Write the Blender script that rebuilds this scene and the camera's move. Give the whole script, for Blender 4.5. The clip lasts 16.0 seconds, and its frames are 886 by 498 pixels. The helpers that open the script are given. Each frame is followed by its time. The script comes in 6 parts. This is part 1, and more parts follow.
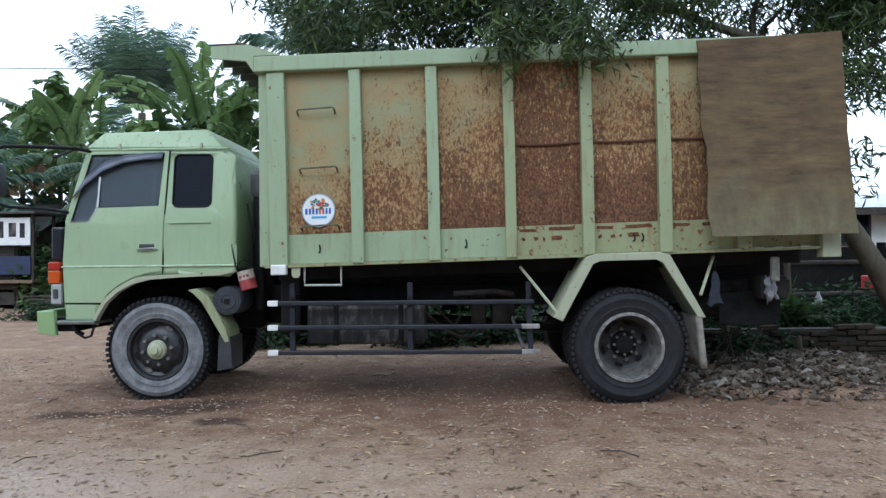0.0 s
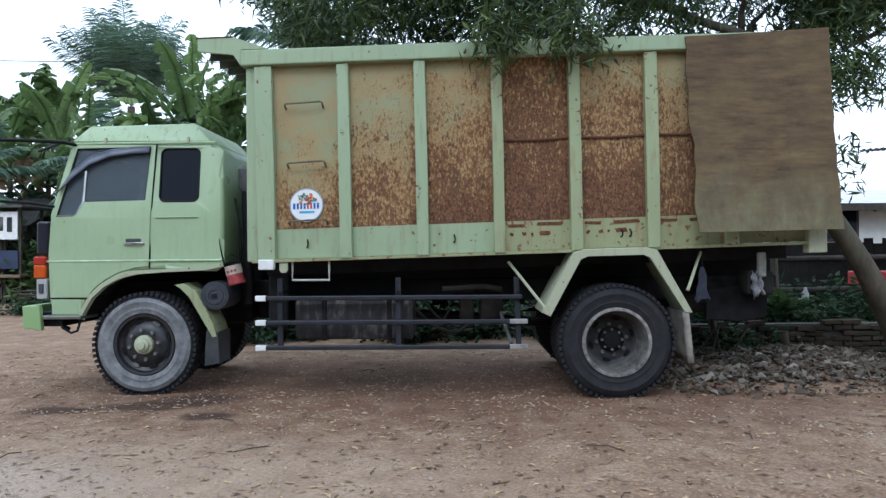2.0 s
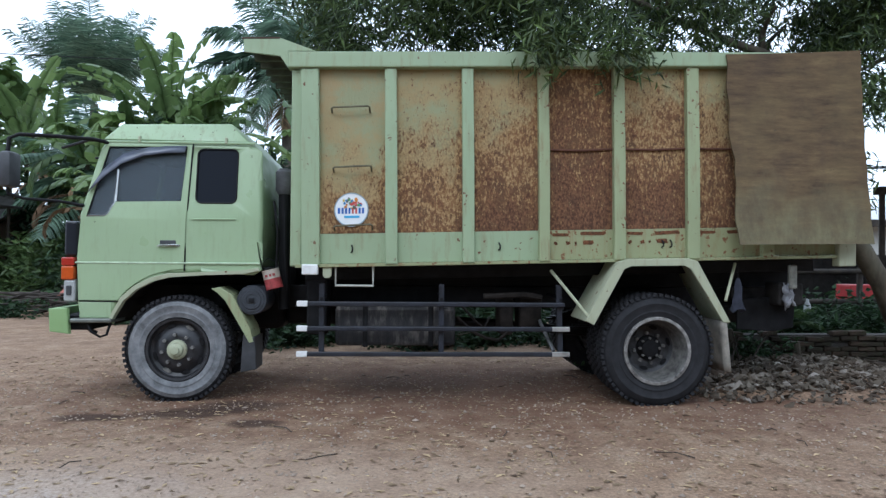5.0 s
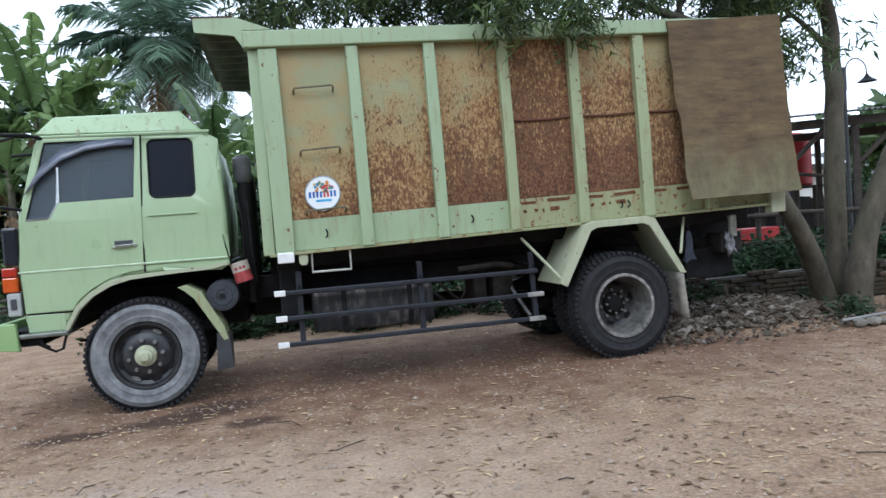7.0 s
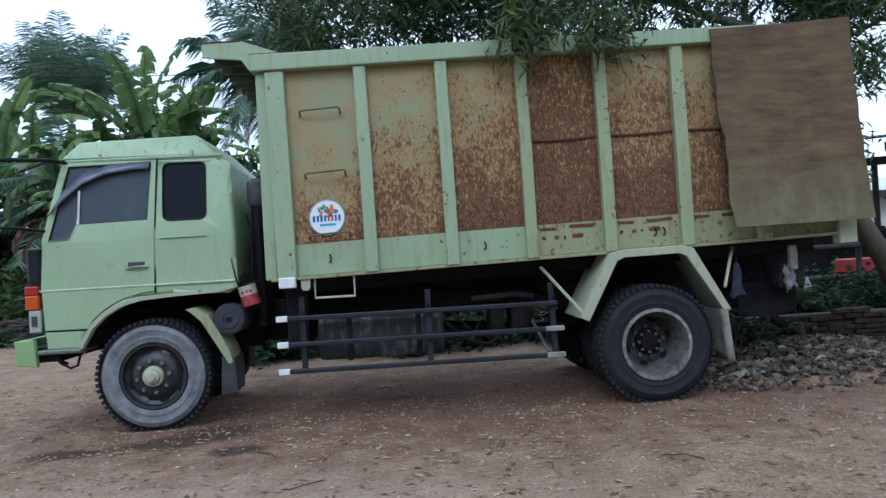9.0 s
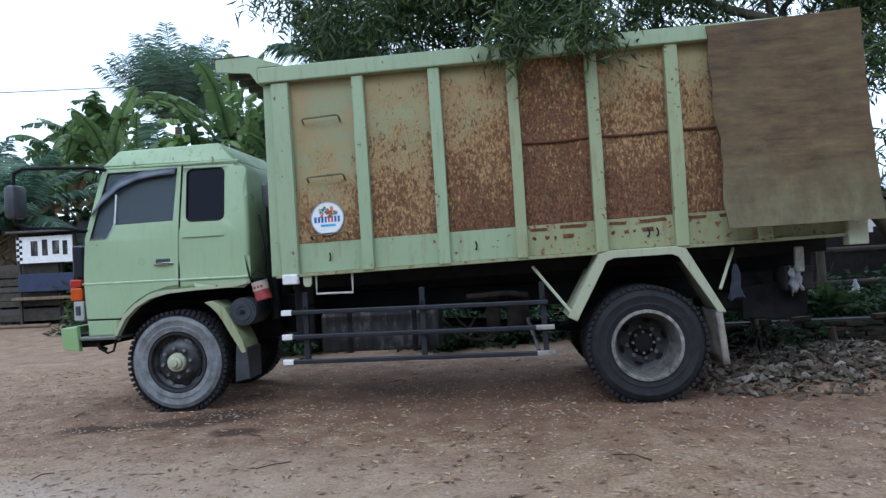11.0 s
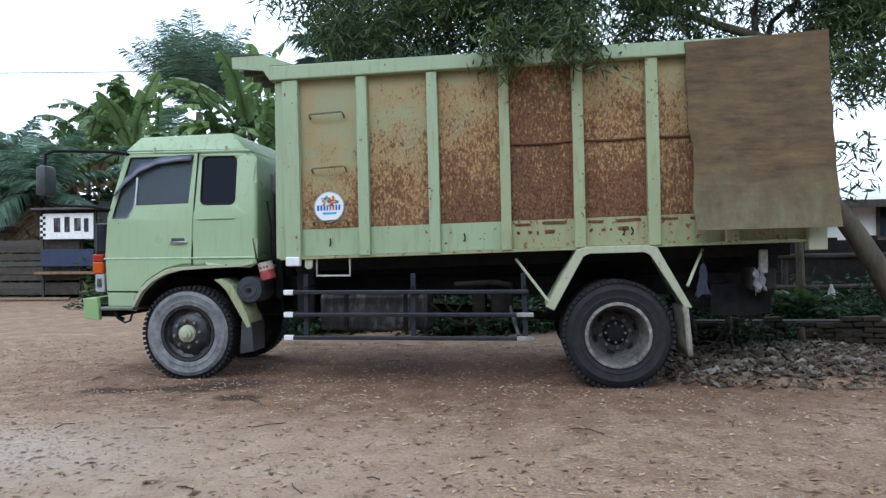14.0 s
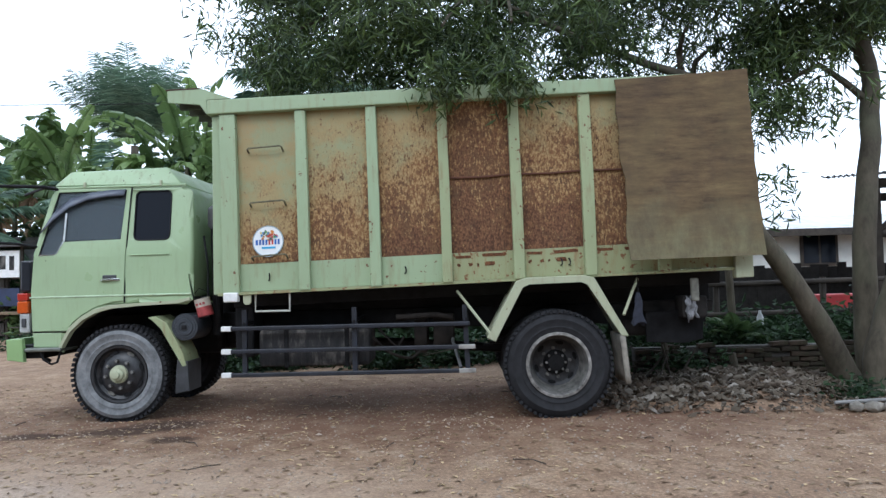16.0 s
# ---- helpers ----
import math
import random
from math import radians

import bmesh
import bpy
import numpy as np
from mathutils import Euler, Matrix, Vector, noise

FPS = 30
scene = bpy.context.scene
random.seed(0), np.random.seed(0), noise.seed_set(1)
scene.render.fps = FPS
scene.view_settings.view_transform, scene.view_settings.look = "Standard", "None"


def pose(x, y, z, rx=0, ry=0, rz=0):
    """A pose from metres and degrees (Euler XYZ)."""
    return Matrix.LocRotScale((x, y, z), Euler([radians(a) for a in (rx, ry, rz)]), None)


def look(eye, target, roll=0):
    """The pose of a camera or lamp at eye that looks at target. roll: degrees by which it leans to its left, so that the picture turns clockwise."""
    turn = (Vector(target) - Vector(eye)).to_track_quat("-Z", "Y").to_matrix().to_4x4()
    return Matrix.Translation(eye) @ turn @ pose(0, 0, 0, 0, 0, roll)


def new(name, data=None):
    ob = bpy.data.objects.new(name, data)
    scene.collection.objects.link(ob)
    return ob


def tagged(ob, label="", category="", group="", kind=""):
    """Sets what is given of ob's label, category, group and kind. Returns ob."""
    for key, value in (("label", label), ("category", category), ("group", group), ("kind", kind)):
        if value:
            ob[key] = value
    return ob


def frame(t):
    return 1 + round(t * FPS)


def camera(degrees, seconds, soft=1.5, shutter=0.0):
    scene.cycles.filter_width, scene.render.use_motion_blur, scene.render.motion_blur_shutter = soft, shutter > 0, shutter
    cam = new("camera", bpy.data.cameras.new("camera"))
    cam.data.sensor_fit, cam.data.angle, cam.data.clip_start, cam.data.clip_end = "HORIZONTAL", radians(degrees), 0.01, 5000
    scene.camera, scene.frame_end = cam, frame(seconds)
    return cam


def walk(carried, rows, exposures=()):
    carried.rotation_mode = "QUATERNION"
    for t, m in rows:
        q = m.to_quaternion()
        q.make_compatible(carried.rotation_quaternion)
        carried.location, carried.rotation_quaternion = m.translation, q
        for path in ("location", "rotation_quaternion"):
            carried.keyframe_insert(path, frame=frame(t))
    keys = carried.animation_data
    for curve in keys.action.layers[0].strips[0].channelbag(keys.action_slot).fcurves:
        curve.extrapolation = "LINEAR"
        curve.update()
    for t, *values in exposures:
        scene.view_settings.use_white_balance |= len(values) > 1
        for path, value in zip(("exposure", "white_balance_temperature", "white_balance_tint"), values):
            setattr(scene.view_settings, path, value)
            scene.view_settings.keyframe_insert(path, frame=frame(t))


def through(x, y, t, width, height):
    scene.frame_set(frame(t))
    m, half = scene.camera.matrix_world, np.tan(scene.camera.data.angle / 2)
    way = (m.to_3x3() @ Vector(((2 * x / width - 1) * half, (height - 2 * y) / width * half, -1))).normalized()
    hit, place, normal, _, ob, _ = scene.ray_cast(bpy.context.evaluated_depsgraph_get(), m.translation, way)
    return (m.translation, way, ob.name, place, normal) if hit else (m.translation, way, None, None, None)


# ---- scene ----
cam = camera(65.2, 16.0, 1.4, 0.35)
METRES, EYE, TILT, LEAN, TURN = 4.8, 1.38, 0.0, -1.4, 0.36
ROWS = [
    (0.0, 0.0, 0.0, 0.0, 0.02, 0.47, 1.96),
    (0.5, 0.0116, 0.0007, 0.0001, -0.05, 0.26, 1.92),
    (1.0, 0.0198, 0.0, -0.0001, -0.87, 0.29, 2.09),
    (1.5, 0.0184, -0.0, -0.0001, -0.88, 0.21, 1.99),
    (2.0, 0.0068, 0.0009, 0.0, -0.66, 0.03, 1.87),
    (2.5, -0.0066, 0.0011, -0.0002, -0.54, -0.28, 1.93),
    (3.0, -0.0199, 0.0023, -0.0004, -1.33, -0.72, 1.93),
    (3.5, -0.0465, 0.0025, -0.0003, -0.79, -0.27, 1.8),
    (6.0, -0.3052, 0.019, 0.0099, -12.16, 0.42, 2.04),
    (6.5, -0.3632, 0.028, 0.0142, -16.22, -2.05, 3.36),
    (7.0, -0.3658, 0.0367, 0.0205, -15.02, -2.28, 5.53),
    (7.5, -0.3204, 0.0398, 0.0227, -9.51, -1.43, 5.51),
    (8.0, -0.2695, 0.0535, 0.0211, -8.17, -3.14, 7.14),
    (8.5, -0.2093, 0.0737, 0.0165, -8.42, -2.28, 6.51),
    (9.0, -0.1469, 0.0712, 0.0127, -5.07, 0.33, 4.62),
    (11.5, 0.0732, -0.0148, 0.0029, 3.81, 0.41, 4.53),
    (12.0, 0.0727, -0.0501, 0.0006, 3.2, -0.08, 4.87),
    (12.5, 0.0778, -0.0727, 0.0005, 3.39, 1.19, 1.89),
    (13.0, 0.1001, -0.0849, -0.003, 2.49, -0.09, -0.55),
    (13.5, 0.1114, -0.0907, -0.0032, 3.26, 0.16, 1.68),
    (14.0, 0.1172, -0.0932, -0.0039, 4.69, 0.04, 1.97),
    (14.5, 0.1229, -0.0954, -0.004, 4.48, 0.82, 2.48),
    (15.0, 0.1263, -0.0962, -0.0041, 1.01, 1.6, 2.53),
    (15.5, 0.1247, -0.0966, -0.0052, -0.47, 1.76, 2.75),
    (16.0, 0.1237, -0.0974, -0.0049, 0.08, 2.58, 2.85),
]
EXPOSURES = [(t, s, k, 9) for t, s, k in ((0.0, 0.0, 5560), (3.5, 0.08, 5560), (6.0, -0.03, 5560), (6.5, 0.12, 5640), (7.0, 0.25, 5700), (7.5, 0.12, 5600), (8.0, 0.58, 5320), (8.5, 0.42, 5450), (9.0, -0.18, 5250), (11.5, -0.13, 5350), (12.5, -0.1, 5400), (13.0, 0.04, 5500), (13.5, 0.12, 5600), (14.0, 0.08, 5600), (14.5, -0.02, 5600), (15.0, 0.0, 5600), (15.5, 0.12, 5700), (16.0, 0.15, 5750))]
walk(cam, [(t, pose(0, 0, EYE, TILT, LEAN, TURN) @ pose(METRES * x, METRES * y, METRES * z, 90 + pitch, roll, yaw)) for t, x, y, z, yaw, pitch, roll in ROWS], EXPOSURES)

# ---- world and light ----
world = bpy.data.worlds.new("overcast")
scene.world = world
world.use_nodes = True
wt = world.node_tree
sky = wt.nodes.new("ShaderNodeTexSky")
sky.sky_type = "NISHITA"
sky.sun_disc = False
sky.sun_elevation, sky.sun_rotation = radians(58), radians(200)
sky.air_density, sky.dust_density, sky.ozone_density = 1.0, 4.0, 1.0
bgn = wt.nodes["Background"]
bgn.inputs["Strength"].default_value = 0.19
cl_tc = wt.nodes.new("ShaderNodeTexCoord")
cl_n = wt.nodes.new("ShaderNodeTexNoise")
cl_n.inputs["Scale"].default_value, cl_n.inputs["Detail"].default_value = 2.2, 5.0
cl_r = wt.nodes.new("ShaderNodeValToRGB")
cl_r.color_ramp.elements[0].position, cl_r.color_ramp.elements[1].position = 0.25, 0.62
cl_r.color_ramp.elements[0].color, cl_r.color_ramp.elements[1].color = (0.72, 0.72, 0.72, 1), (1, 1, 1, 1)
cl_m = wt.nodes.new("ShaderNodeMix")
cl_m.data_type = "RGBA"
cl_m.inputs["B"].default_value = (7.9, 8.5, 9.2, 1)
wt.links.new(cl_tc.outputs["Generated"], cl_n.inputs["Vector"])
wt.links.new(cl_n.outputs["Fac"], cl_r.inputs["Fac"])
wt.links.new(cl_r.outputs["Color"], cl_m.inputs["Factor"])
wt.links.new(sky.outputs["Color"], cl_m.inputs["A"])
wt.links.new(cl_m.outputs["Result"], bgn.inputs["Color"])

sun = new("sun", bpy.data.lights.new("sun", "SUN"))
sun.data.energy, sun.data.angle, sun.data.color = 1.0, radians(20), (1.0, 0.98, 0.95)
sun.matrix_world = look((-4, -6, 12), (0, 6, 0))

# ---- materials ----


class Mat:
    """A small node-building helper round one Principled material."""

    def __init__(self, name, rough=0.6, metal=0.0, spec=0.5):
        self.m = bpy.data.materials.new(name)
        self.m.use_nodes = True
        self.t = self.m.node_tree
        self.p = self.t.nodes["Principled BSDF"]
        self.p.inputs["Roughness"].default_value = rough
        self.p.inputs["Metallic"].default_value = metal
        self.p.inputs["Specular IOR Level"].default_value = spec
        tc = self.t.nodes.new("ShaderNodeTexCoord")
        self.co = tc.outputs["Object"]

    def node(self, kind, **inputs):
        n = self.t.nodes.new(kind)
        for k, v in inputs.items():
            n.inputs[k.replace("_", " ")].default_value = v
        return n

    def link(self, a, b):
        self.t.links.new(a, b)

    def scaled(self, s):
        n = self.node("ShaderNodeMapping")
        n.inputs["Scale"].default_value = s
        self.link(self.co, n.inputs["Vector"])
        return n.outputs["Vector"]

    def noise(self, scale, detail=4.0, rough=0.55, stretch=None):
        n = self.node("ShaderNodeTexNoise", Scale=scale, Detail=detail, Roughness=rough)
        self.link(self.scaled(stretch) if stretch else self.co, n.inputs["Vector"])
        return n.outputs["Fac"]

    def voronoi(self, scale, stretch=None, out="Color"):
        n = self.node("ShaderNodeTexVoronoi", Scale=scale)
        self.link(self.scaled(stretch) if stretch else self.co, n.inputs["Vector"])
        return n.outputs[out]

    def ramp(self, fac, stops):
        n = self.node("ShaderNodeValToRGB")
        e = n.color_ramp.elements
        while len(e) < len(stops):
            e.new(0.5)
        for el, (pos, col) in zip(e, stops):
            el.position = pos
            el.color = (*col, 1) if len(col) == 3 else col
        self.link(fac, n.inputs["Fac"])
        return n.outputs["Color"]

    def math(self, op, a, b):
        n = self.node("ShaderNodeMath")
        n.operation = op
        for i, v in enumerate((a, b)):
            if isinstance(v, (int, float)):
                n.inputs[i].default_value = v
            else:
                self.link(v, n.inputs[i])
        return n.outputs[0]

    def mix(self, fac, a, b):
        n = self.node("ShaderNodeMix")
        n.data_type = "RGBA"
        for key, v in (("Factor", fac), ("A", a), ("B", b)):
            if isinstance(v, (int, float)):
                n.inputs[key].default_value = v
            elif isinstance(v, tuple):
                n.inputs[key].default_value = (*v, 1)
            else:
                self.link(v, n.inputs[key])
        return n.outputs["Result"]

    def axis(self, which):
        n = self.node("ShaderNodeSeparateXYZ")
        self.link(self.co, n.inputs[0])
        return n.outputs[which]

    def color(self, c):
        if isinstance(c, tuple):
            self.p.inputs["Base Color"].default_value = (*c, 1)
        else:
            self.link(c, self.p.inputs["Base Color"])
        return self

    def rough(self, r):
        self.link(r, self.p.inputs["Roughness"])
        return self

    def bump(self, h, strength=0.3, dist=0.01):
        n = self.node("ShaderNodeBump", Strength=strength, Distance=dist)
        self.link(h, n.inputs["Height"])
        self.link(n.outputs["Normal"], self.p.inputs["Normal"])
        return self


def painted(name, base, chip, rough=0.42, chips=0.70, grime=(0.16, 0.14, 0.08), dirt=0.35):
    """Old paint: faded in clouds, chipped in small spots, with streaks of grime."""
    m = Mat(name, rough)
    cloud = m.noise(1.7, 5)
    faded = m.mix(cloud, tuple(c * 0.9 for c in base), tuple(min(1, c * 1.1 + 0.012) for c in base))
    streak = m.ramp(m.noise(6, 6, 0.65, (3, 3, 0.5)), [(0.52, (0, 0, 0)), (0.78, (dirt, dirt, dirt))])
    dirty = m.mix(streak, faded, grime)
    spots = m.ramp(m.noise(16, 4, 0.6), [(chips - 0.01, (0, 0, 0)), (chips + 0.015, (1, 1, 1))])
    m.color(m.mix(spots, dirty, chip)).bump(m.noise(40, 3), 0.06, 0.004)
    m.rough(m.ramp(m.noise(5, 4), [(0.3, (rough - 0.1,) * 3), (0.7, (rough + 0.2,) * 3)]))
    return m.m


def plain(name, base, rough=0.6, metal=0.0, vary=0.25, scale=9.0, bump=0.1, spec=0.5):
    m = Mat(name, rough, metal, spec)
    f = m.noise(scale, 6, 0.62)
    m.color(m.ramp(f, [(0.3, tuple(c * (1 - vary) for c in base)), (0.7, tuple(min(1, c * (1 + vary)) for c in base))]))
    m.bump(m.noise(scale * 6, 4), bump, 0.004)
    return m.m


def rusted(name, bias, slope, z_low, z_high, x_low, x_high):
    """Tan-faded green steel eaten by rust from below: ochre flakes over brown scale, maroon where it is deepest."""
    m = Mat(name, 0.75)
    flake = m.noise(33, 5, 0.66, (1.4, 1, 0.7))
    fleck = m.noise(46, 3, 0.55, (1.3, 1, 0.8))
    coarse = m.noise(3.0, 5, 0.62)
    blotch = m.noise(7.0, 5, 0.65)
    span = m.math("DIVIDE", m.math("SUBTRACT", m.axis(2), z_low), z_high - z_low)
    cover = m.math("SUBTRACT", bias, m.math("MULTIPLY", span, slope))
    cover = m.math("ADD", cover, m.math("MULTIPLY", m.math("SUBTRACT", coarse, 0.5), 1.3))
    rim = m.math("MINIMUM", m.math("SUBTRACT", m.axis(0), x_low), m.math("SUBTRACT", x_high, m.axis(0)))
    rim = m.math("ADD", rim, m.math("MULTIPLY", m.math("SUBTRACT", blotch, 0.5), 0.12))
    cover = m.math("ADD", cover, m.math("MULTIPLY", m.ramp(rim, [(0.0, (1, 1, 1)), (0.07, (0, 0, 0))]), 0.32))
    cover = m.math("MAXIMUM", cover, 0.0)
    tan = m.mix(m.noise(1.3, 5), (0.30, 0.275, 0.13), (0.33, 0.215, 0.092))
    tan = m.mix(m.ramp(m.noise(3.0, 6, 0.7, (1, 1, 0.4)), [(0.5, (0, 0, 0)), (0.75, (0.6, 0.6, 0.6))]), tan, (0.29, 0.165, 0.065))
    tan = m.mix(m.ramp(m.noise(2.6, 6, 0.68), [(0.47, (0, 0, 0)), (0.62, (0.75, 0.75, 0.75))]), tan, (0.25, 0.29, 0.16))
    ochre = m.mix(m.ramp(fleck, [(0.4, (0, 0, 0)), (0.62, (1, 1, 1))]), (0.195, 0.096, 0.038), (0.385, 0.248, 0.112))
    base = m.mix(m.ramp(cover, [(0.12, (0, 0, 0)), (0.55, (0.9, 0.9, 0.9))]), tan, ochre)
    scale = m.mix(m.ramp(blotch, [(0.35, (0, 0, 0)), (0.65, (1, 1, 1))]), (0.075, 0.036, 0.018), (0.19, 0.090, 0.034))
    bite = m.math("SUBTRACT", m.math("ADD", flake, m.math("MULTIPLY", cover, 0.27)), 0.655)
    bite = m.ramp(m.math("ADD", m.math("MULTIPLY", bite, 4.0), 0.5), [(0.5, (0, 0, 0)), (0.68, (0.92, 0.92, 0.92))])
    col = m.mix(bite, base, scale)
    deep = m.math("ADD", m.math("SUBTRACT", cover, 0.84), m.math("MULTIPLY", m.math("SUBTRACT", blotch, 0.5), 1.3))
    deep = m.math("ADD", deep, m.math("MULTIPLY", m.math("SUBTRACT", flake, 0.5), 2.2))
    deep = m.ramp(deep, [(0.0, (0, 0, 0)), (0.35, (0.88, 0.88, 0.88))])
    col = m.mix(deep, col, m.mix(m.ramp(fleck, [(0.40, (0, 0, 0)), (0.64, (1, 1, 1))]), (0.055, 0.022, 0.011), (0.185, 0.086, 0.040)))
    m.color(col)
    m.bump(flake, 0.4, 0.01)
    m.rough(m.ramp(cover, [(0.0, (0.55, 0.55, 0.55)), (0.5, (0.92, 0.92, 0.92))]))
    return m.m


GREEN_C = (0.318, 0.42, 0.248)
GREEN = painted("green_cab_paint", GREEN_C, (0.07, 0.045, 0.03), 0.36, 0.715, dirt=0.25)
GREEN_CHIP = painted("chipped_roof_paint", GREEN_C, (0.085, 0.055, 0.03), 0.42, 0.665, (0.17, 0.14, 0.08), 0.6)
GREEN_D = painted("green_dump_paint", (0.292, 0.37, 0.222), (0.14, 0.065, 0.03), 0.5, 0.685, (0.22, 0.16, 0.08), 0.55)
STAINED = painted("stained_green_paint", (0.285, 0.325, 0.175), (0.15, 0.068, 0.03), 0.55, 0.655, (0.22, 0.13, 0.06), 0.8)
CREAM = painted("pale_green_primer", (0.36, 0.38, 0.255), (0.13, 0.06, 0.03), 0.6, 0.68, (0.2, 0.15, 0.09), 0.5)
SILL = painted("stained_sill_paint", (0.265, 0.285, 0.145), (0.17, 0.075, 0.03), 0.6, 0.625, (0.23, 0.12, 0.05), 0.95)
BLACK = plain("black_chassis_metal", (0.008, 0.008, 0.009), 0.6, 0.0, 0.6, 7, 0.2, 0.2)
DARKBLUE = plain("blue_black_rail_paint", (0.012, 0.014, 0.021), 0.5, 0.0, 0.6, 8, 0.15)


def dusty_material():
    """Black tank steel with pale dried mud in streaks and blotches."""
    m = Mat("dusty_tank_metal", 0.75, 0.0, 0.25)
    f = m.noise(5, 7, 0.72, (1.6, 1, 0.5))
    m.color(m.ramp(f, [(0.36, (0.012, 0.012, 0.014)), (0.50, (0.03, 0.029, 0.029)), (0.62, (0.11, 0.10, 0.092)), (0.74, (0.20, 0.185, 0.165))]))
    m.bump(m.noise(40, 4), 0.2, 0.004)
    return m.m


DUSTY = dusty_material()
WHITE = plain("white_paint", (0.72, 0.72, 0.70), 0.5, 0.0, 0.12, 12)
CHROME = plain("dull_chrome", (0.6, 0.6, 0.58), 0.25, 0.9, 0.15, 12)
RUBBER = plain("tyre_rubber", (0.020, 0.020, 0.022), 0.8, 0.0, 0.35, 10, 0.2, 0.25)
RIMBLACK = plain("black_rim_paint", (0.02, 0.02, 0.022), 0.45, 0.0, 0.6, 14, 0.2)
RIMGREY = plain("dusty_grey_rim", (0.115, 0.11, 0.10), 0.65, 0.2, 0.7, 14, 0.3)
RIMDARK = plain("greasy_wheel_disc", (0.040, 0.040, 0.043), 0.55, 0.1, 0.6, 14, 0.2)
AMBER = plain("amber_lens", (0.5, 0.085, 0.015), 0.15, 0.0, 0.1, 20, 0.02)
REDLENS = plain("red_lens", (0.36, 0.03, 0.018), 0.2, 0.0, 0.1, 20, 0.02)
REDPAINT = plain("red_label_paint", (0.30, 0.045, 0.045), 0.6, 0.0, 0.5, 18)
PLASTIC = plain("grey_black_plastic", (0.04, 0.042, 0.046), 0.5, 0.0, 0.3, 10)
SMOKE = plain("smoky_plastic", (0.10, 0.11, 0.14), 0.25, 0.0, 0.3, 5, 0.02)


def sidewall_material():
    """Worn front tyre: a chalky scuffed sidewall over black rubber."""
    m = Mat("chalky_tyre_sidewall", 0.85, 0.0, 0.2)
    f = m.noise(7, 7, 0.7)
    m.color(m.ramp(f, [(0.25, (0.06, 0.06, 0.06)), (0.5, (0.17, 0.175, 0.18)), (0.75, (0.29, 0.29, 0.29))]))
    m.bump(m.noise(60, 4), 0.2, 0.004)
    return m.m


SIDEWALL = sidewall_material()


def glass_material(name, tint, rough=0.04, clear=0.0):
    m = Mat(name, rough)
    m.color(tint)
    m.p.inputs["Transmission Weight"].default_value = clear
    m.p.inputs["IOR"].default_value = 1.22 if clear else 1.5
    if clear < 0.5:
        m.rough(m.ramp(m.noise(3, 6, 0.7), [(0.35, (rough,) * 3), (0.8, (rough + 0.12,) * 3)]))
    return m.m


# the grey base adds a diffuse haze in place of window reflections
GLASS = glass_material("hazed_window_glass", (0.175, 0.21, 0.235), 0.0, 0.72)
GLASS.node_tree.nodes["Principled BSDF"].inputs["Specular IOR Level"].default_value = 0.4
GLASS_DARK = glass_material("dark_film_glass", (0.006, 0.008, 0.013), 0.05)
GLASS_DARK.node_tree.nodes["Principled BSDF"].inputs["Specular IOR Level"].default_value = 0.12


def plywood_material():
    m = Mat("weathered_plywood", 0.8)
    grain = m.noise(3, 8, 0.72, (0.7, 1, 3.6))
    blot = m.noise(2.2, 6, 0.65)
    wood = m.ramp(grain, [(0.34, (0.050, 0.029, 0.012)), (0.52, (0.100, 0.062, 0.025)), (0.70, (0.170, 0.116, 0.050))])
    grey = m.ramp(m.noise(5, 7, 0.7, (1.5, 1, 0.6)), [(0.3, (0.085, 0.072, 0.04)), (0.7, (0.18, 0.165, 0.085))])
    low = m.math("ADD", m.math("MULTIPLY", blot, 1.1), m.math("MULTIPLY", m.axis(2), -0.75))
    fac = m.ramp(low, [(0.0, (0, 0, 0)), (0.42, (0.95, 0.95, 0.95))])
    col = m.mix(fac, wood, grey)
    col = m.mix(m.ramp(m.noise(1.6, 6, 0.7), [(0.45, (0, 0, 0)), (0.7, (0.5, 0.5, 0.5))]), col, (0.145, 0.108, 0.045))
    col = m.mix(m.ramp(m.noise(3.4, 7, 0.72, (1, 1, 0.7)), [(0.5, (0, 0, 0)), (0.72, (0.6, 0.6, 0.6))]), col, (0.06, 0.036, 0.02))
    spots = m.ramp(m.noise(22, 4, 0.6), [(0.70, (0, 0, 0)), (0.74, (0.8, 0.8, 0.8))])
    m.color(m.mix(spots, col, (0.05, 0.04, 0.02)))
    m.bump(grain, 0.25, 0.004)
    return m.m


PLY = plywood_material()
PLYEDGE = plain("plywood_edge", (0.24, 0.18, 0.10), 0.8, 0, 0.3, 20)


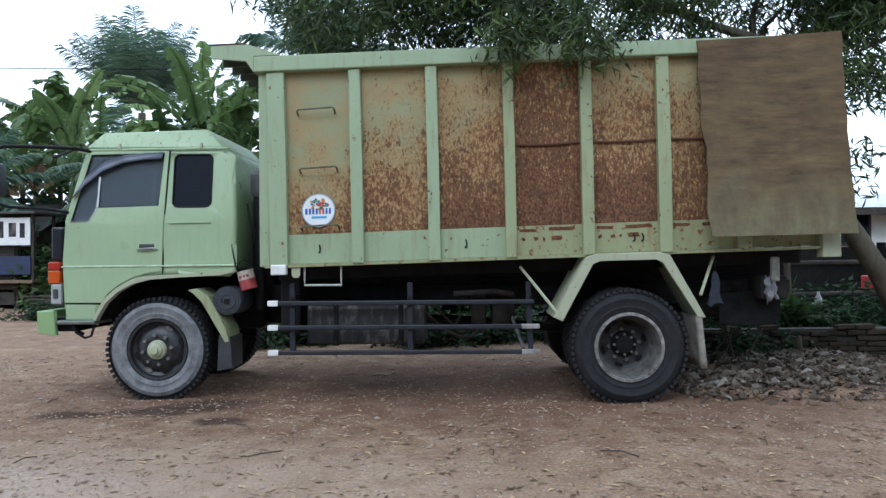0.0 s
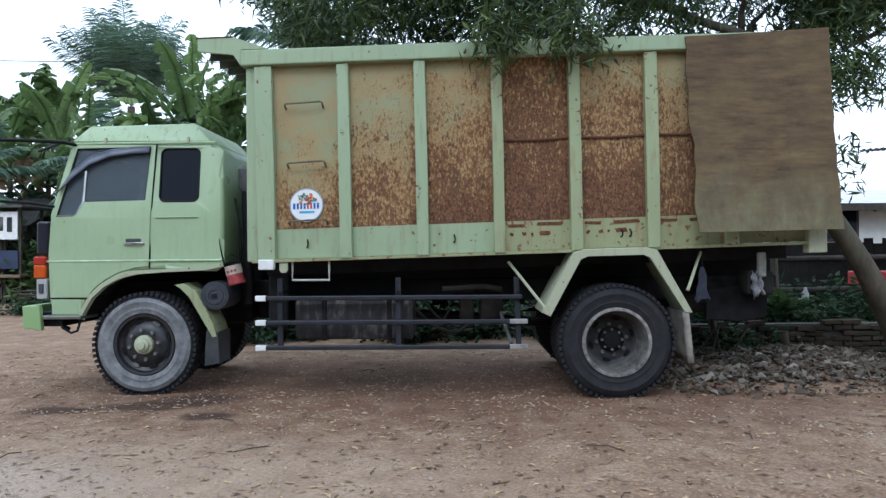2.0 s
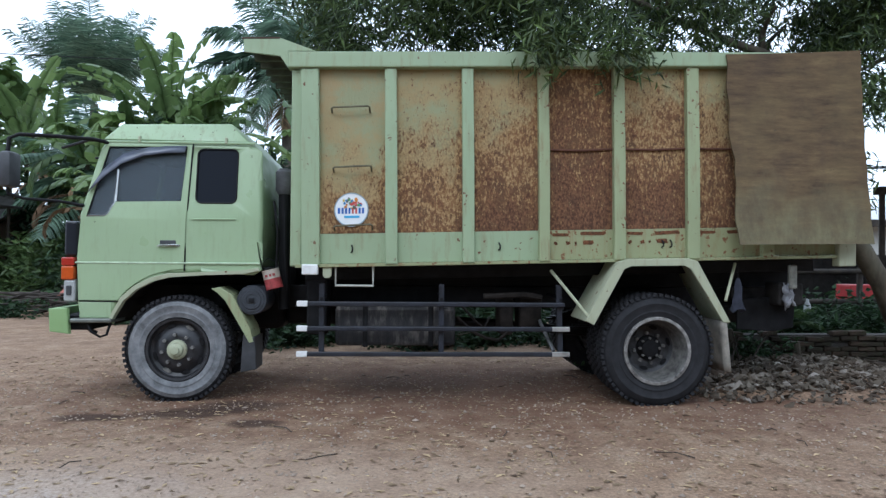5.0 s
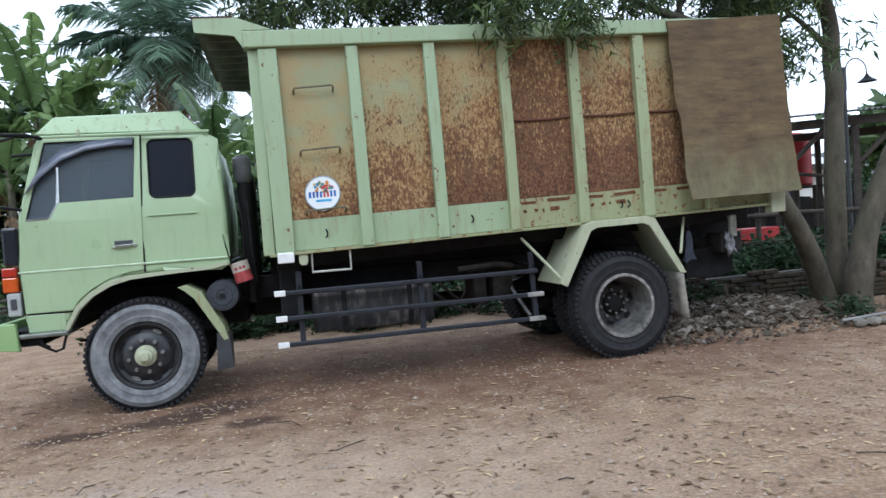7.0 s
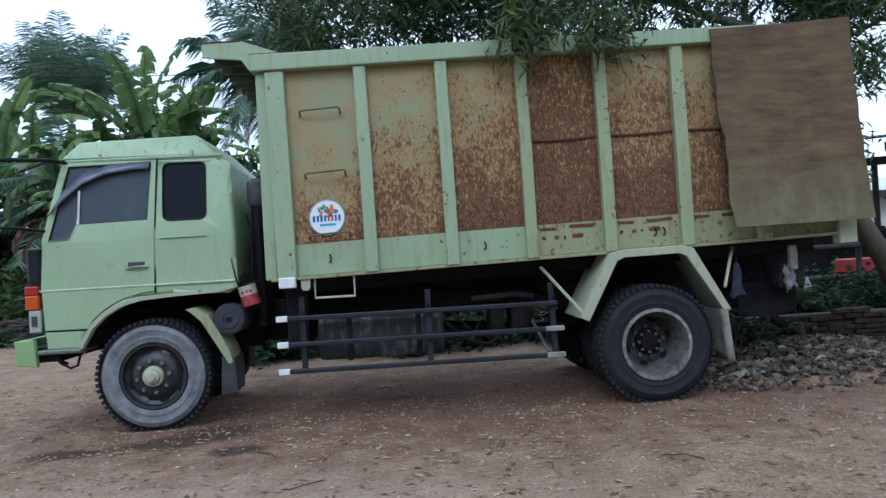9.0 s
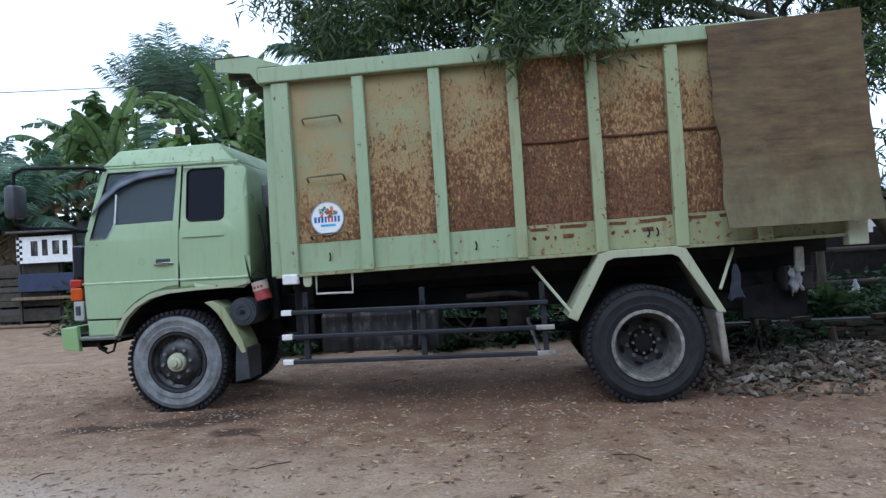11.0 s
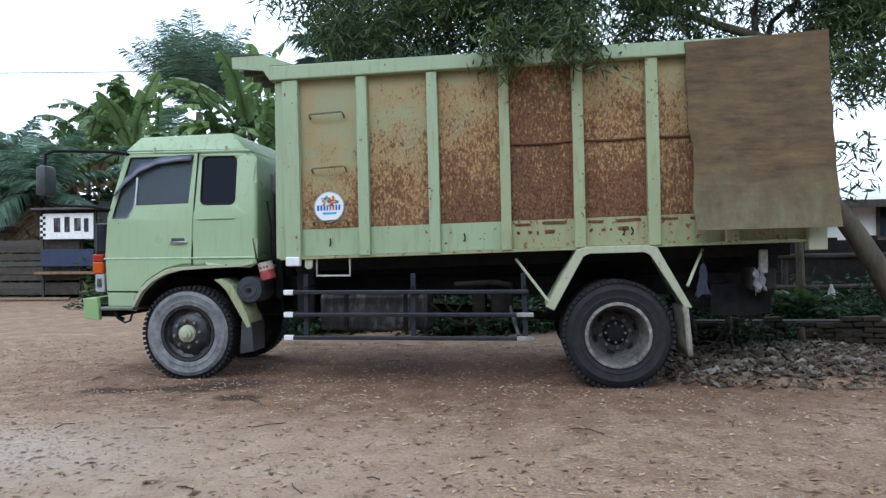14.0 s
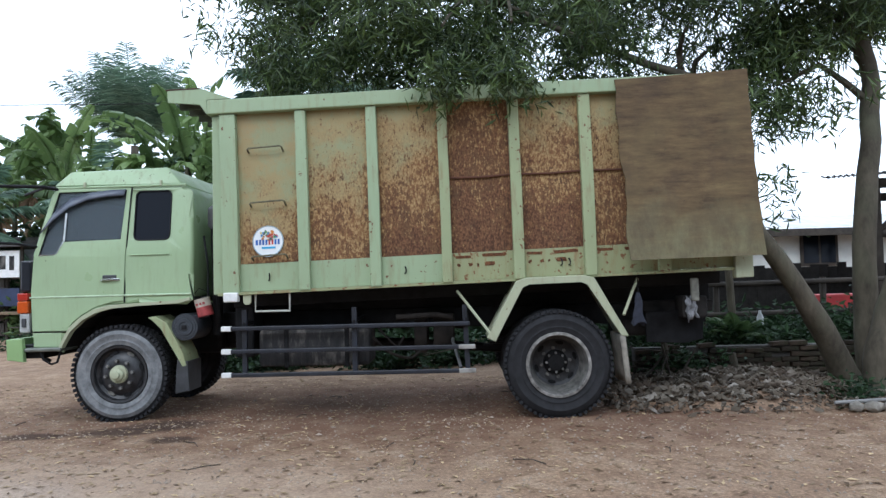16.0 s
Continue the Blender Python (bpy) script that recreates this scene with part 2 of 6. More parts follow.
def ground_material():
    """Trodden earth with gravel, leaf litter, damp stains, a chalky spill and painted shade."""
    m = Mat("trodden_earth", 0.92, 0.0, 0.25)
    big = m.noise(0.55, 6, 0.6)
    mid = m.noise(3.0, 7, 0.65)
    fine = m.noise(38, 7, 0.75)
    earth = m.ramp(mid, [(0.25, (0.148, 0.088, 0.056)), (0.5, (0.268, 0.178, 0.112)), (0.75, (0.375, 0.282, 0.196))])
    earth = m.mix(m.ramp(big, [(0.35, (0, 0, 0)), (0.68, (0.5, 0.5, 0.5))]), earth, (0.20, 0.130, 0.092))
    grit = m.ramp(fine, [(0.32, (0.5, 0.48, 0.46)), (0.5, (1, 1, 1)), (0.66, (1.6, 1.6, 1.6))])
    mul = m.node("ShaderNodeMix")
    mul.data_type, mul.blend_type = "RGBA", "MULTIPLY"
    mul.inputs["Factor"].default_value = 0.9
    m.link(earth, mul.inputs["A"])
    m.link(grit, mul.inputs["B"])
    col = mul.outputs["Result"]

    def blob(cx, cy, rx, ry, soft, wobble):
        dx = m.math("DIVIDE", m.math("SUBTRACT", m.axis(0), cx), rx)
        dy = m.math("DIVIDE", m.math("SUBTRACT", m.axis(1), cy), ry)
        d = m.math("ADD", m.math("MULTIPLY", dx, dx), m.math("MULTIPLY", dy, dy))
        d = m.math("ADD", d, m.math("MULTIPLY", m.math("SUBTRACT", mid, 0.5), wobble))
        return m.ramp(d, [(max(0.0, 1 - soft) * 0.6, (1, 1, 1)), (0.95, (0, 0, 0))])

    chalk = m.math("MULTIPLY", blob(-3.7, 4.05, 2.1, 0.85, 0.9, 1.6), m.ramp(fine, [(0.38, (0.08, 0.08, 0.08)), (0.6, (0.58, 0.58, 0.58))]))
    col = m.mix(chalk, col, (0.55, 0.52, 0.48))
    pale = m.math("MULTIPLY", blob(-2.4, 3.7, 3.6, 1.9, 0.9, 1.4), m.ramp(mid, [(0.3, (0.2, 0.2, 0.2)), (0.65, (0.6, 0.6, 0.6))]))
    col = m.mix(pale, col, (0.42, 0.325, 0.245))
    # reddish earth, spread and darkened for the shade of truck and tree
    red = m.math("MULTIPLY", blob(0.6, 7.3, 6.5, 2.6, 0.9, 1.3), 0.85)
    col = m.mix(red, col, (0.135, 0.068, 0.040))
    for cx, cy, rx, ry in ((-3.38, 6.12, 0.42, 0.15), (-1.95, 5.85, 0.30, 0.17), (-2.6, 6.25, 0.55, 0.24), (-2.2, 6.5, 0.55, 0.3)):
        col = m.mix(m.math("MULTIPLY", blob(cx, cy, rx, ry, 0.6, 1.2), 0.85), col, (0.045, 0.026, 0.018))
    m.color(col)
    m.bump(m.math("ADD", m.math("MULTIPLY", fine, 0.7), mid), 0.55, 0.03)
    return m.m


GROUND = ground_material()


def bark_material(name, a, b, rings=0.0):
    m = Mat(name, 0.9, 0, 0.2)
    n = m.noise(7, 7, 0.7, (1, 1, 0.35))
    moss = m.ramp(m.noise(2.3, 6, 0.6), [(0.5, (0, 0, 0)), (0.75, (0.5, 0.5, 0.5))])
    m.color(m.mix(moss, m.ramp(n, [(0.3, a), (0.7, b)]), (0.10, 0.11, 0.07)))
    m.bump(n, 0.6, 0.02)
    return m.m


BARK = bark_material("grey_brown_bark", (0.042, 0.036, 0.027), (0.125, 0.108, 0.08))
PALMBARK = bark_material("palm_bark", (0.06, 0.05, 0.04), (0.17, 0.15, 0.12))


def leaf_material(name, dark, light, gloss=0.45, through=0.25, single=False):
    m = Mat(name, gloss, 0, 0.4)
    g = m.node("ShaderNodeNewGeometry")
    rnd = m.node("ShaderNodeObjectInfo").outputs["Random"] if single else g.outputs["Random Per Island"]
    if single:
        rnd = m.math("ADD", m.math("MULTIPLY", rnd, 0.75), m.math("MULTIPLY", m.noise(5, 5, 0.65), 0.35))
    col = m.ramp(rnd, [(0.0, dark), (0.8, light), (1.0, tuple(min(1, c * 1.5) for c in light))])
    col = m.mix(m.ramp(m.noise(0.8, 3), [(0.35, (0, 0, 0)), (0.7, (0.45, 0.45, 0.45))]), col, dark)
    m.color(col)
    tr = m.node("ShaderNodeBsdfTranslucent")
    m.link(col, tr.inputs["Color"])
    mx = m.node("ShaderNodeMixShader")
    mx.inputs["Fac"].default_value = through
    m.link(m.p.outputs["BSDF"], mx.inputs[1])
    m.link(tr.outputs["BSDF"], mx.inputs[2])
    m.link(mx.outputs["Shader"], m.t.nodes["Material Output"].inputs["Surface"])
    return m.m


LEAF = leaf_material("narrow_dark_leaves", (0.020, 0.038, 0.016), (0.105, 0.15, 0.045))
PALMLEAF = leaf_material("palm_leaflets", (0.06, 0.11, 0.075), (0.19, 0.28, 0.19), 0.4, 0.4)
DEADLEAF = leaf_material("dry_leaves", (0.14, 0.085, 0.045), (0.30, 0.21, 0.12), 0.8)
BANANA = leaf_material("banana_leaves", (0.030, 0.062, 0.022), (0.20, 0.29, 0.10), 0.38, 0.4, True)
BANANASTEM = plain("banana_stem", (0.065, 0.058, 0.032), 0.7, 0, 0.4, 5)
SHRUB = leaf_material("shrub_leaves", (0.012, 0.026, 0.011), (0.034, 0.070, 0.026), 0.7)


def stone_material():
    m = Mat("broken_limestone", 0.92, 0, 0.2)
    tone = m.node("ShaderNodeObjectInfo").outputs["Random"]
    isl = m.node("ShaderNodeNewGeometry").outputs["Random Per Island"]
    both = m.math("FRACT", m.math("ADD", tone, isl), 0)
    col = m.ramp(both, [(0.0, (0.045, 0.035, 0.027)), (0.45, (0.105, 0.088, 0.066)), (0.8, (0.17, 0.148, 0.118)), (1.0, (0.34, 0.31, 0.27))])
    dirt = m.ramp(m.noise(3.0, 5), [(0.4, (0, 0, 0)), (0.7, (0.6, 0.6, 0.6))])
    m.color(m.mix(dirt, col, (0.10, 0.07, 0.05))).bump(m.noise(14, 5), 0.5, 0.03)
    return m.m


STONE = stone_material()
LITTER = leaf_material("fallen_leaves", (0.085, 0.052, 0.032), (0.48, 0.36, 0.21), 0.85, 0.2)
GRAVEL = plain("pale_gravel", (0.30, 0.235, 0.18), 0.9, 0, 0.5, 0.9, 0.2)


def brick_material():
    m = Mat("old_mossy_brick", 0.95, 0, 0.15)
    tone = m.node("ShaderNodeObjectInfo").outputs["Random"]
    base = m.ramp(tone, [(0.0, (0.030, 0.024, 0.020)), (0.5, (0.050, 0.036, 0.028)), (1.0, (0.070, 0.047, 0.036))])
    moss = m.ramp(m.noise(9, 6, 0.7), [(0.42, (0, 0, 0)), (0.65, (0.85, 0.85, 0.85))])
    m.color(m.mix(moss, base, (0.035, 0.036, 0.022))).bump(m.noise(25, 5), 0.6, 0.02)
    return m.m


BRICK = brick_material()
WOODDARK = plain("weathered_dark_timber", (0.045, 0.036, 0.028), 0.85, 0, 0.5, 6, 0.4)
WOODMID = plain("weathered_timber", (0.17, 0.12, 0.075), 0.85, 0, 0.4, 6, 0.3)
FENCEBLACK = plain("soot_black_boards", (0.016, 0.015, 0.014), 0.9, 0, 0.5, 5, 0.3, 0.2)
TINBRIGHT = plain("bright_tin_roof", (0.55, 0.56, 0.57), 0.45, 0.2, 0.15, 2, 0.05)
TIN = plain("corrugated_tin", (0.075, 0.07, 0.068), 0.6, 0.3, 0.4, 3, 0.1)
WALLWHITE = plain("whitewashed_wall", (0.62, 0.62, 0.58), 0.85, 0, 0.15, 2, 0.1)
CONCRETE = plain("grey_concrete", (0.25, 0.24, 0.23), 0.9, 0, 0.25, 3, 0.2)
BLUECLOTH = plain("blue_tarpaulin", (0.02, 0.03, 0.07), 0.7, 0, 0.3, 3)
RAG = plain("grey_rag_cloth", (0.025, 0.028, 0.042), 0.95, 0, 0.4, 12, 0.4)
REDTANK = plain("red_painted_tank", (0.42, 0.03, 0.03), 0.5, 0, 0.2, 3)
TERRACOTTA = plain("terracotta", (0.28, 0.10, 0.06), 0.8, 0, 0.25, 9)

# ---- geometry helpers ----


def part(name, bm, material, parent=None, label="", smooth=False):
    """Link a bmesh as one mesh object under a thing or a part."""
    me = bpy.data.meshes.new(name)
    bmesh.ops.recalc_face_normals(bm, faces=bm.faces)
    if smooth:
        for f in bm.faces:
            f.smooth = True
        for e in bm.edges:
            e.smooth = not (len(e.link_faces) == 2 and e.calc_face_angle(0) > 0.6)
    bm.to_mesh(me)
    bm.free()
    for mm in (material if isinstance(material, (list, tuple)) else [material]):
        me.materials.append(mm)
    ob = new(name, me)
    if parent:
        ob.parent = parent
    if label:
        tagged(ob, label)
    return ob


def raw(name, verts, faces, material, parent=None, label=""):
    me = bpy.data.meshes.new(name)
    me.from_pydata(verts, [], faces)
    me.materials.append(material)
    ob = new(name, me)
    if parent:
        ob.parent = parent
    if label:
        tagged(ob, label)
    return ob


def box(bm, a, b, bevel=0.0, m=None):
    """A box from corner a to corner b, its edges rounded by bevel, moved by m."""
    d = bmesh.ops.create_cube(bm, size=1)
    vs = d["verts"]
    c = [(p + q) / 2 for p, q in zip(a, b)]
    s = [abs(q - p) for p, q in zip(a, b)]
    for v in vs:
        v.co = Vector((v.co.x * s[0] + c[0], v.co.y * s[1] + c[1], v.co.z * s[2] + c[2]))
    if m:
        bmesh.ops.transform(bm, matrix=m, verts=vs)
    if bevel:
        es = list({e for v in vs for e in v.link_edges})
        bmesh.ops.bevel(bm, geom=es, offset=bevel, segments=2, affect="EDGES", profile=0.5)
    return bm


def prism(bm, outline, y0, y1, bevel=0.0, inset=None):
    """A polygon in x and z, swept from y0 to y1."""
    va = [bm.verts.new((x, y0, z)) for x, z in outline]
    vb = [bm.verts.new((x, y1, z)) for x, z in (inset or outline)]
    n = len(outline)
    fs = [bm.faces.new(va), bm.faces.new(vb[::-1])]
    for i in range(n):
        fs.append(bm.faces.new((va[i], vb[i], vb[(i + 1) % n], va[(i + 1) % n])))
    if bevel:
        es = list({e for f in fs[:2] for e in f.edges})
        bmesh.ops.bevel(bm, geom=es, offset=bevel, segments=2, affect="EDGES", profile=0.5)
    return bm


def lathe(bm, profile, steps=40, closed=False):
    """Profile of (radius, y) turned round the y axis."""
    rings = []
    for i in range(steps):
        a = 2 * math.pi * i / steps
        rings.append([bm.verts.new((r * math.cos(a), y, r * math.sin(a))) for r, y in profile])
    k = len(profile)
    for i in range(steps):
        p, q = rings[i], rings[(i + 1) % steps]
        for j in range(k if closed else k - 1):
            f = (p[j], p[(j + 1) % k], q[(j + 1) % k], q[j])
            if len({v for v in f}) == 4:
                bm.faces.new(f)
    return bm


def tube(bm, points, radius, sides=8, cap=True):
    """A round bar along points; radius is a number or one per point."""
    pts = [Vector(p) for p in points]
    rad = radius if isinstance(radius, (list, tuple)) else [radius] * len(pts)
    rings = []
    u = None
    for i, p in enumerate(pts):
        d = (pts[min(i + 1, len(pts) - 1)] - pts[max(i - 1, 0)]).normalized()
        u = u - d * u.dot(d) if u is not None else d.cross(Vector((0.13, 0.31, 0.94)))
        if u.length < 0.1:
            u = d.cross(Vector((1, 0, 0)))
        u.normalize()
        w = d.cross(u)
        rings.append([bm.verts.new(p + rad[i] * (math.cos(2 * math.pi * k / sides) * u + math.sin(2 * math.pi * k / sides) * w)) for k in range(sides)])
    for p, q in zip(rings, rings[1:]):
        for k in range(sides):
            bm.faces.new((p[k], p[(k + 1) % sides], q[(k + 1) % sides], q[k]))
    if cap:
        bm.faces.new(rings[0][::-1])
        bm.faces.new(rings[-1])
    return bm


def disc(bm, c, r, depth, sides=24, axis="y"):
    """A short solid cylinder at c with its axis along y, x or z."""
    off = {"y": (0, depth / 2, 0), "x": (depth / 2, 0, 0), "z": (0, 0, depth / 2)}[axis]
    c = Vector(c)
    return tube(bm, [c - Vector(off), c + Vector(off)], r, sides)


def B():
    return bmesh.new()


def empty(name, label, category, group="", kind="", at=None):
    e = new(name)
    if at is not None:
        e.matrix_world = at
    return tagged(e, label, category, group, kind)


def rounded(x0, z0, x1, z1, r, n=4):
    """Outline of a rounded rectangle in x and z."""
    out = []
    for cx, cz, a0 in ((x1 - r, z1 - r, 0), (x0 + r, z1 - r, 90), (x0 + r, z0 + r, 180), (x1 - r, z0 + r, 270)):
        for k in range(n + 1):
            a = radians(a0 + 90 * k / n)
            out.append((cx + r * math.cos(a), cz + r * math.sin(a)))
    return out


# ---- ground ----
def ground_height(x, y):
    h = 0.018 * noise.noise((x * 1.3, y * 1.3, 0)) + 0.03 * noise.noise((x * 0.35, y * 0.35, 3))
    far = max(0.0, min(1.0, (math.hypot(x, y - 6) - 9) / 12))
    return (h - 0.012) * (1 - 0.4 * far)


bm = B()
xs = sorted(set([-600, -200, -80, -40] + [-22 + 0.5 * i for i in range(28)] + [-8 + 0.2 * i for i in range(86)] + [9.2 + 0.6 * i for i in range(24)] + [40, 80, 200, 600]))
ys = sorted(set([-300, -100, -30, -8] + [-3 + 0.5 * i for i in range(9)] + [1.5 + 0.16 * i for i in range(54)] + [10.2 + 0.6 * i for i in range(36)] + [40, 80, 200, 600]))
grid = [[bm.verts.new((x, y, ground_height(x, y))) for y in ys] for x in xs]
for i in range(len(xs) - 1):
    for j in range(len(ys) - 1):
        bm.faces.new((grid[i][j], grid[i + 1][j], grid[i + 1][j + 1], grid[i][j + 1]))
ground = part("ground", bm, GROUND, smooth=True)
tagged(ground, "brown trodden earth yard with gravel and damp stains", "ground", kind="structure")

# ---- the truck ----
truck = empty("dump_truck", "old light green dump truck with rusted steel load box", "truck", at=pose(-0.3, 7.57, 0))
MID = 7.57


def tpart(name, bm, material, parent=None, label="", smooth=False):
    ob = part(name, bm, material, parent or truck, label, smooth)
    if parent is None:
        ob.matrix_parent_inverse = truck.matrix_basis.inverted()
    return ob


# load box: tilted a little, tail up
RISE = math.tan(radians(1.5))
TILT_BOX = Matrix(((1, 0, 0, 0), (0, 1, 0, 0), (RISE, 0, 1, 1.64 * RISE), (0, 0, 0, 1)))
X0, X1, ZB, ZT = -1.76, 3.58, 1.28, 3.20
YN, YF = 6.465, 8.68
bm = B()
box(bm, (X0, YN + 0.02, ZB + 0.02), (X1, YF, ZB + 0.12))
box(bm, (X0, YF - 0.02, ZB), (X1, YF + 0.05, ZT))
box(bm, (X0, YN + 0.01, ZB), (X0 + 0.06, YF, ZT), 0.008)
box(bm, (X1 - 0.06, YN + 0.01, ZB + 0.05), (X1, YF, ZT - 0.15), 0.008)
dump = tpart("load_box", bm, GREEN_D, None, "light green steel load box, faded and rusted")

# bays between the ribs, each sheet rusted in its own measure
RIBS = [(-1.664, 0.163), (-0.898, 0.110), (-0.183, 0.108), (0.531, 0.100), (1.240, 0.107), (1.940, 0.118), (2.66, 0.115)]
BIAS = [(0.62, 1.05), (0.88, 0.95), (1.08, 0.92), (1.30, 0.62), (1.28, 1.05), (1.12, 0.95), (0.9, 0.8)]
edges = [x for x, w in RIBS] + [X1 - 0.16]
for i, (bias, slope) in enumerate(BIAS):
    xa, xb = edges[i] + RIBS[i][1] * 0.5, edges[i + 1] + 0.05
    bm = B()
    n, k = 14, 18
    vs = [[bm.verts.new((xa + (xb - xa) * a / n, YN + 0.006 * noise.noise((xa + a * 0.2, b * 0.25, 7 + i)) + 0.012 * math.sin(math.pi * a / n) * math.sin(math.pi * b / k), 1.577 + (3.115 - 1.577) * b / k)) for b in range(k + 1)] for a in range(n + 1)]
    for a in range(n):
        for b in range(k):
            bm.faces.new((vs[a][b], vs[a + 1][b], vs[a + 1][b + 1], vs[a][b + 1]))
    r = bmesh.ops.extrude_face_region(bm, geom=list(bm.faces))
    bmesh.ops.translate(bm, vec=(0, 0.012, 0), verts=[v for v in r["geom"] if isinstance(v, bmesh.types.BMVert)])
    tpart("side_panel", bm, rusted("rusty_bay_%s" % "abcdefg"[i], bias, slope, 1.6, 3.1, xa, xb - 0.05), dump, "flaking rusted steel sheet" if i else "tan faded steel sheet with rust below", True)
    bm = B()
    box(bm, (xa, YN - 0.006, 1.30), (xb, YN + 0.01, 1.574), 0.003)
    tpart("sill_panel", bm, GREEN_D if i < 3 else SILL, dump, "" if i < 3 else "rust-stained green sill")
    if i >= 3:
        bm = B()
        zs = 2.325
        tube(bm, [(xa, YN - 0.004, zs + 0.01), ((xa + xb) / 2, YN - 0.006, zs), (xb, YN - 0.004, zs + 0.012)], 0.011, 6)
        tpart("weld_seam", bm, plain("seam_rust_%s" % "abcdefg"[i], (0.10, 0.04, 0.022), 0.9), dump, "rusty weld seam")
for x, w in RIBS:
    bm = B()
    wob = 0.006
    prism(bm, [(x + 0.012, ZB + 0.005), (x + w + 0.014, ZB + 0.005), (x + w + wob * 0.5, 2.2), (x + w - 0.012, 3.095), (x - 0.012, 3.095), (x + wob * 0.5, 2.2)], YN - 0.068, YN + 0.012, 0.012)
    tpart("rib", bm, GREEN_D if x < 0.4 else STAINED, dump, "" if x < 0.4 else "rust-stained green rib")
bm = B()
box(bm, (X0, YN - 0.03, ZB + 0.005), (X0 + 0.10, YN + 0.02, 3.09), 0.008)
tpart("corner_post", bm, GREEN_D, dump)
bm = B()
box(bm, (X1 - 0.17, YN - 0.075, ZB - 0.09), (X1, YN + 0.04, ZB + 0.16), 0.01)
tpart("rear_bracket", bm, CREAM, dump, "pale green rear corner bracket")
bm = B()
box(bm, (X1 - 0.14, YN - 0.05, ZB + 0.163), (X1, YN + 0.04, 3.09), 0.01)
tpart("corner_post", bm, GREEN_D, dump)
for ya, yb in ((YN - 0.09, YN + 0.05), (YF - 0.05, YF + 0.09)):
    bm = B()
    prism(bm, [(X0 - 0.03, 3.100), (X1, 3.092), (X1, 3.222), (0.6, 3.238), (X0 - 0.03, 3.246)], ya, yb, 0.012)
    tpart("top_rail", bm, GREEN_D, dump)
bm = B()
box(bm, (X0 + 0.05, YN - 0.052, ZB - 0.012), (X1 - 0.175, YN + 0.0, ZB + 0.018), 0.004)
tpart("bottom_rail", bm, SILL, dump, "rust-stained bottom edge of the load box")
# cab guard over the roof
bm = B()
side = [(-2.185, 3.245), (-2.19, 3.36), (-1.86, 3.37), (-1.54, 3.25), (-1.79, 3.25), (-1.79, 3.10), (-1.86, 3.205)]
prism(bm, side, YN - 0.085, YN - 0.055)
cab_guard = tpart("cab_guard", bm, GREEN_D, dump, "green steel cab guard with dark rusty rim")
bm = B()
prism(bm, side, YF + 0.055, YF + 0.085)
tpart("guard_cheek", bm, GREEN_D, cab_guard)
# guard sheets and joists, coloured dark green for the shade underneath
bm = B()
box(bm, (-2.19, YN - 0.055, 3.34), (-1.86, YF + 0.055, 3.362))
box(bm, (-2.13, YN - 0.05, 3.27), (-1.77, YF + 0.05, 3.288))
for k in range(9):
    box(bm, (-2.12, YN + 0.05 + 0.26 * k, 3.20), (-1.77, YN + 0.10 + 0.26 * k, 3.268))
tpart("guard_sheet", bm, plain("shaded_green_underside", (0.055, 0.062, 0.036), 0.8, 0, 0.5, 6), cab_guard, "ribbed underside with its shade painted dark")
bm = B()
box(bm, (-2.205, YN - 0.09, 3.362), (-1.86, YF + 0.09, 3.376), 0.003)
tpart("guard_rim", bm, plain("brown_rust_rim", (0.07, 0.04, 0.03), 0.9), dump, "brown rusted rim sheet")
# ladder rungs on the first bay
for xa, xb, z in ((-1.392, -1.044, 2.735), (-1.371, -1.023, 2.185), (-1.36, -1.01, 1.645)):
    bm = B()
    tube(bm, [(xa, YN, z - 0.035), (xa, YN - 0.06, z - 0.01), (xa + 0.015, YN - 0.07, z), (xb - 0.015, YN - 0.07, z + 0.01), (xb, YN - 0.06, z), (xb, YN, z - 0.035)], 0.009, 8)
    tpart("ladder_rung", bm, plain("dark_rung_%d" % int(z * 10), (0.11, 0.10, 0.06), 0.7, 0.0, 0.5, 14), dump, "bent dark steel rung", True)
# small hooks on the sill
for x in (-1.20, 0.17, 1.72, 1.80):
    bm = B()
    tube(bm, [(x, YN - 0.008, 1.47), (x + 0.01, YN - 0.03, 1.44), (x + 0.008, YN - 0.03, 1.41), (x - 0.004, YN - 0.012, 1.40)], 0.007, 6)
    tpart("hook", bm, BLACK, dump)
# rusty holes along the rear sills
for i in (3, 4, 5):
    xa = edges[i] + 0.14
    for j, (dx, w, z, hh) in enumerate(((0.0, 0.16, 1.535, 0.014), (0.27, 0.24, 1.540, 0.016), (0.02, 0.03, 1.455, 0.018), (0.13, 0.045, 1.455, 0.016), (0.21, 0.03, 1.456, 0.012), (0.29, 0.11, 1.458, 0.020))):
        if i == 5 and j > 1:
            continue
        bm = B()
        prism(bm, [(px + 0.005 * math.sin(px * 310 + pz * 90), pz + 0.005 * math.sin(px * 170 + i)) for px, pz in rounded(xa + dx, z - hh, xa + dx + w, z + hh, min(hh, w / 2) * 0.95, 3)], YN - 0.0095, YN - 0.004)
        tpart("rust_hole", bm, plain("hole_rust_%d%d" % (i, j), (0.115, 0.046, 0.018), 0.95, 0, 0.7, 40), dump, "rusted-through hole")


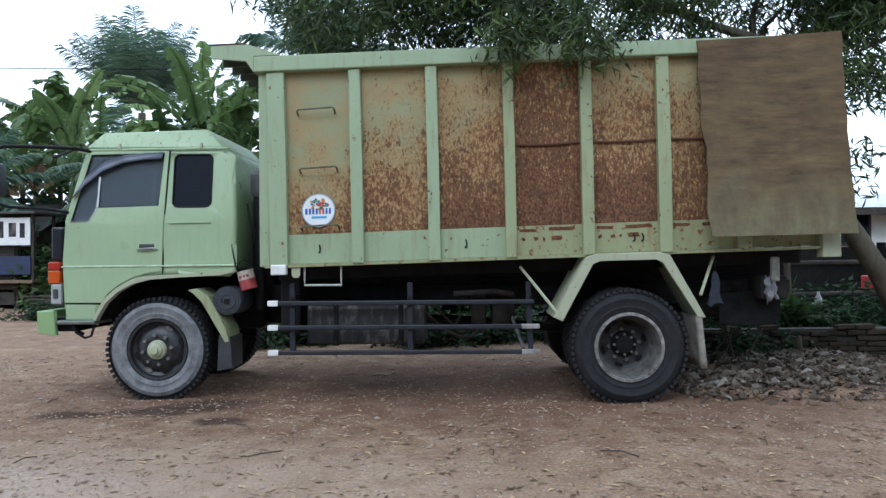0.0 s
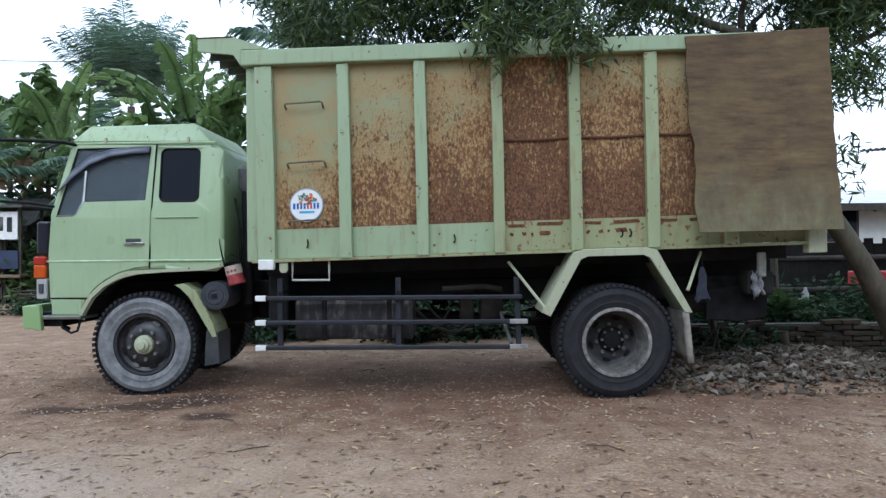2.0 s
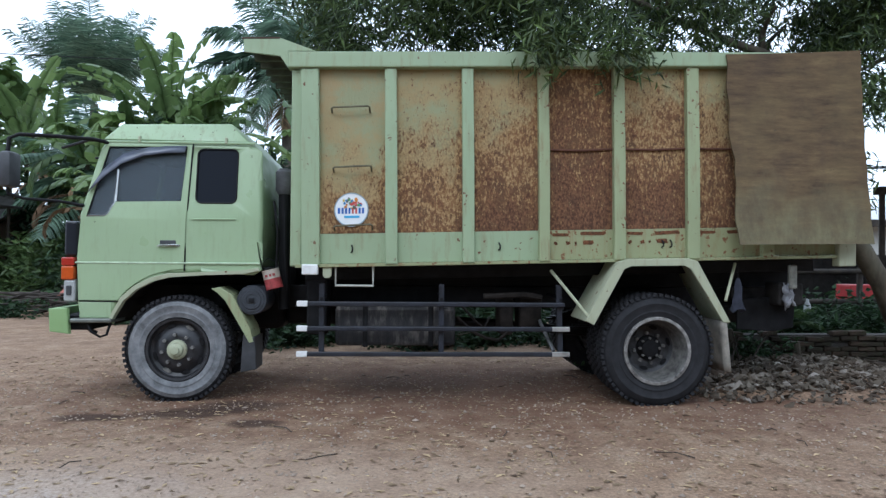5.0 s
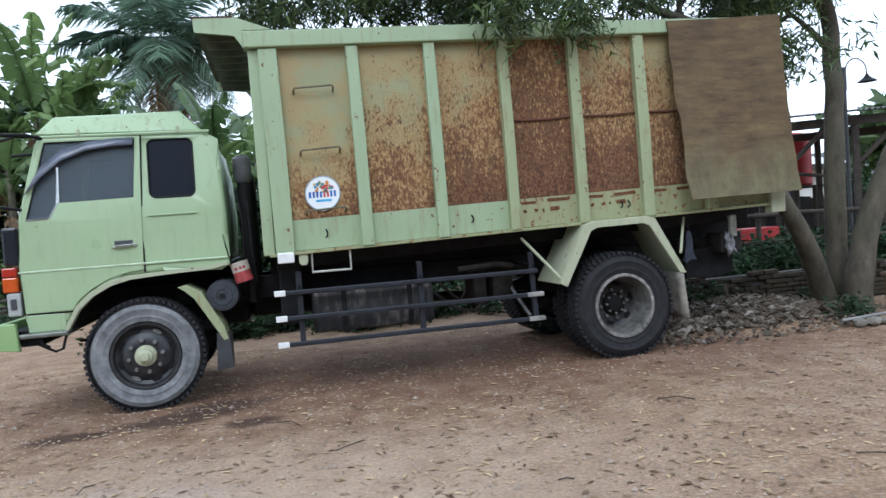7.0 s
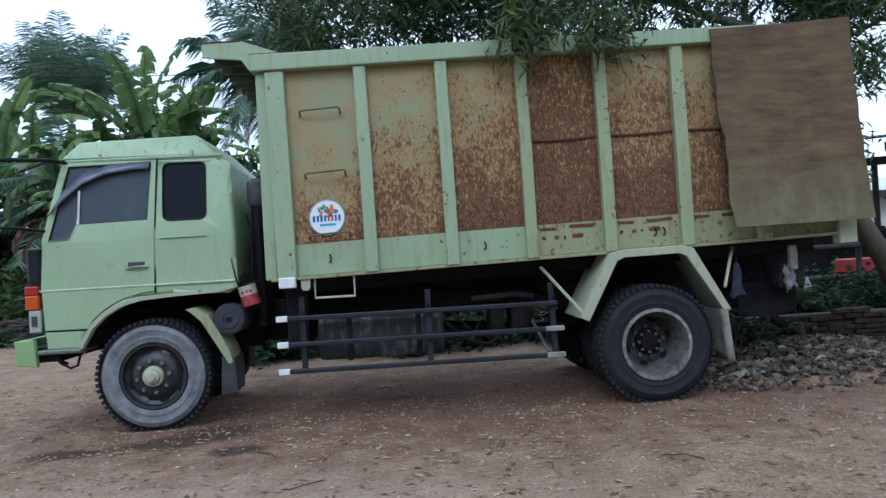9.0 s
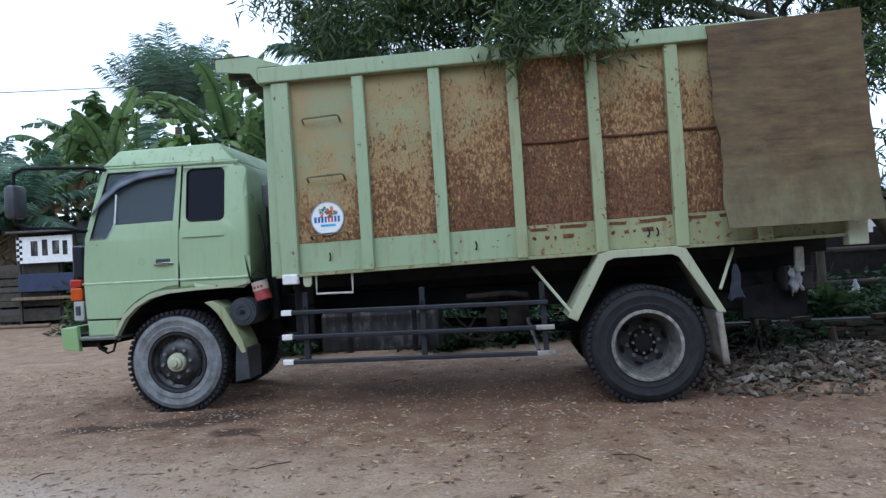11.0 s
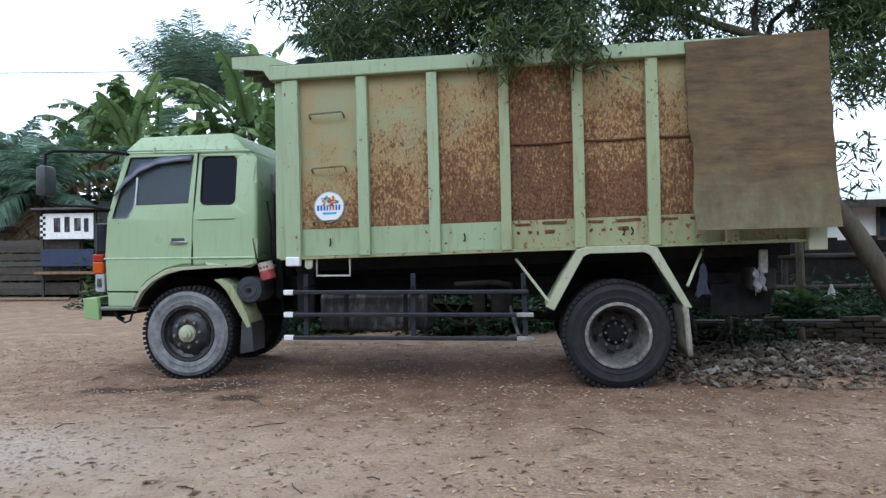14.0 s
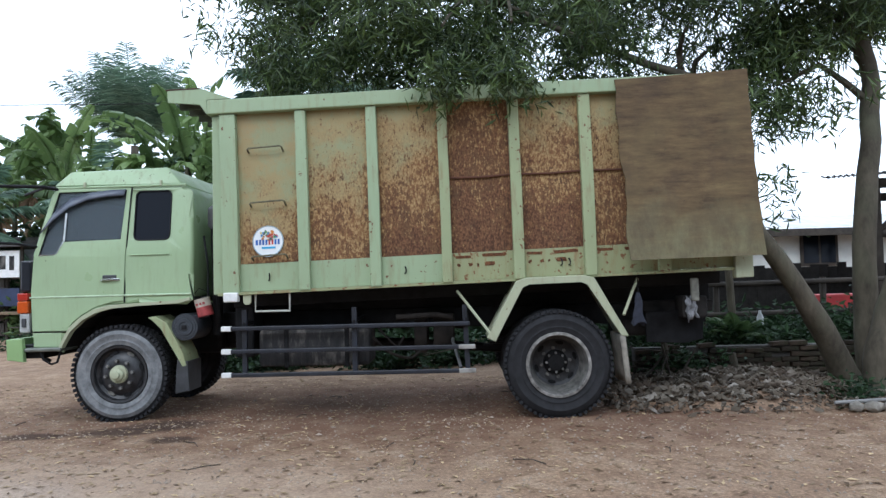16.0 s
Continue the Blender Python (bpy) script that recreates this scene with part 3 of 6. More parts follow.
# round sticker
def sticker(cx, cz, r):
    y = YN - 0.012
    bm = B()
    disc(bm, (cx, y, cz), r, 0.004, 48)
    st = tpart("sticker", bm, plain("sticker_white", (0.78, 0.80, 0.80), 0.35, 0, 0.05, 9, 0.02), dump, "round white sticker with blurred coloured picture and a blue bar")
    bm = B()
    lathe(bm, [(r, 0), (r, -0.003), (r - 0.01, -0.003), (r - 0.01, 0)], 48)
    bmesh.ops.translate(bm, vec=(cx, y - 0.002, cz), verts=bm.verts)
    tpart("sticker_border", bm, plain("sticker_border", (0.30, 0.38, 0.42), 0.4), st)
    random.seed(5)
    cols = [(0.55, 0.22, 0.05), (0.10, 0.30, 0.12), (0.60, 0.45, 0.06), (0.45, 0.06, 0.05), (0.05, 0.22, 0.45), (0.12, 0.12, 0.10)]
    mats = [plain("sticker_tone_%s" % "abcdef"[i], c, 0.4, 0, 0.15) for i, c in enumerate(cols)]
    for i in range(34):
        a, q = random.uniform(0, 6.28), random.uniform(0, 1) ** 0.6
        x, z = cx + 0.075 * q * math.cos(a) * 1.2, cz + 0.055 + 0.05 * q * math.sin(a)
        s = random.uniform(0.008, 0.020)
        bm = B()
        prism(bm, [(x + s * random.uniform(0.6, 1.2) * math.cos(k * 1.05 + a), z + s * random.uniform(0.6, 1.2) * math.sin(k * 1.05 + a)) for k in range(6)], y - 0.0055 - 0.0001 * i, y - 0.001)
        tpart("sticker_patch", bm, mats[i % 6], st)
    blue = plain("sticker_blue", (0.03, 0.12, 0.42), 0.4)
    for k, (x, w) in enumerate(((-0.125, 0.03), (-0.09, 0.026), (-0.058, 0.026), (-0.026, 0.024), (0.006, 0.022), (0.036, 0.024), (0.066, 0.026), (0.098, 0.026))):
        bm = B()
        box(bm, (cx + x, y - 0.0058, cz - 0.035), (cx + x + w * 0.72, y - 0.001, cz + 0.018))
        tpart("sticker_bar", bm, mats[3] if k in (4, 5) else blue, st)
    bm = B()
    box(bm, (cx - 0.065, y - 0.0058, cz - 0.075), (cx + 0.075, y - 0.001, cz - 0.055))
    tpart("sticker_bar", bm, plain("sticker_light_blue", (0.06, 0.35, 0.6), 0.4), st)


sticker(-1.205, 1.795, 0.158)

for ob in [dump] + list(dump.children_recursive):
    ob.data.transform(TILT_BOX)

# cab -------------------------------------------------------------------
BELT = 1.70
CAB_N = 6.675


def cab_y(z, near=True):
    d = CAB_N + max(0.0, z - BELT) * 0.14
    return d if near else 2 * MID - d


OUTER = [(-3.75, 0.91), (-3.68, 0.80), (-3.43, 0.77), (-3.40, 0.84), (-3.33, 0.97), (-3.21, 1.08), (-3.06, 1.16), (-2.90, 1.20), (-2.6, 1.215), (-2.12, 1.232), (-2.06, 1.27), (-2.035, 1.5), (-2.03, 1.70), (-2.05, 2.1), (-2.10, 2.36), (-2.17, 2.455), (-3.50, 2.475), (-3.565, 2.43), (-3.735, 1.70), (-3.765, 1.32)]
WIN_DOOR = [(-3.50, 2.405), (-2.765, 2.415), (-2.80, 1.885), (-3.41, 1.872), (-3.475, 1.755), (-3.50, 1.74), (-3.665, 1.735)]
WIN_REAR = rounded(-2.665, 1.872, -2.285, 2.395, 0.055)


def loop(bm, pts, yf):
    vs = [bm.verts.new((x, yf(z), z)) for x, z in pts]
    return vs, [bm.edges.new((vs[i], vs[(i + 1) % len(vs)])) for i in range(len(vs))]


bm = B()
outer_loops = []
for near in (True, False):
    yf = lambda z, n=near: cab_y(z, n)
    ov, oe = loop(bm, OUTER, yf)
    front, rear = ov[18], ov[12]
    across = bm.edges.new((front, rear))
    low_e = [across] + [e for e in oe if all(v.co.z <= BELT + 0.001 for v in e.verts)]
    high_e = [across] + [e for e in oe if not all(v.co.z <= BELT + 0.001 for v in e.verts)]
    _, e1 = loop(bm, WIN_DOOR, yf)
    _, e2 = loop(bm, WIN_REAR, yf)
    bmesh.ops.triangle_fill(bm, use_beauty=True, use_dissolve=False, edges=low_e)
    bmesh.ops.triangle_fill(bm, use_beauty=True, use_dissolve=False, edges=high_e + e1 + e2)
    outer_loops.append(ov)
n = len(OUTER)
for i in range(n):
    if i in (17,):
        continue
    a, b = outer_loops
    bm.faces.new((a[i], a[(i + 1) % n], b[(i + 1) % n], b[i]))
rim_edges = [e for e in bm.edges if len(e.link_faces) == 2 and abs(e.calc_face_angle(0)) > 0.9]
bmesh.ops.bevel(bm, geom=rim_edges, offset=0.045, segments=5, affect="EDGES", profile=0.5)
cab = tpart("cab", bm, GREEN, None, "light green painted steel cab, lightly chipped", True)
sol = cab.modifiers.new("thickness", "SOLIDIFY")
sol.thickness, sol.offset = 0.025, -1
wn = cab.modifiers.new("normals", "WEIGHTED_NORMAL")
wn.weight, wn.keep_sharp = 80, True

# glass
for near in (True, False):
    for pts, mat_, nm in ((WIN_DOOR, GLASS, "door_window"), (WIN_REAR, GLASS_DARK, "rear_side_window")):
        bm = B()
        vs, es = loop(bm, pts, lambda z, n_=near: cab_y(z, n_) + (0.008 if n_ else -0.008))
        bm.faces.new(vs)
        r = bmesh.ops.extrude_face_region(bm, geom=list(bm.faces))
        bmesh.ops.translate(bm, vec=(0, 0.005 if near else -0.005, 0), verts=[v for v in r["geom"] if isinstance(v, bmesh.types.BMVert)])
        g = tpart(nm, bm, mat_, cab, "dark film-covered window" if mat_ is GLASS_DARK else "side window with reflection put into its grey tint")
        g.visible_shadow = False
    s = 1 if near else -1
    for pts, w in ((WIN_DOOR, 0.009), (WIN_REAR, 0.008)):
        bm = B()
        loop_pts = [(x, cab_y(z, near) - s * 0.002, z) for x, z in pts]
        tube(bm, loop_pts + loop_pts[:1], w, 6, False)
        tpart("window_seal", bm, BLACK, cab, "black rubber window seal", True)
    bm = B()
    tube(bm, [(-3.41, cab_y(1.875, near) - s * 0.004, 1.875), (-3.405, cab_y(2.18, near) - s * 0.004, 2.18)], 0.014, 6)
    tube(bm, [(-3.41, cab_y(1.875, near) - s * 0.006, 1.875), (-3.475, cab_y(1.755, near) - s * 0.006, 1.755), (-3.50, cab_y(1.74, near) - s * 0.006, 1.74), (-3.665, cab_y(1.735, near) - s * 0.006, 1.735)], 0.012, 6)
    tpart("quarter_light_bar", bm, CHROME, cab, "pale bright-metal quarter light bar", True)
# smoky rain visor over the door window
bm = B()
lo = [(-3.655, 1.95), (-3.52, 2.10), (-3.36, 2.235), (-3.16, 2.315), (-2.95, 2.345), (-2.78, 2.35)]
hi = [(-3.64, 2.00), (-3.54, 2.18), (-3.36, 2.335), (-3.16, 2.395), (-2.95, 2.415), (-2.775, 2.42)]
va = [bm.verts.new((x, cab_y(z) - 0.045, z)) for x, z in lo]
vb = [bm.verts.new((x, cab_y(z) - 0.012, z)) for x, z in hi]
for i in range(len(lo) - 1):
    bm.faces.new((va[i], va[i + 1], vb[i + 1], vb[i]))
vis = tpart("rain_visor", bm, SMOKE, cab, "smoky plastic rain visor", True)
sm = vis.modifiers.new("thickness", "SOLIDIFY")
sm.thickness = 0.006
# windscreen
bm = B()
a0, a1 = outer_loops and (OUTER[17], OUTER[18])
vs = [bm.verts.new(p) for p in ((a0[0] + 0.01, cab_y(a0[1]) + 0.04, a0[1]), (a1[0] + 0.01, cab_y(a1[1]) + 0.04, a1[1]), (a1[0] + 0.01, cab_y(a1[1], False) - 0.04, a1[1]), (a0[0] + 0.01, cab_y(a0[1], False) - 0.04, a0[1]))]
bm.faces.new(vs)
ws = tpart("windscreen", bm, GLASS, cab)
ws.visible_shadow = False
sm = ws.modifiers.new("thickness", "SOLIDIFY")
sm.thickness = 0.006
# door seams, crease lines and gutter
for pts, r in (([(-2.715, 2.44), (-2.735, 1.9), (-2.755, 1.222)], 0.0075), ([(-3.72, 0.935), (-3.36, 0.93)], 0.006), ([(-3.735, 1.66), (-3.735, 0.93)], 0.006)):
    bm = B()
    tube(bm, [(x, cab_y(z) - 0.004, z) for x, z in pts], r, 6)
    tpart("door_seam", bm, BLACK, cab, "dark door gap", True)
# the lowest line's lighter green paints in its highlight
for z, xa, xb, r in ((1.295, -3.755, -2.045, 0.010), (1.715, -2.69, -2.28, 0.007), (2.452, -3.56, -2.13, 0.013)):
    bm = B()
    tube(bm, [(xa + (xb - xa) * k / 6, cab_y(z) - 0.010, z + 0.003 * k / 6) for k in range(7)], r, 6)
    tpart("crease", bm, GREEN if z > 1.4 else plain("swage_highlight_paint", (0.42, 0.52, 0.36), 0.35), cab, "pressed swage line", True)
# wheel arch lip
bm = B()
arch = [(-3.435, 0.765), (-3.40, 0.84), (-3.33, 0.97), (-3.21, 1.08), (-3.06, 1.16), (-2.90, 1.20), (-2.6, 1.215), (-2.2, 1.228), (-2.06, 1.26)]
lipo = [(x + 0.02, z - 0.03) for x, z in arch]
prism(bm, arch + lipo[::-1], CAB_N - 0.045, CAB_N + 0.03, 0.006)
tpart("wheel_arch", bm, CREAM, cab, "chipped pale green wheel arch lip")
bm = B()
prism(bm, [(x + 0.01, z + 0.0) for x, z in arch] + [(x + 0.03, z - 0.012) for x, z in arch[::-1]], CAB_N + 0.03, 2 * MID - CAB_N - 0.03)
tpart("arch_liner", bm, BLACK, cab)
# near door skin
DOOR = [(-3.725, 0.945), (-3.36, 0.945), (-3.30, 1.03), (-3.19, 1.115), (-3.05, 1.19), (-2.88, 1.235), (-2.762, 1.245), (-2.745, BELT), (-2.725, 2.43), (-3.49, 2.445), (-3.54, 2.41), (-3.713, BELT), (-3.74, 1.35)]
bm = B()
dv, de = loop(bm, DOOR, lambda z: cab_y(z) - 0.007)
across = bm.edges.new((dv[7], dv[11]))
_, dw = loop(bm, WIN_DOOR, lambda z: cab_y(z) - 0.007)
bmesh.ops.triangle_fill(bm, use_beauty=True, use_dissolve=False, edges=[across] + [e for e in de if all(v.co.z <= BELT + 0.001 for v in e.verts)])
bmesh.ops.triangle_fill(bm, use_beauty=True, use_dissolve=False, edges=[across] + [e for e in de if not all(v.co.z <= BELT + 0.001 for v in e.verts)] + dw)
door = tpart("door", bm, GREEN, cab, "light green cab door", True)
sol = door.modifiers.new("thickness", "SOLIDIFY")
sol.thickness, sol.offset = 0.010, 0
wn = door.modifiers.new("normals", "WEIGHTED_NORMAL")
wn.weight, wn.keep_sharp = 80, True
# handle
bm = B()
box(bm, (-2.985, cab_y(1.47) - 0.016, 1.455), (-2.83, cab_y(1.47) + 0.01, 1.515), 0.01)
hd = tpart("door_handle_cup", bm, PLASTIC, cab, "dark recess behind the door handle")
bm = B()
tube(bm, [(-3.0, cab_y(1.46) - 0.01, 1.458), (-2.97, cab_y(1.46) - 0.035, 1.463), (-2.84, cab_y(1.46) - 0.035, 1.466), (-2.80, cab_y(1.46) - 0.01, 1.462)], 0.012, 8)
tpart("door_handle", bm, CHROME, hd, "worn chrome door handle", True)
bm = B()
disc(bm, (-2.795, cab_y(1.42) - 0.004, 1.415), 0.012, 0.012, 12)
tpart("lock", bm, BLACK, cab)
# air deflector on the roof
bm = B()
vb = [bm.verts.new(p) for p in ((-3.585, 6.80, 2.478), (-2.19, 6.80, 2.468), (-2.19, 8.34, 2.468), (-3.585, 8.34, 2.478))]
vt = [bm.verts.new(p) for p in ((-3.44, 6.885, 2.645), (-2.385, 6.90, 2.67), (-2.385, 8.24, 2.67), (-3.44, 8.255, 2.645))]
bm.faces.new(vb[::-1])
bm.faces.new(vt)
for i in range(4):
    bm.faces.new((vb[i], vb[(i + 1) % 4], vt[(i + 1) % 4], vt[i]))
bmesh.ops.bevel(bm, geom=list(bm.edges), offset=0.022, segments=3, affect="EDGES", profile=0.5)
roofv = tpart("roof_visor", bm, GREEN_CHIP, cab, "green sheet-metal roof fairing with chipped spots", True)
for x in (-3.22, -2.40):
    bm = B()
    box(bm, (x - 0.012, cab_y(2.46) - 0.03, 2.45), (x + 0.012, cab_y(2.46) + 0.0, 2.51), 0.004)
    tpart("bracket", bm, CREAM, roofv)
# front face fittings
bm = B()
box(bm, (-3.87, 6.68, 1.36), (-3.75, 8.46, 1.685), 0.02)
tpart("grille_panel", bm, plain("gloss_black_grille", (0.012, 0.014, 0.02), 0.3), cab, "black grille panel")
for s in (0, 1):
    yy = (6.645, 6.80) if not s else (8.34, 8.495)
    bm = B()
    box(bm, (-3.88, yy[0], 1.135), (-3.765, yy[1], 1.262), 0.012)
    tpart("indicator", bm, AMBER, cab, "amber indicator lens")
    bm = B()
    box(bm, (-3.88, yy[0], 1.266), (-3.765, yy[1], 1.345), 0.012)
    tpart("marker_lens", bm, REDLENS, cab, "red-orange marker lens")
    bm = B()
    box(bm, (-3.86, yy[0] + 0.01, 0.93), (-3.755, yy[1] + (0.25 if not s else 0), 1.13), 0.015)
    hl = tpart("headlight_surround", bm, plain("grey_plastic_surround%d" % s, (0.35, 0.36, 0.35), 0.4), cab, "grey headlight surround")
    bm = B()
    box(bm, (-3.83, yy[0] - 0.004 if not s else yy[1] - 0.02, 0.99), (-3.785, yy[0] + 0.02 if not s else yy[1] + 0.004, 1.08), 0.006)
    tpart("side_lamp", bm, PLASTIC, hl)
bm = B()
prism(bm, [(-3.955, 0.655), (-3.78, 0.632), (-3.80, 0.873), (-3.965, 0.868)], 6.60, 6.66, 0.008)
box(bm, (-3.96, 6.66, 0.65), (-3.90, 8.48, 0.87), 0.008)
prism(bm, [(-3.955, 0.655), (-3.78, 0.632), (-3.80, 0.873), (-3.965, 0.868)], 8.48, 8.54, 0.008)
bumper = tpart("bumper", bm, painted("bright_green_paint", (0.25, 0.38, 0.16), (0.1, 0.06, 0.03), 0.4, 0.76), None, "bright green square steel bumper")
bm = B()
box(bm, (-3.90, 6.70, 0.66), (-3.62, 8.44, 0.80), 0.01)
tpart("bumper_beam", bm, BLACK, bumper)
bm = B()
box(bm, (-3.78, 6.61, 0.735), (-3.40, 6.95, 0.775), 0.012)
st = tpart("step", bm, plain("step_metal", (0.16, 0.17, 0.15), 0.45, 0.5), None, "worn metal cab step")
bm = B()
box(bm, (-3.72, 6.67, 0.775), (-3.42, 6.90, 0.93), 0.01)
tpart("step_panel", bm, GREEN, st)
bm = B()
tube(bm, [(-3.64, 6.66, 0.735), (-3.60, 6.65, 0.65), (-3.52, 6.66, 0.60), (-3.46, 6.66, 0.62), (-3.43, 6.67, 0.73)], 0.012, 6)
tube(bm, [(-3.70, 6.75, 0.735), (-3.66, 6.76, 0.66), (-3.60, 6.78, 0.62)], 0.02, 6)
tpart("step_hanger", bm, BLACK, st, smooth=True)
for ob in (cab, bumper, st):
    ob.matrix_basis = Matrix.Translation((-0.035, 0.015, 0))
# mirrors
for s in (1, -1):
    fy = lambda y: y if s == 1 else 2 * MID - y
    bm = B()
    tube(bm, [(-3.50, fy(6.80), 2.44), (-3.60, fy(6.66), 2.455), (-3.85, fy(6.50), 2.45), (-4.12, fy(6.36), 2.44), (-4.19, fy(6.33), 2.40), (-4.20, fy(6.33), 2.26)], 0.018, 8)
    tube(bm, [(-3.70, fy(6.70), 1.83), (-3.85, fy(6.55), 1.86), (-4.10, fy(6.40), 1.87), (-4.20, fy(6.34), 1.91), (-4.20, fy(6.33), 1.98)], 0.014, 8)
    tube(bm, [(-3.55, fy(6.78), 2.46), (-3.8, fy(7.0), 2.50), (-4.15, fy(7.2), 2.45)], 0.014, 8)
    arm = tpart("mirror_arm", bm, BLACK, cab, "black tubular mirror arm", True)
    bm = B()
    box(bm, (-4.25, min(fy(6.24), fy(6.44)), 1.96), (-4.13, max(fy(6.24), fy(6.44)), 2.28), 0.04)
    mi = tpart("mirror", bm, PLASTIC, arm, "grey-black mirror housing", True)
# interior
bm = B()
box(bm, (-3.68, 6.72, 1.20), (-2.1, 8.42, 1.26))
box(bm, (-3.72, 6.74, 1.26), (-3.45, 8.40, 1.72), 0.04)
tpart("dashboard", bm, BLACK, cab)
for y in (7.05, 8.05):
    bm = B()
    box(bm, (-3.05, y - 0.24, 1.27), (-2.55, y + 0.24, 1.47), 0.05)
    box(bm, (-2.62, y - 0.22, 1.45), (-2.48, y + 0.22, 2.12), 0.05)
    tpart("seat", bm, plain("dark_seat_vinyl%d" % int(y), (0.10, 0.10, 0.105), 0.6), cab, "grey vinyl seat")
bm = B()
ring = [(-3.28 + 0.07 * math.sin(a), 8.0 + 0.23 * math.cos(a), 1.82 + 0.20 * math.sin(a)) for a in [2 * math.pi * k / 20 for k in range(21)]]
tube(bm, ring, 0.016, 6, False)
tube(bm, [(-3.28, 7.8, 1.82), (-3.28, 8.2, 1.82)], 0.012, 6)
tube(bm, [(-3.28, 8.0, 1.82), (-3.55, 8.0, 1.55)], 0.03, 8)
tpart("steering_wheel", bm, BLACK, cab, smooth=True)


# wheels ----------------------------------------------------------------
NUT = plain("worn_nut_steel", (0.17, 0.165, 0.155), 0.5, 0.3, 0.6, 20)


def wheel(name, x, y_face, z, R, width, rim_r, chalk, dish, inward):
    """inward is +1 where the outside of the wheel faces the camera, -1 on the far side."""
    piv = new(name)
    piv.parent = truck
    piv.matrix_parent_inverse = truck.matrix_basis.inverted()
    piv.matrix_basis = pose(x, y_face, z, 0, 0, 0 if inward > 0 else 180)
    w = width
    bm = B()
    prof = [(rim_r, 0.030), (rim_r + 0.015, 0.012), (rim_r + 0.05, 0.004), (rim_r + 0.058, -0.001), (rim_r + 0.064, -0.001), (rim_r + 0.070, 0.003), (R - 0.105, 0.0), (R - 0.098, -0.004), (R - 0.090, -0.004), (R - 0.083, 0.001), (R - 0.055, 0.012), (R - 0.02, 0.035)]
    body = prof + [(R - 0.012, 0.05), (R - 0.008, w * 0.5), (R - 0.012, w - 0.05)] + [(r, w - y) for r, y in reversed(prof)]
    lathe(bm, body, 56)
    tyre = part("tyre", bm, [RUBBER, SIDEWALL] if chalk else [RUBBER], piv, "black tyre with a chalky worn sidewall" if chalk else "dusty black tyre with deep tread", True)
    if chalk:
        for p in tyre.data.polygons:
            r = math.hypot(p.center.x, p.center.z)
            if p.center.y < 0.02 and r < R - 0.045:
                p.material_index = 1
    # tread lugs, joined as they are too small to pick out
    bm = B()
    nl = 58
    for i in range(nl):
        a = 2 * math.pi * i / nl
        for yy, da in ((0.028, 0.0), (w * 0.38, 0.5), (w * 0.62, 0.0), (w - 0.028, 0.5)):
            m = Matrix.Rotation(-(a + da * 2 * math.pi / nl), 4, "Y") @ Matrix.Translation((R - 0.014, yy, 0))
            hw = 0.027 if yy in (0.028, w - 0.028) else 0.034
            d = bmesh.ops.create_cube(bm, size=1)
            bmesh.ops.transform(bm, matrix=m @ Matrix.Diagonal((0.028, hw * 2, 0.032, 1)), verts=d["verts"])
    tagged(part("tread", bm, RUBBER, piv), kind="stuff")
    rm = RIMBLACK if chalk else RIMGREY
    bm = B()
    if dish < 0.1:
        lathe(bm, [(rim_r + 0.008, 0.028), (rim_r + 0.004, 0.008), (rim_r - 0.018, 0.012), (rim_r - 0.03, 0.055), (rim_r - 0.06, 0.07), (0.20, 0.045), (0.16, 0.02), (0.11, 0.015), (0.0, 0.015)], 48)
    else:
        lathe(bm, [(rim_r + 0.008, 0.028), (rim_r + 0.004, 0.004), (rim_r - 0.022, 0.004), (rim_r - 0.03, 0.02), (rim_r - 0.045, dish * 0.6), (rim_r - 0.075, dish * 0.92)], 48)
    rim = part("rim", bm, rm, piv, "black steel rim" if chalk else "dusty grey dished steel rim", True)
    if not chalk:
        bm = B()
        lathe(bm, [(rim_r - 0.074, dish * 0.90), (0.205, dish), (0.185, dish), (0.14, dish * 0.95), (0.10, dish * 0.96), (0.0, dish)], 48)
        part("wheel_disc", bm, RIMDARK, rim, "greasy dark wheel disc", True)
        bm = B()
        lathe(bm, [(rim_r + 0.012, 0.020), (rim_r + 0.010, -0.002), (rim_r - 0.016, -0.004), (rim_r - 0.024, 0.012)], 48)
        part("rim_lip", bm, plain("scuffed_rim_lip_%d" % len(bpy.data.materials), (0.21, 0.20, 0.185), 0.55, 0.2, 0.8, 11, 0.4), rim, "scuffed grey rim lip", True)
    # hand holes
    hr = 0.225 if dish < 0.1 else 0.20
    for i in range(8 if dish < 0.1 else 6):
        a = 2 * math.pi * i / (8 if dish < 0.1 else 6) + 0.3
        bm = B()
        disc(bm, (0, 0, 0), 0.026, 0.012, 12)
        m = Matrix.Translation((hr * math.cos(a), (0.054 if dish < 0.1 else dish * 0.945), hr * math.sin(a))) @ Matrix.Rotation(-a, 4, "Y") @ Matrix.Diagonal((0.75, 1, 1.6, 1))
        bmesh.ops.transform(bm, matrix=m, verts=bm.verts)
        part("hand_hole", bm, RIMGREY if (chalk and i % 4 == 1) else BLACK, rim)
    hub_y = 0.0 if dish < 0.1 else dish - 0.025
    bm = B()
    if dish < 0.1:
        lathe(bm, [(0.095, 0.02), (0.09, -0.012), (0.07, -0.018), (0.062, -0.045), (0.04, -0.055), (0.036, -0.075), (0.0, -0.078)], 28)
    else:
        lathe(bm, [(0.125, dish), (0.12, hub_y - 0.01), (0.085, hub_y - 0.03), (0.08, hub_y - 0.05), (0.0, hub_y - 0.055)], 28)
    part("hub", bm, CREAM if chalk else BLACK, piv, "pale green hub cap" if chalk else "greasy black axle hub", True)
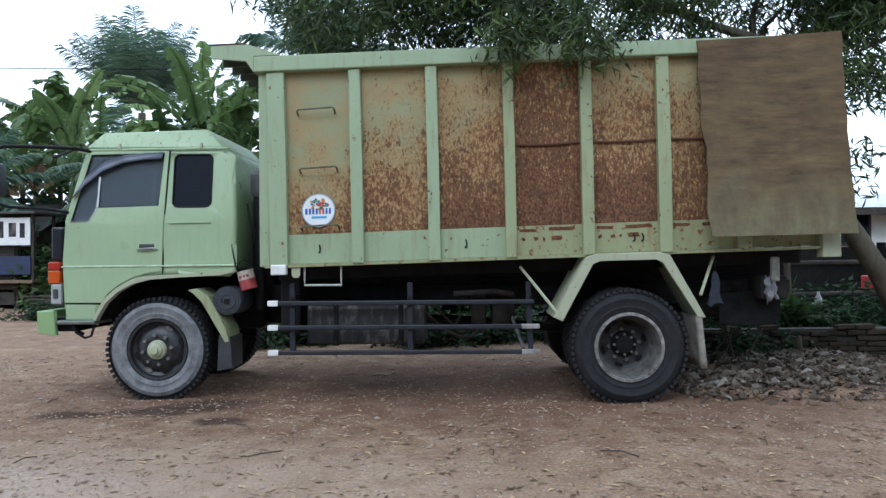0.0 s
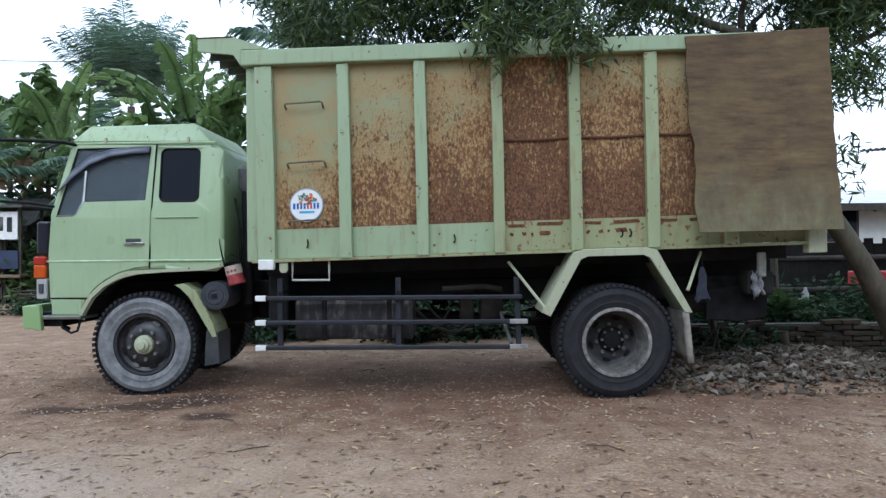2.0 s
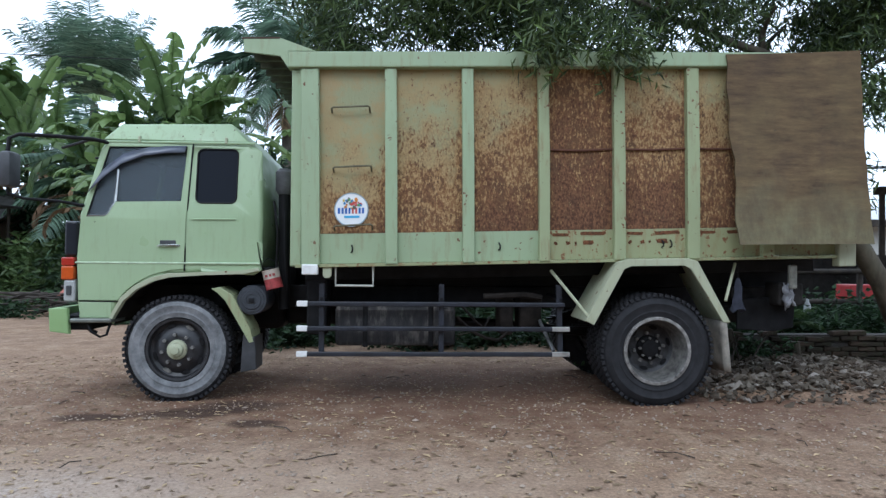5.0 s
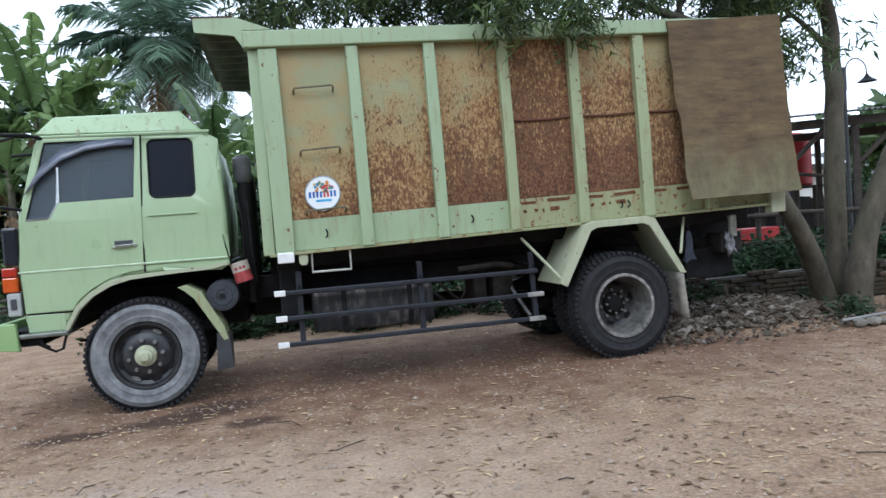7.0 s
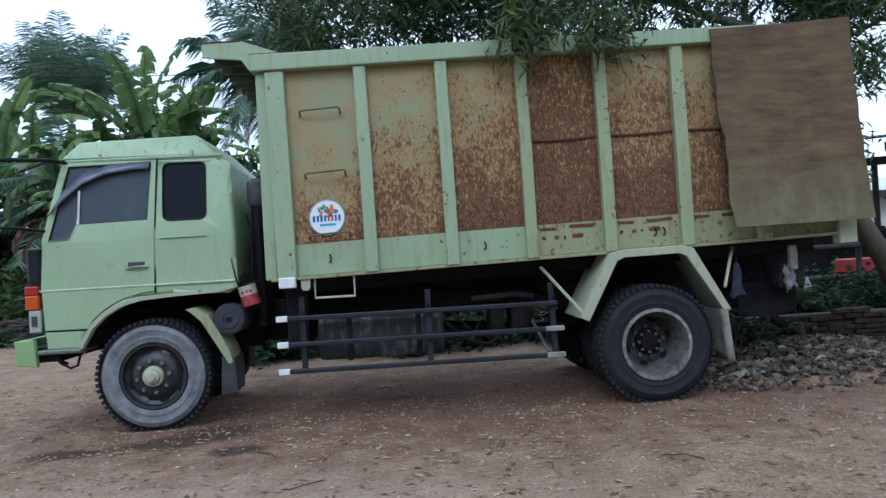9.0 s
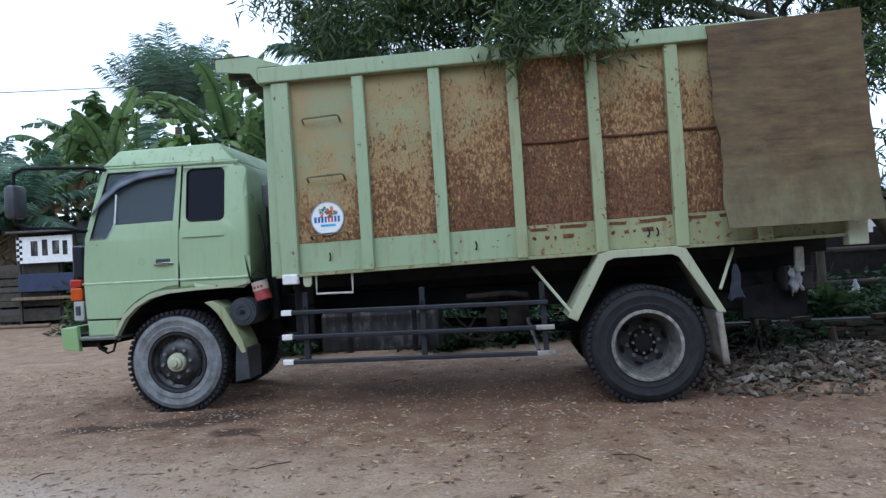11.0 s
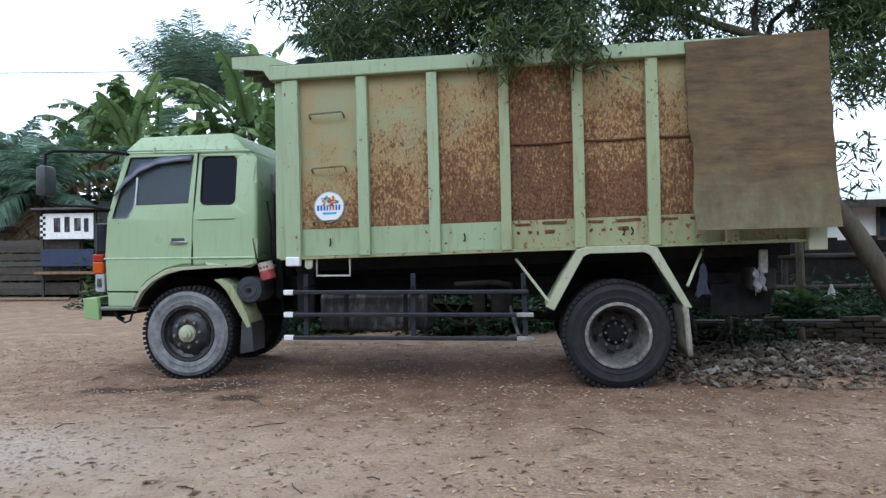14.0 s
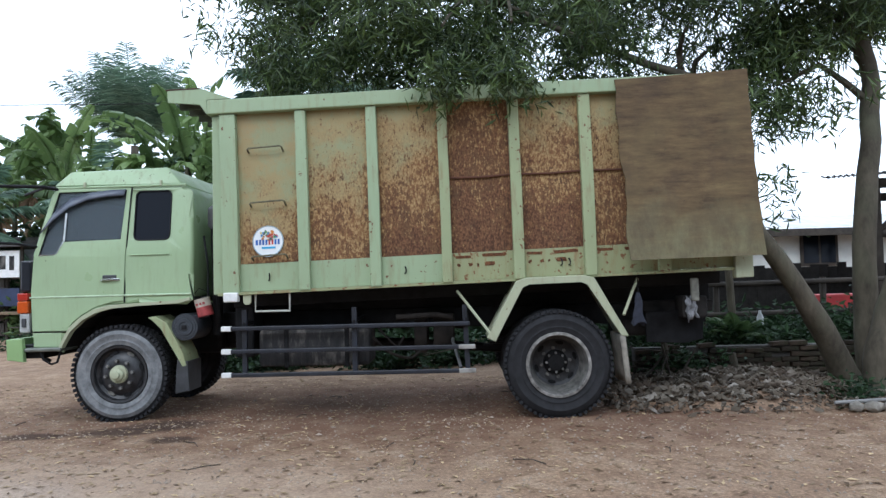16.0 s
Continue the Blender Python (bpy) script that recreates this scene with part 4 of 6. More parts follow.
    if dish > 0.1:
        for i in range(8):
            a = 2 * math.pi * i / 8
            bm = B()
            disc(bm, (0.095 * math.cos(a), hub_y - 0.03, 0.095 * math.sin(a)), 0.013, 0.03, 6)
            part("hub_bolt", bm, NUT, piv)
    for i in range(8):
        a = 2 * math.pi * i / 8 + 0.15
        bm = B()
        rr = 0.142 if dish < 0.1 else 0.145
        disc(bm, (rr * math.cos(a), (0.008 if dish < 0.1 else dish - 0.02), rr * math.sin(a)), 0.017, 0.045, 6)
        part("wheel_nut", bm, NUT, rim)
    return piv


wheel("front_wheel", -2.84, 6.66, 0.483, 0.508, 0.25, 0.290, True, 0.0, 1)
wheel("front_wheel", -2.84, 2 * MID - 6.66, 0.483, 0.508, 0.25, 0.292, True, 0.0, -1)
for face, sgn in ((6.37, 1), (2 * MID - 6.37, -1)):
    wheel("rear_wheel", 1.655, face, 0.518, 0.535, 0.27, 0.308, False, 0.27, sgn)
    wheel("rear_inner_wheel", 1.655, face + sgn * 0.30, 0.518, 0.535, 0.27, 0.308, False, 0.05, sgn)

# chassis ---------------------------------------------------------------
bm = B()
for y in (7.13, 7.92):
    box(bm, (-3.7, y, 0.86), (3.35, y + 0.09, 1.08), 0.01)
    box(bm, (-1.72, y, 1.082), (3.4, y + 0.09, 1.27), 0.01)
for x in (-1.5, -0.6, 0.3, 1.2, 2.2, 3.2):
    box(bm, (x, 7.22, 0.90), (x + 0.1, 7.92, 1.24))
chassis = tpart("chassis", bm, BLACK, None, "greasy black chassis frame")
bm = B()
for y in (7.57,):
    tube(bm, [(1.625, 6.75, 0.515), (1.625, 8.4, 0.515)], 0.075, 12)
    tube(bm, [(-2.815, 6.8, 0.47), (-2.815, 8.35, 0.47)], 0.06, 10)
    tube(bm, [(-2.2, 7.57, 0.78), (0.2, 7.57, 0.66), (1.5, 7.57, 0.55)], 0.05, 10)
bmesh.ops.create_uvsphere(bm, u_segments=16, v_segments=10, radius=0.24, matrix=pose(1.625, 7.57, 0.515))
tpart("driveline", bm, BLACK, chassis, smooth=True)
for y in (7.02, 8.02):
    for xa, xb, z in ((0.95, 2.30, 0.66), (-3.45, -2.15, 0.62)):
        bm = B()
        for k in range(6):
            box(bm, (xa + 0.06 * k, y, z + 0.022 * k), (xb - 0.06 * k, y + 0.08, z + 0.02 + 0.022 * k))
        tpart("leaf_spring", bm, BLACK, chassis)
# engine bulk, gearbox, hoist behind the rails
bm = B()
box(bm, (-3.3, 7.25, 0.62), (-1.95, 7.9, 1.18), 0.06)
tpart("engine", bm, BLACK, chassis)
bm = B()
box(bm, (-1.95, 7.35, 0.66), (-1.1, 7.8, 1.0), 0.05)
tpart("gearbox", bm, BLACK, chassis)
bm = B()
tube(bm, [(0.1, 7.35, 0.98), (0.75, 7.35, 0.92)], 0.10, 14)
tpart("air_tank", bm, BLACK, chassis, smooth=True)
bm = B()
box(bm, (-1.65, 6.75, 0.62), (-1.45, 7.1, 1.2), 0.02)
tpart("battery_box", bm, BLACK, chassis)
# full-width slab, added to stop light showing under the load box
bm = B()
box(bm, (X0 + 0.1, 6.74, 1.14), (X1 - 0.2, 8.42, 1.262), 0.01)
sf = tpart("subframe", bm, BLACK, chassis, "black slab added to close the gap under the load box")
sf.data.transform(TILT_BOX)
bm = B()
box(bm, (-1.36, 6.60, 0.53), (-0.22, 7.08, 0.91), 0.04)
tank = tpart("fuel_tank", bm, DUSTY, None, "dusty black steel fuel tank")
for x in (-1.10, -0.48):
    bm = B()
    box(bm, (x, 6.59, 0.52), (x + 0.05, 7.09, 0.92), 0.012)
    tpart("tank_strap", bm, BLACK, tank)
bm = B()
for x, z, w in ((0.22, 0.62, 0.14), (0.42, 0.66, 0.22)):
    box(bm, (x, 6.75, z), (x + w, 7.1, z + 0.36), 0.03)
tube(bm, [(-0.2, 6.7, 0.80), (-0.05, 6.66, 0.66), (0.08, 6.66, 0.60), (0.2, 6.68, 0.58), (0.3, 6.7, 0.66)], 0.016, 6)
tube(bm, [(-0.15, 6.72, 0.90), (0.0, 6.68, 0.74), (0.06, 6.66, 0.70), (0.12, 6.7, 0.80)], 0.012, 6)
tube(bm, [(0.05, 6.66, 1.0), (0.45, 6.66, 1.02), (0.62, 6.7, 0.99)], 0.03, 8)
tpart("brake_gear", bm, plain("oily_brown_metal", (0.016, 0.013, 0.011), 0.75, 0.0, 0.8, 9, 0.2, 0.15), chassis, "oily brown air tanks and hoses", True)
# side guard
guard = new("side_guard")
guard.parent = truck
guard.matrix_parent_inverse = truck.matrix_basis.inverted()
for z, xr in ((0.935, 0.80), (0.706, 0.84), (0.470, 0.84)):
    bm = B()
    box(bm, (-1.64, 6.465, z - 0.021), (xr, 6.505, z + 0.021), 0.008)
    bar = part("guard_bar", bm, DARKBLUE, guard, "blue-black square guard bar")
    bm = B()
    box(bm, (-1.70, 6.46, z - 0.026), (-1.60, 6.508, z + 0.026), 0.008)
    part("bar_end", bm, WHITE, bar, "white painted bar end")
    if z < 0.8:
        bm = B()
        box(bm, (xr - 0.16, 6.464, z - 0.022), (xr + 0.01, 6.506, z + 0.022), 0.006)
        part("bar_end", bm, plain("scuffed_bare_steel%d" % int(z * 100), (0.32, 0.31, 0.29), 0.5, 0.4, 0.4), bar, "scuffed bare metal end")
for x, dx, y2 in ((-1.50, 0.0, 6.48), (-0.385, 0.0, 6.48), (0.745, -0.02, 6.48)):
    bm = B()
    prism(bm, [(x, 0.47), (x + 0.05, 0.47), (x + 0.05 + dx, 1.12), (x + dx, 1.12)], 6.507, 6.55, 0.004)
    part("guard_post", bm, DARKBLUE, guard)
    bm = B()
    tube(bm, [(x + 0.025, 6.50, 0.98), (x + 0.03, 7.14, 1.0)], 0.018, 6)
    part("guard_brace", bm, BLACK, guard)
bm = B()
tube(bm, [(0.70, 6.49, 0.50), (0.62, 6.75, 0.75), (0.58, 6.95, 0.98)], 0.018, 6)
part("guard_brace", bm, plain("grey_brace", (0.09, 0.09, 0.09), 0.6, 0.2), guard)
# hanging loop frame and marker lamp under the box
bm = B()
tube(bm, [(-1.345, 6.47, 1.285), (-1.345, 6.47, 1.105), (-1.0, 6.47, 1.105), (-1.0, 6.47, 1.29)], 0.012, 8)
tpart("loop_bracket", bm, plain("pale_bare_rod", (0.42, 0.43, 0.38), 0.5), None, "pale steel rod loop", True)
bm = B()
box(bm, (-1.645, 6.38, 1.205), (-1.50, 6.46, 1.30), 0.012)
tpart("marker_lamp", bm, WHITE, None, "white side marker lamp")
bm = B()
prism(bm, [(-1.46, 1.29), (-1.38, 1.29), (-1.38, 1.20), (-1.40, 1.175), (-1.44, 1.175), (-1.46, 1.20)], 6.43, 6.455, 0.004)
tpart("tab", bm, CREAM, None)
# rear fender
outer = [(0.965, 0.80), (1.265, 1.345), (1.37, 1.375), (1.93, 1.385), (2.02, 1.36), (2.335, 0.79)]
inner = [(2.265, 0.79), (1.96, 1.295), (1.90, 1.325), (1.39, 1.315), (1.32, 1.285), (1.045, 0.76)]
bm = B()
prism(bm, outer + inner, 6.335, 6.365, 0.006)
fend = tpart("rear_fender", bm, CREAM, None, "pale green chipped angular mudguard")
bm = B()
sh = [(x * 1.0, z) for x, z in outer] + [(x - (0.012 if x > 1.65 else -0.012), z - 0.012) for x, z in outer[::-1]]
prism(bm, sh, 6.365, 6.93)
tpart("fender_sheet", bm, CREAM, fend)
for pts in ([(0.68, 6.55, 1.26), (1.0, 6.36, 0.835)], [(2.50, 6.6, 1.34), (2.30, 6.37, 0.99)]):
    bm = B()
    tube(bm, pts, 0.015, 6)
    tpart("fender_stay", bm, CREAM, fend, smooth=True)
bm = B()
va = []
for k in range(7):
    z = 0.80 - 0.47 * k / 6
    xx = 2.30 + 0.045 * k / 6 
    va.append([bm.verts.new((xx + 0.015 * math.sin(j * 1.3), 6.34 + 0.55 * j / 6, z)) for j in range(7)])
for k in range(6):
    for j in range(6):
        bm.faces.new((va[k][j], va[k][j + 1], va[k + 1][j + 1], va[k + 1][j]))
fl = tpart("mud_flap", bm, plain("dusty_pale_flap", (0.23, 0.21, 0.175), 0.85, 0, 0.5, 7), fend, "dusty pale rubber mud flap", True)
sm = fl.modifiers.new("thickness", "SOLIDIFY")
sm.thickness = 0.05
# front mudguard behind the wheel
bm = B()
prism(bm, [(-2.50, 1.06), (-2.42, 1.075), (-2.30, 1.00), (-2.13, 0.68), (-2.10, 0.56), (-2.14, 0.55), (-2.20, 0.66), (-2.36, 0.95), (-2.44, 1.02)], 6.62, 7.0, 0.006)
fm = tpart("front_mudguard", bm, STAINED, None, "scuffed green front mudguard")
bm = B()
prism(bm, [(-2.20, 0.62), (-2.09, 0.60), (-2.07, 0.30), (-2.22, 0.27), (-2.21, 0.45)], 6.63, 6.66, 0.006)
box(bm, (-2.12, 6.66, 0.29), (-2.09, 7.0, 0.60))
tpart("mud_flap", bm, PLASTIC, fm, "black rubber mud flap")
fm.matrix_basis = Matrix.Translation((-0.03, 0.03, 0))
# round air cleaner, intake stack
bm = B()
lathe(bm, [(0.0, 0.0), (0.05, 0.004), (0.056, -0.004), (0.085, -0.004), (0.092, 0.006), (0.115, 0.006), (0.118, 0.012), (0.135, 0.012), (0.142, 0.025), (0.142, 0.42), (0.0, 0.42)], 32)
bmesh.ops.translate(bm, vec=(-2.155, 6.67, 0.952), verts=bm.verts)
ac = tpart("air_cleaner", bm, plain("slate_black_metal", (0.035, 0.04, 0.048), 0.45, 0.0, 0.4), None, "round slate-black air cleaner", True)
bm = B()
box(bm, (-2.18, 6.655, 0.93), (-2.13, 6.672, 0.975), 0.006)
tpart("latch", bm, BLACK, ac)
bm = B()
tube(bm, [(-1.90, 6.95, 0.85), (-1.90, 6.95, 1.3), (-1.905, 6.93, 2.0)], 0.055, 12)
stack = tpart("intake_pipe", bm, BLACK, None, "black air intake stack", True)
bm = B()
tube(bm, [(-1.905, 6.93, 1.98), (-1.905, 6.93, 2.02), (-1.905, 6.93, 2.2), (-1.905, 6.93, 2.235)], [0.06, 0.085, 0.085, 0.05], 14)
tpart("stack_cap", bm, plain("sooty_grey_cap", (0.075, 0.075, 0.08), 0.6, 0, 0.4), stack, "grey-black stack cap", True)
bm = B()
box(bm, (-1.98, 7.2, 0.9), (-1.82, 7.9, 2.1), 0.03)
tube(bm, [(-1.95, 6.8, 1.25), (-1.93, 6.75, 1.6), (-1.97, 6.75, 1.9)], 0.012, 6)
tube(bm, [(-1.85, 6.85, 1.05), (-1.87, 6.8, 1.4), (-1.88, 6.85, 1.8)], 0.014, 6)
tpart("cab_rear_frame", bm, BLACK, None)
# tail gear under the load box
bm = B()
box(bm, (2.6, 6.9, 0.98), (3.35, 7.05, 1.1), 0.01)
box(bm, (2.95, 6.62, 0.93), (3.2, 6.9, 1.15), 0.02)
tube(bm, [(2.6, 6.95, 0.85), (3.0, 6.95, 0.8), (3.15, 6.95, 0.95)], 0.03, 8)
box(bm, (2.45, 7.1, 0.72), (3.1, 7.9, 0.92), 0.03)
tpart("tail_frame", bm, plain("dusty_tail_metal", (0.022, 0.02, 0.019), 0.75, 0.0, 0.7, 4, 0.2, 0.15), chassis, "dusty dark tail frame")
bm = B()
box(bm, (3.02, 6.55, 1.10), (3.10, 6.6, 1.33), 0.015)
tpart("tail_hinge", bm, plain("dirty_hinge_paint", (0.20, 0.20, 0.17), 0.7, 0, 0.5, 9), chassis, "pale painted hinge bracket")
bm = B()
va = []
for k in range(9):
    z = 1.16 - 0.22 * k / 8
    va.append([bm.verts.new((2.97 + 0.018 * j + 0.012 * math.sin(k * 1.9 + j), 6.57 + 0.02 * math.sin(j * 2.2 + k * 0.4), z - 0.03 * math.sin(j * 1.1) - (0.03 * (j % 2) if k == 8 else 0))) for j in range(7)])
for k in range(8):
    for j in range(6):
        bm.faces.new((va[k][j], va[k][j + 1], va[k + 1][j + 1], va[k + 1][j]))
cl = tpart("tied_cloth", bm, plain("dirty_white_cloth", (0.22, 0.225, 0.24), 0.95, 0, 0.6, 14, 0.3), chassis, "dirty white cloth tied to the tail bracket", True)
sm = cl.modifiers.new("thickness", "SOLIDIFY")
sm.thickness = 0.006
bm = B()
prism(bm, [(2.62, 0.98), (3.22, 1.02), (3.20, 0.70), (3.0, 0.66), (2.62, 0.68)], 6.80, 6.83, 0.006)
tpart("tail_flap", bm, plain("black_rubber_sheet", (0.010, 0.010, 0.011), 0.8, 0, 0.7, 5, 0.2, 0.12), chassis, "torn black rubber sheet")
bm = B()
for y in (6.85, 8.1):
    box(bm, (3.12, y, 0.98), (3.20, y + 0.25, 1.10), 0.01)
tpart("tail_lamp", bm, REDLENS, chassis)

# the truck stands a little askew
truck.matrix_basis = Matrix.Translation((0, 6.45, 0)) @ pose(0, 0, 0, 0, 0, -1.26) @ Matrix.Translation((0, -6.45, 0)) @ truck.matrix_basis

# ---- plywood sheet hung on the side of the load box ----
bm = B()
n, k = 12, 16
cols = []
for a in range(n + 1):
    u = a / n
    col = []
    for b in range(k + 1):
        v = b / k
        top = Vector((2.285 + 1.285 * u, 6.30 - 0.05 * u, 3.305 + 0.06 * u))
        bot = Vector((2.33 + 1.295 * u, 6.13, 1.515 + 0.02 * u))
        p = top.lerp(bot, v)
        p.y += 0.03 * math.sin(math.pi * v) + 0.02 * math.sin(math.pi * u)
        if a == 0:
            p.x += 0.012 * math.sin(b * 1.7) + (0.03 if 9 <= b <= 11 else 0)
        if a == n:
            p.x += 0.006 * math.sin(b * 2.1)
        col.append(bm.verts.new(p - Vector((3.0, 6.25, 1.4))))
    cols.append(col)
for a in range(n):
    for b in range(k):
        bm.faces.new((cols[a][b], cols[a + 1][b], cols[a + 1][b + 1], cols[a][b + 1]))
r = bmesh.ops.extrude_face_region(bm, geom=list(bm.faces))
bmesh.ops.translate(bm, vec=(0, 0.016, 0), verts=[v for v in r["geom"] if isinstance(v, bmesh.types.BMVert)])
ply = part("plywood_sheet", bm, PLY)
ply.matrix_basis = pose(3.0, 6.25, 1.4)
tagged(ply, "weathered brown plywood sheet hung against the truck's load box", "plywood")
for x in (2.45, 3.50):
    bm = B()
    tube(bm, [(x - 3.0, 0.09, 1.93), (x - 3.0, 0.13, 1.98), (x - 3.0, 0.22, 1.90)], 0.006, 6)
    part("wire_tie", bm, BLACK, ply)

# ---- red and white paint tin hanging behind the cab ----
tin = empty("paint_tin", "red and white paint tin hung from a wire", "paint tin", at=pose(-1.945, 6.79, 1.06, 0, -14, 0))
bm = B()
lathe(bm, [(0.0, 0.0), (0.078, 0.0), (0.082, 0.006), (0.08, 0.10)], 28)
bmesh.ops.rotate(bm, matrix=Matrix.Rotation(radians(90), 3, "X"), verts=bm.verts)
part("body", bm, REDPAINT, tin, "faded red lower half", True)
bm = B()
lathe(bm, [(0.0805, 0.10), (0.0805, 0.175), (0.084, 0.18), (0.084, 0.188), (0.07, 0.186), (0.06, 0.178), (0.0, 0.178)], 28)
bmesh.ops.rotate(bm, matrix=Matrix.Rotation(radians(90), 3, "X"), verts=bm.verts)
part("upper_body", bm, plain("stained_white_label", (0.5, 0.45, 0.38), 0.6, 0, 0.3), tin, "stained white upper half", True)
bm = B()
tube(bm, [(-0.082, 0, 0.17), (-0.07, 0, 0.25), (0, 0, 0.30), (0.07, 0, 0.25), (0.082, 0, 0.17)], 0.004, 6)
part("wire_handle", bm, BLACK, tin, smooth=True)
bm = B()
for xx, ww in ((-0.05, 0.03), (-0.01, 0.025), (0.022, 0.03)):
    box(bm, (xx, -0.0825, 0.122), (xx + ww * 0.8, -0.078, 0.145))
part("label_bar", bm, REDPAINT, tin)

# ---- grey rag on a chain under the tail ----
rag = empty("rag", "grey rag knotted on a chain under the load box", "rag", at=pose(2.47, 6.42, 1.03) @ Matrix.Diagonal((0.72, 0.72, 0.85, 1)))
bm = B()
va = []
for k in range(8):
    z = 0.20 - 0.36 * k / 7
    w = 0.02 + 0.075 * (k / 7) ** 0.8
    va.append([bm.verts.new((w * math.cos(j * 0.9) * (1 + 0.25 * math.sin(j * 2.3 + k)), 0.4 * w * math.sin(j * 0.9), z - 0.03 * (k == 7) * math.sin(j * 2.0))) for j in range(7)])
for k in range(7):
    for j in range(7):
        bm.faces.new((va[k][j], va[k][(j + 1) % 7], va[k + 1][(j + 1) % 7], va[k + 1][j]))
part("cloth", bm, RAG, rag, smooth=True)
bm = B()
for k in range(8):
    a = 0.20 + 0.032 * k
    tube(bm, [(0.01 * (k % 2), 0.01 * ((k + 1) % 2), a), (-0.01 * (k % 2), -0.01 * ((k + 1) % 2), a + 0.035)], 0.006, 5)
part("chain", bm, BLACK, rag)

# ---- trees and planting ----


def leaf_mass(centres, per, spread, length, width, rng, droop=0.5):
    """Narrow folded leaves scattered round twig tips: vertices and faces."""
    verts, faces = [], []
    for c in centres:
        c = np.array(c)
        for _ in range(per):
            p = c + rng.normal(0, 1, 3) * spread
            d = rng.normal(0, 1, 3)
            d[2] = d[2] * 0.5 - droop
            d /= np.linalg.norm(d)
            side = np.cross(d, rng.normal(0, 1, 3))
            side /= np.linalg.norm(side) + 1e-6
            n_ = np.cross(d, side)
            L, W = length * rng.uniform(0.6, 1.25), width * rng.uniform(0.7, 1.2)
            i = len(verts)
            verts += [p, p + d * L * 0.45 + side * W + n_ * W * 0.35, p + d * L + n_ * -L * 0.08, p + d * L * 0.45 - side * W + n_ * W * 0.35]
            faces += [(i, i + 1, i + 2), (i, i + 2, i + 3)]
    return [tuple(v) for v in verts], faces


def limb(bm, pts, r0, r1, sides=12):
    n_ = len(pts)
    fine, rad = [], []
    for i in range(n_ - 1):
        for k in range(4):
            t = k / 4
            p = Vector(pts[i]).lerp(Vector(pts[i + 1]), t)
            s = (i + t) / (n_ - 1)
            fine.append(p + Vector((noise.noise(p * 1.7), noise.noise(p * 1.7 + Vector((5, 5, 5))), 0)) * 0.05)
            rad.append((r0 + (r1 - r0) * s) * (1 + 0.10 * noise.noise(p * 3)))
    fine.append(Vector(pts[-1]))
    rad.append(r1)
    tube(bm, fine, rad, sides)


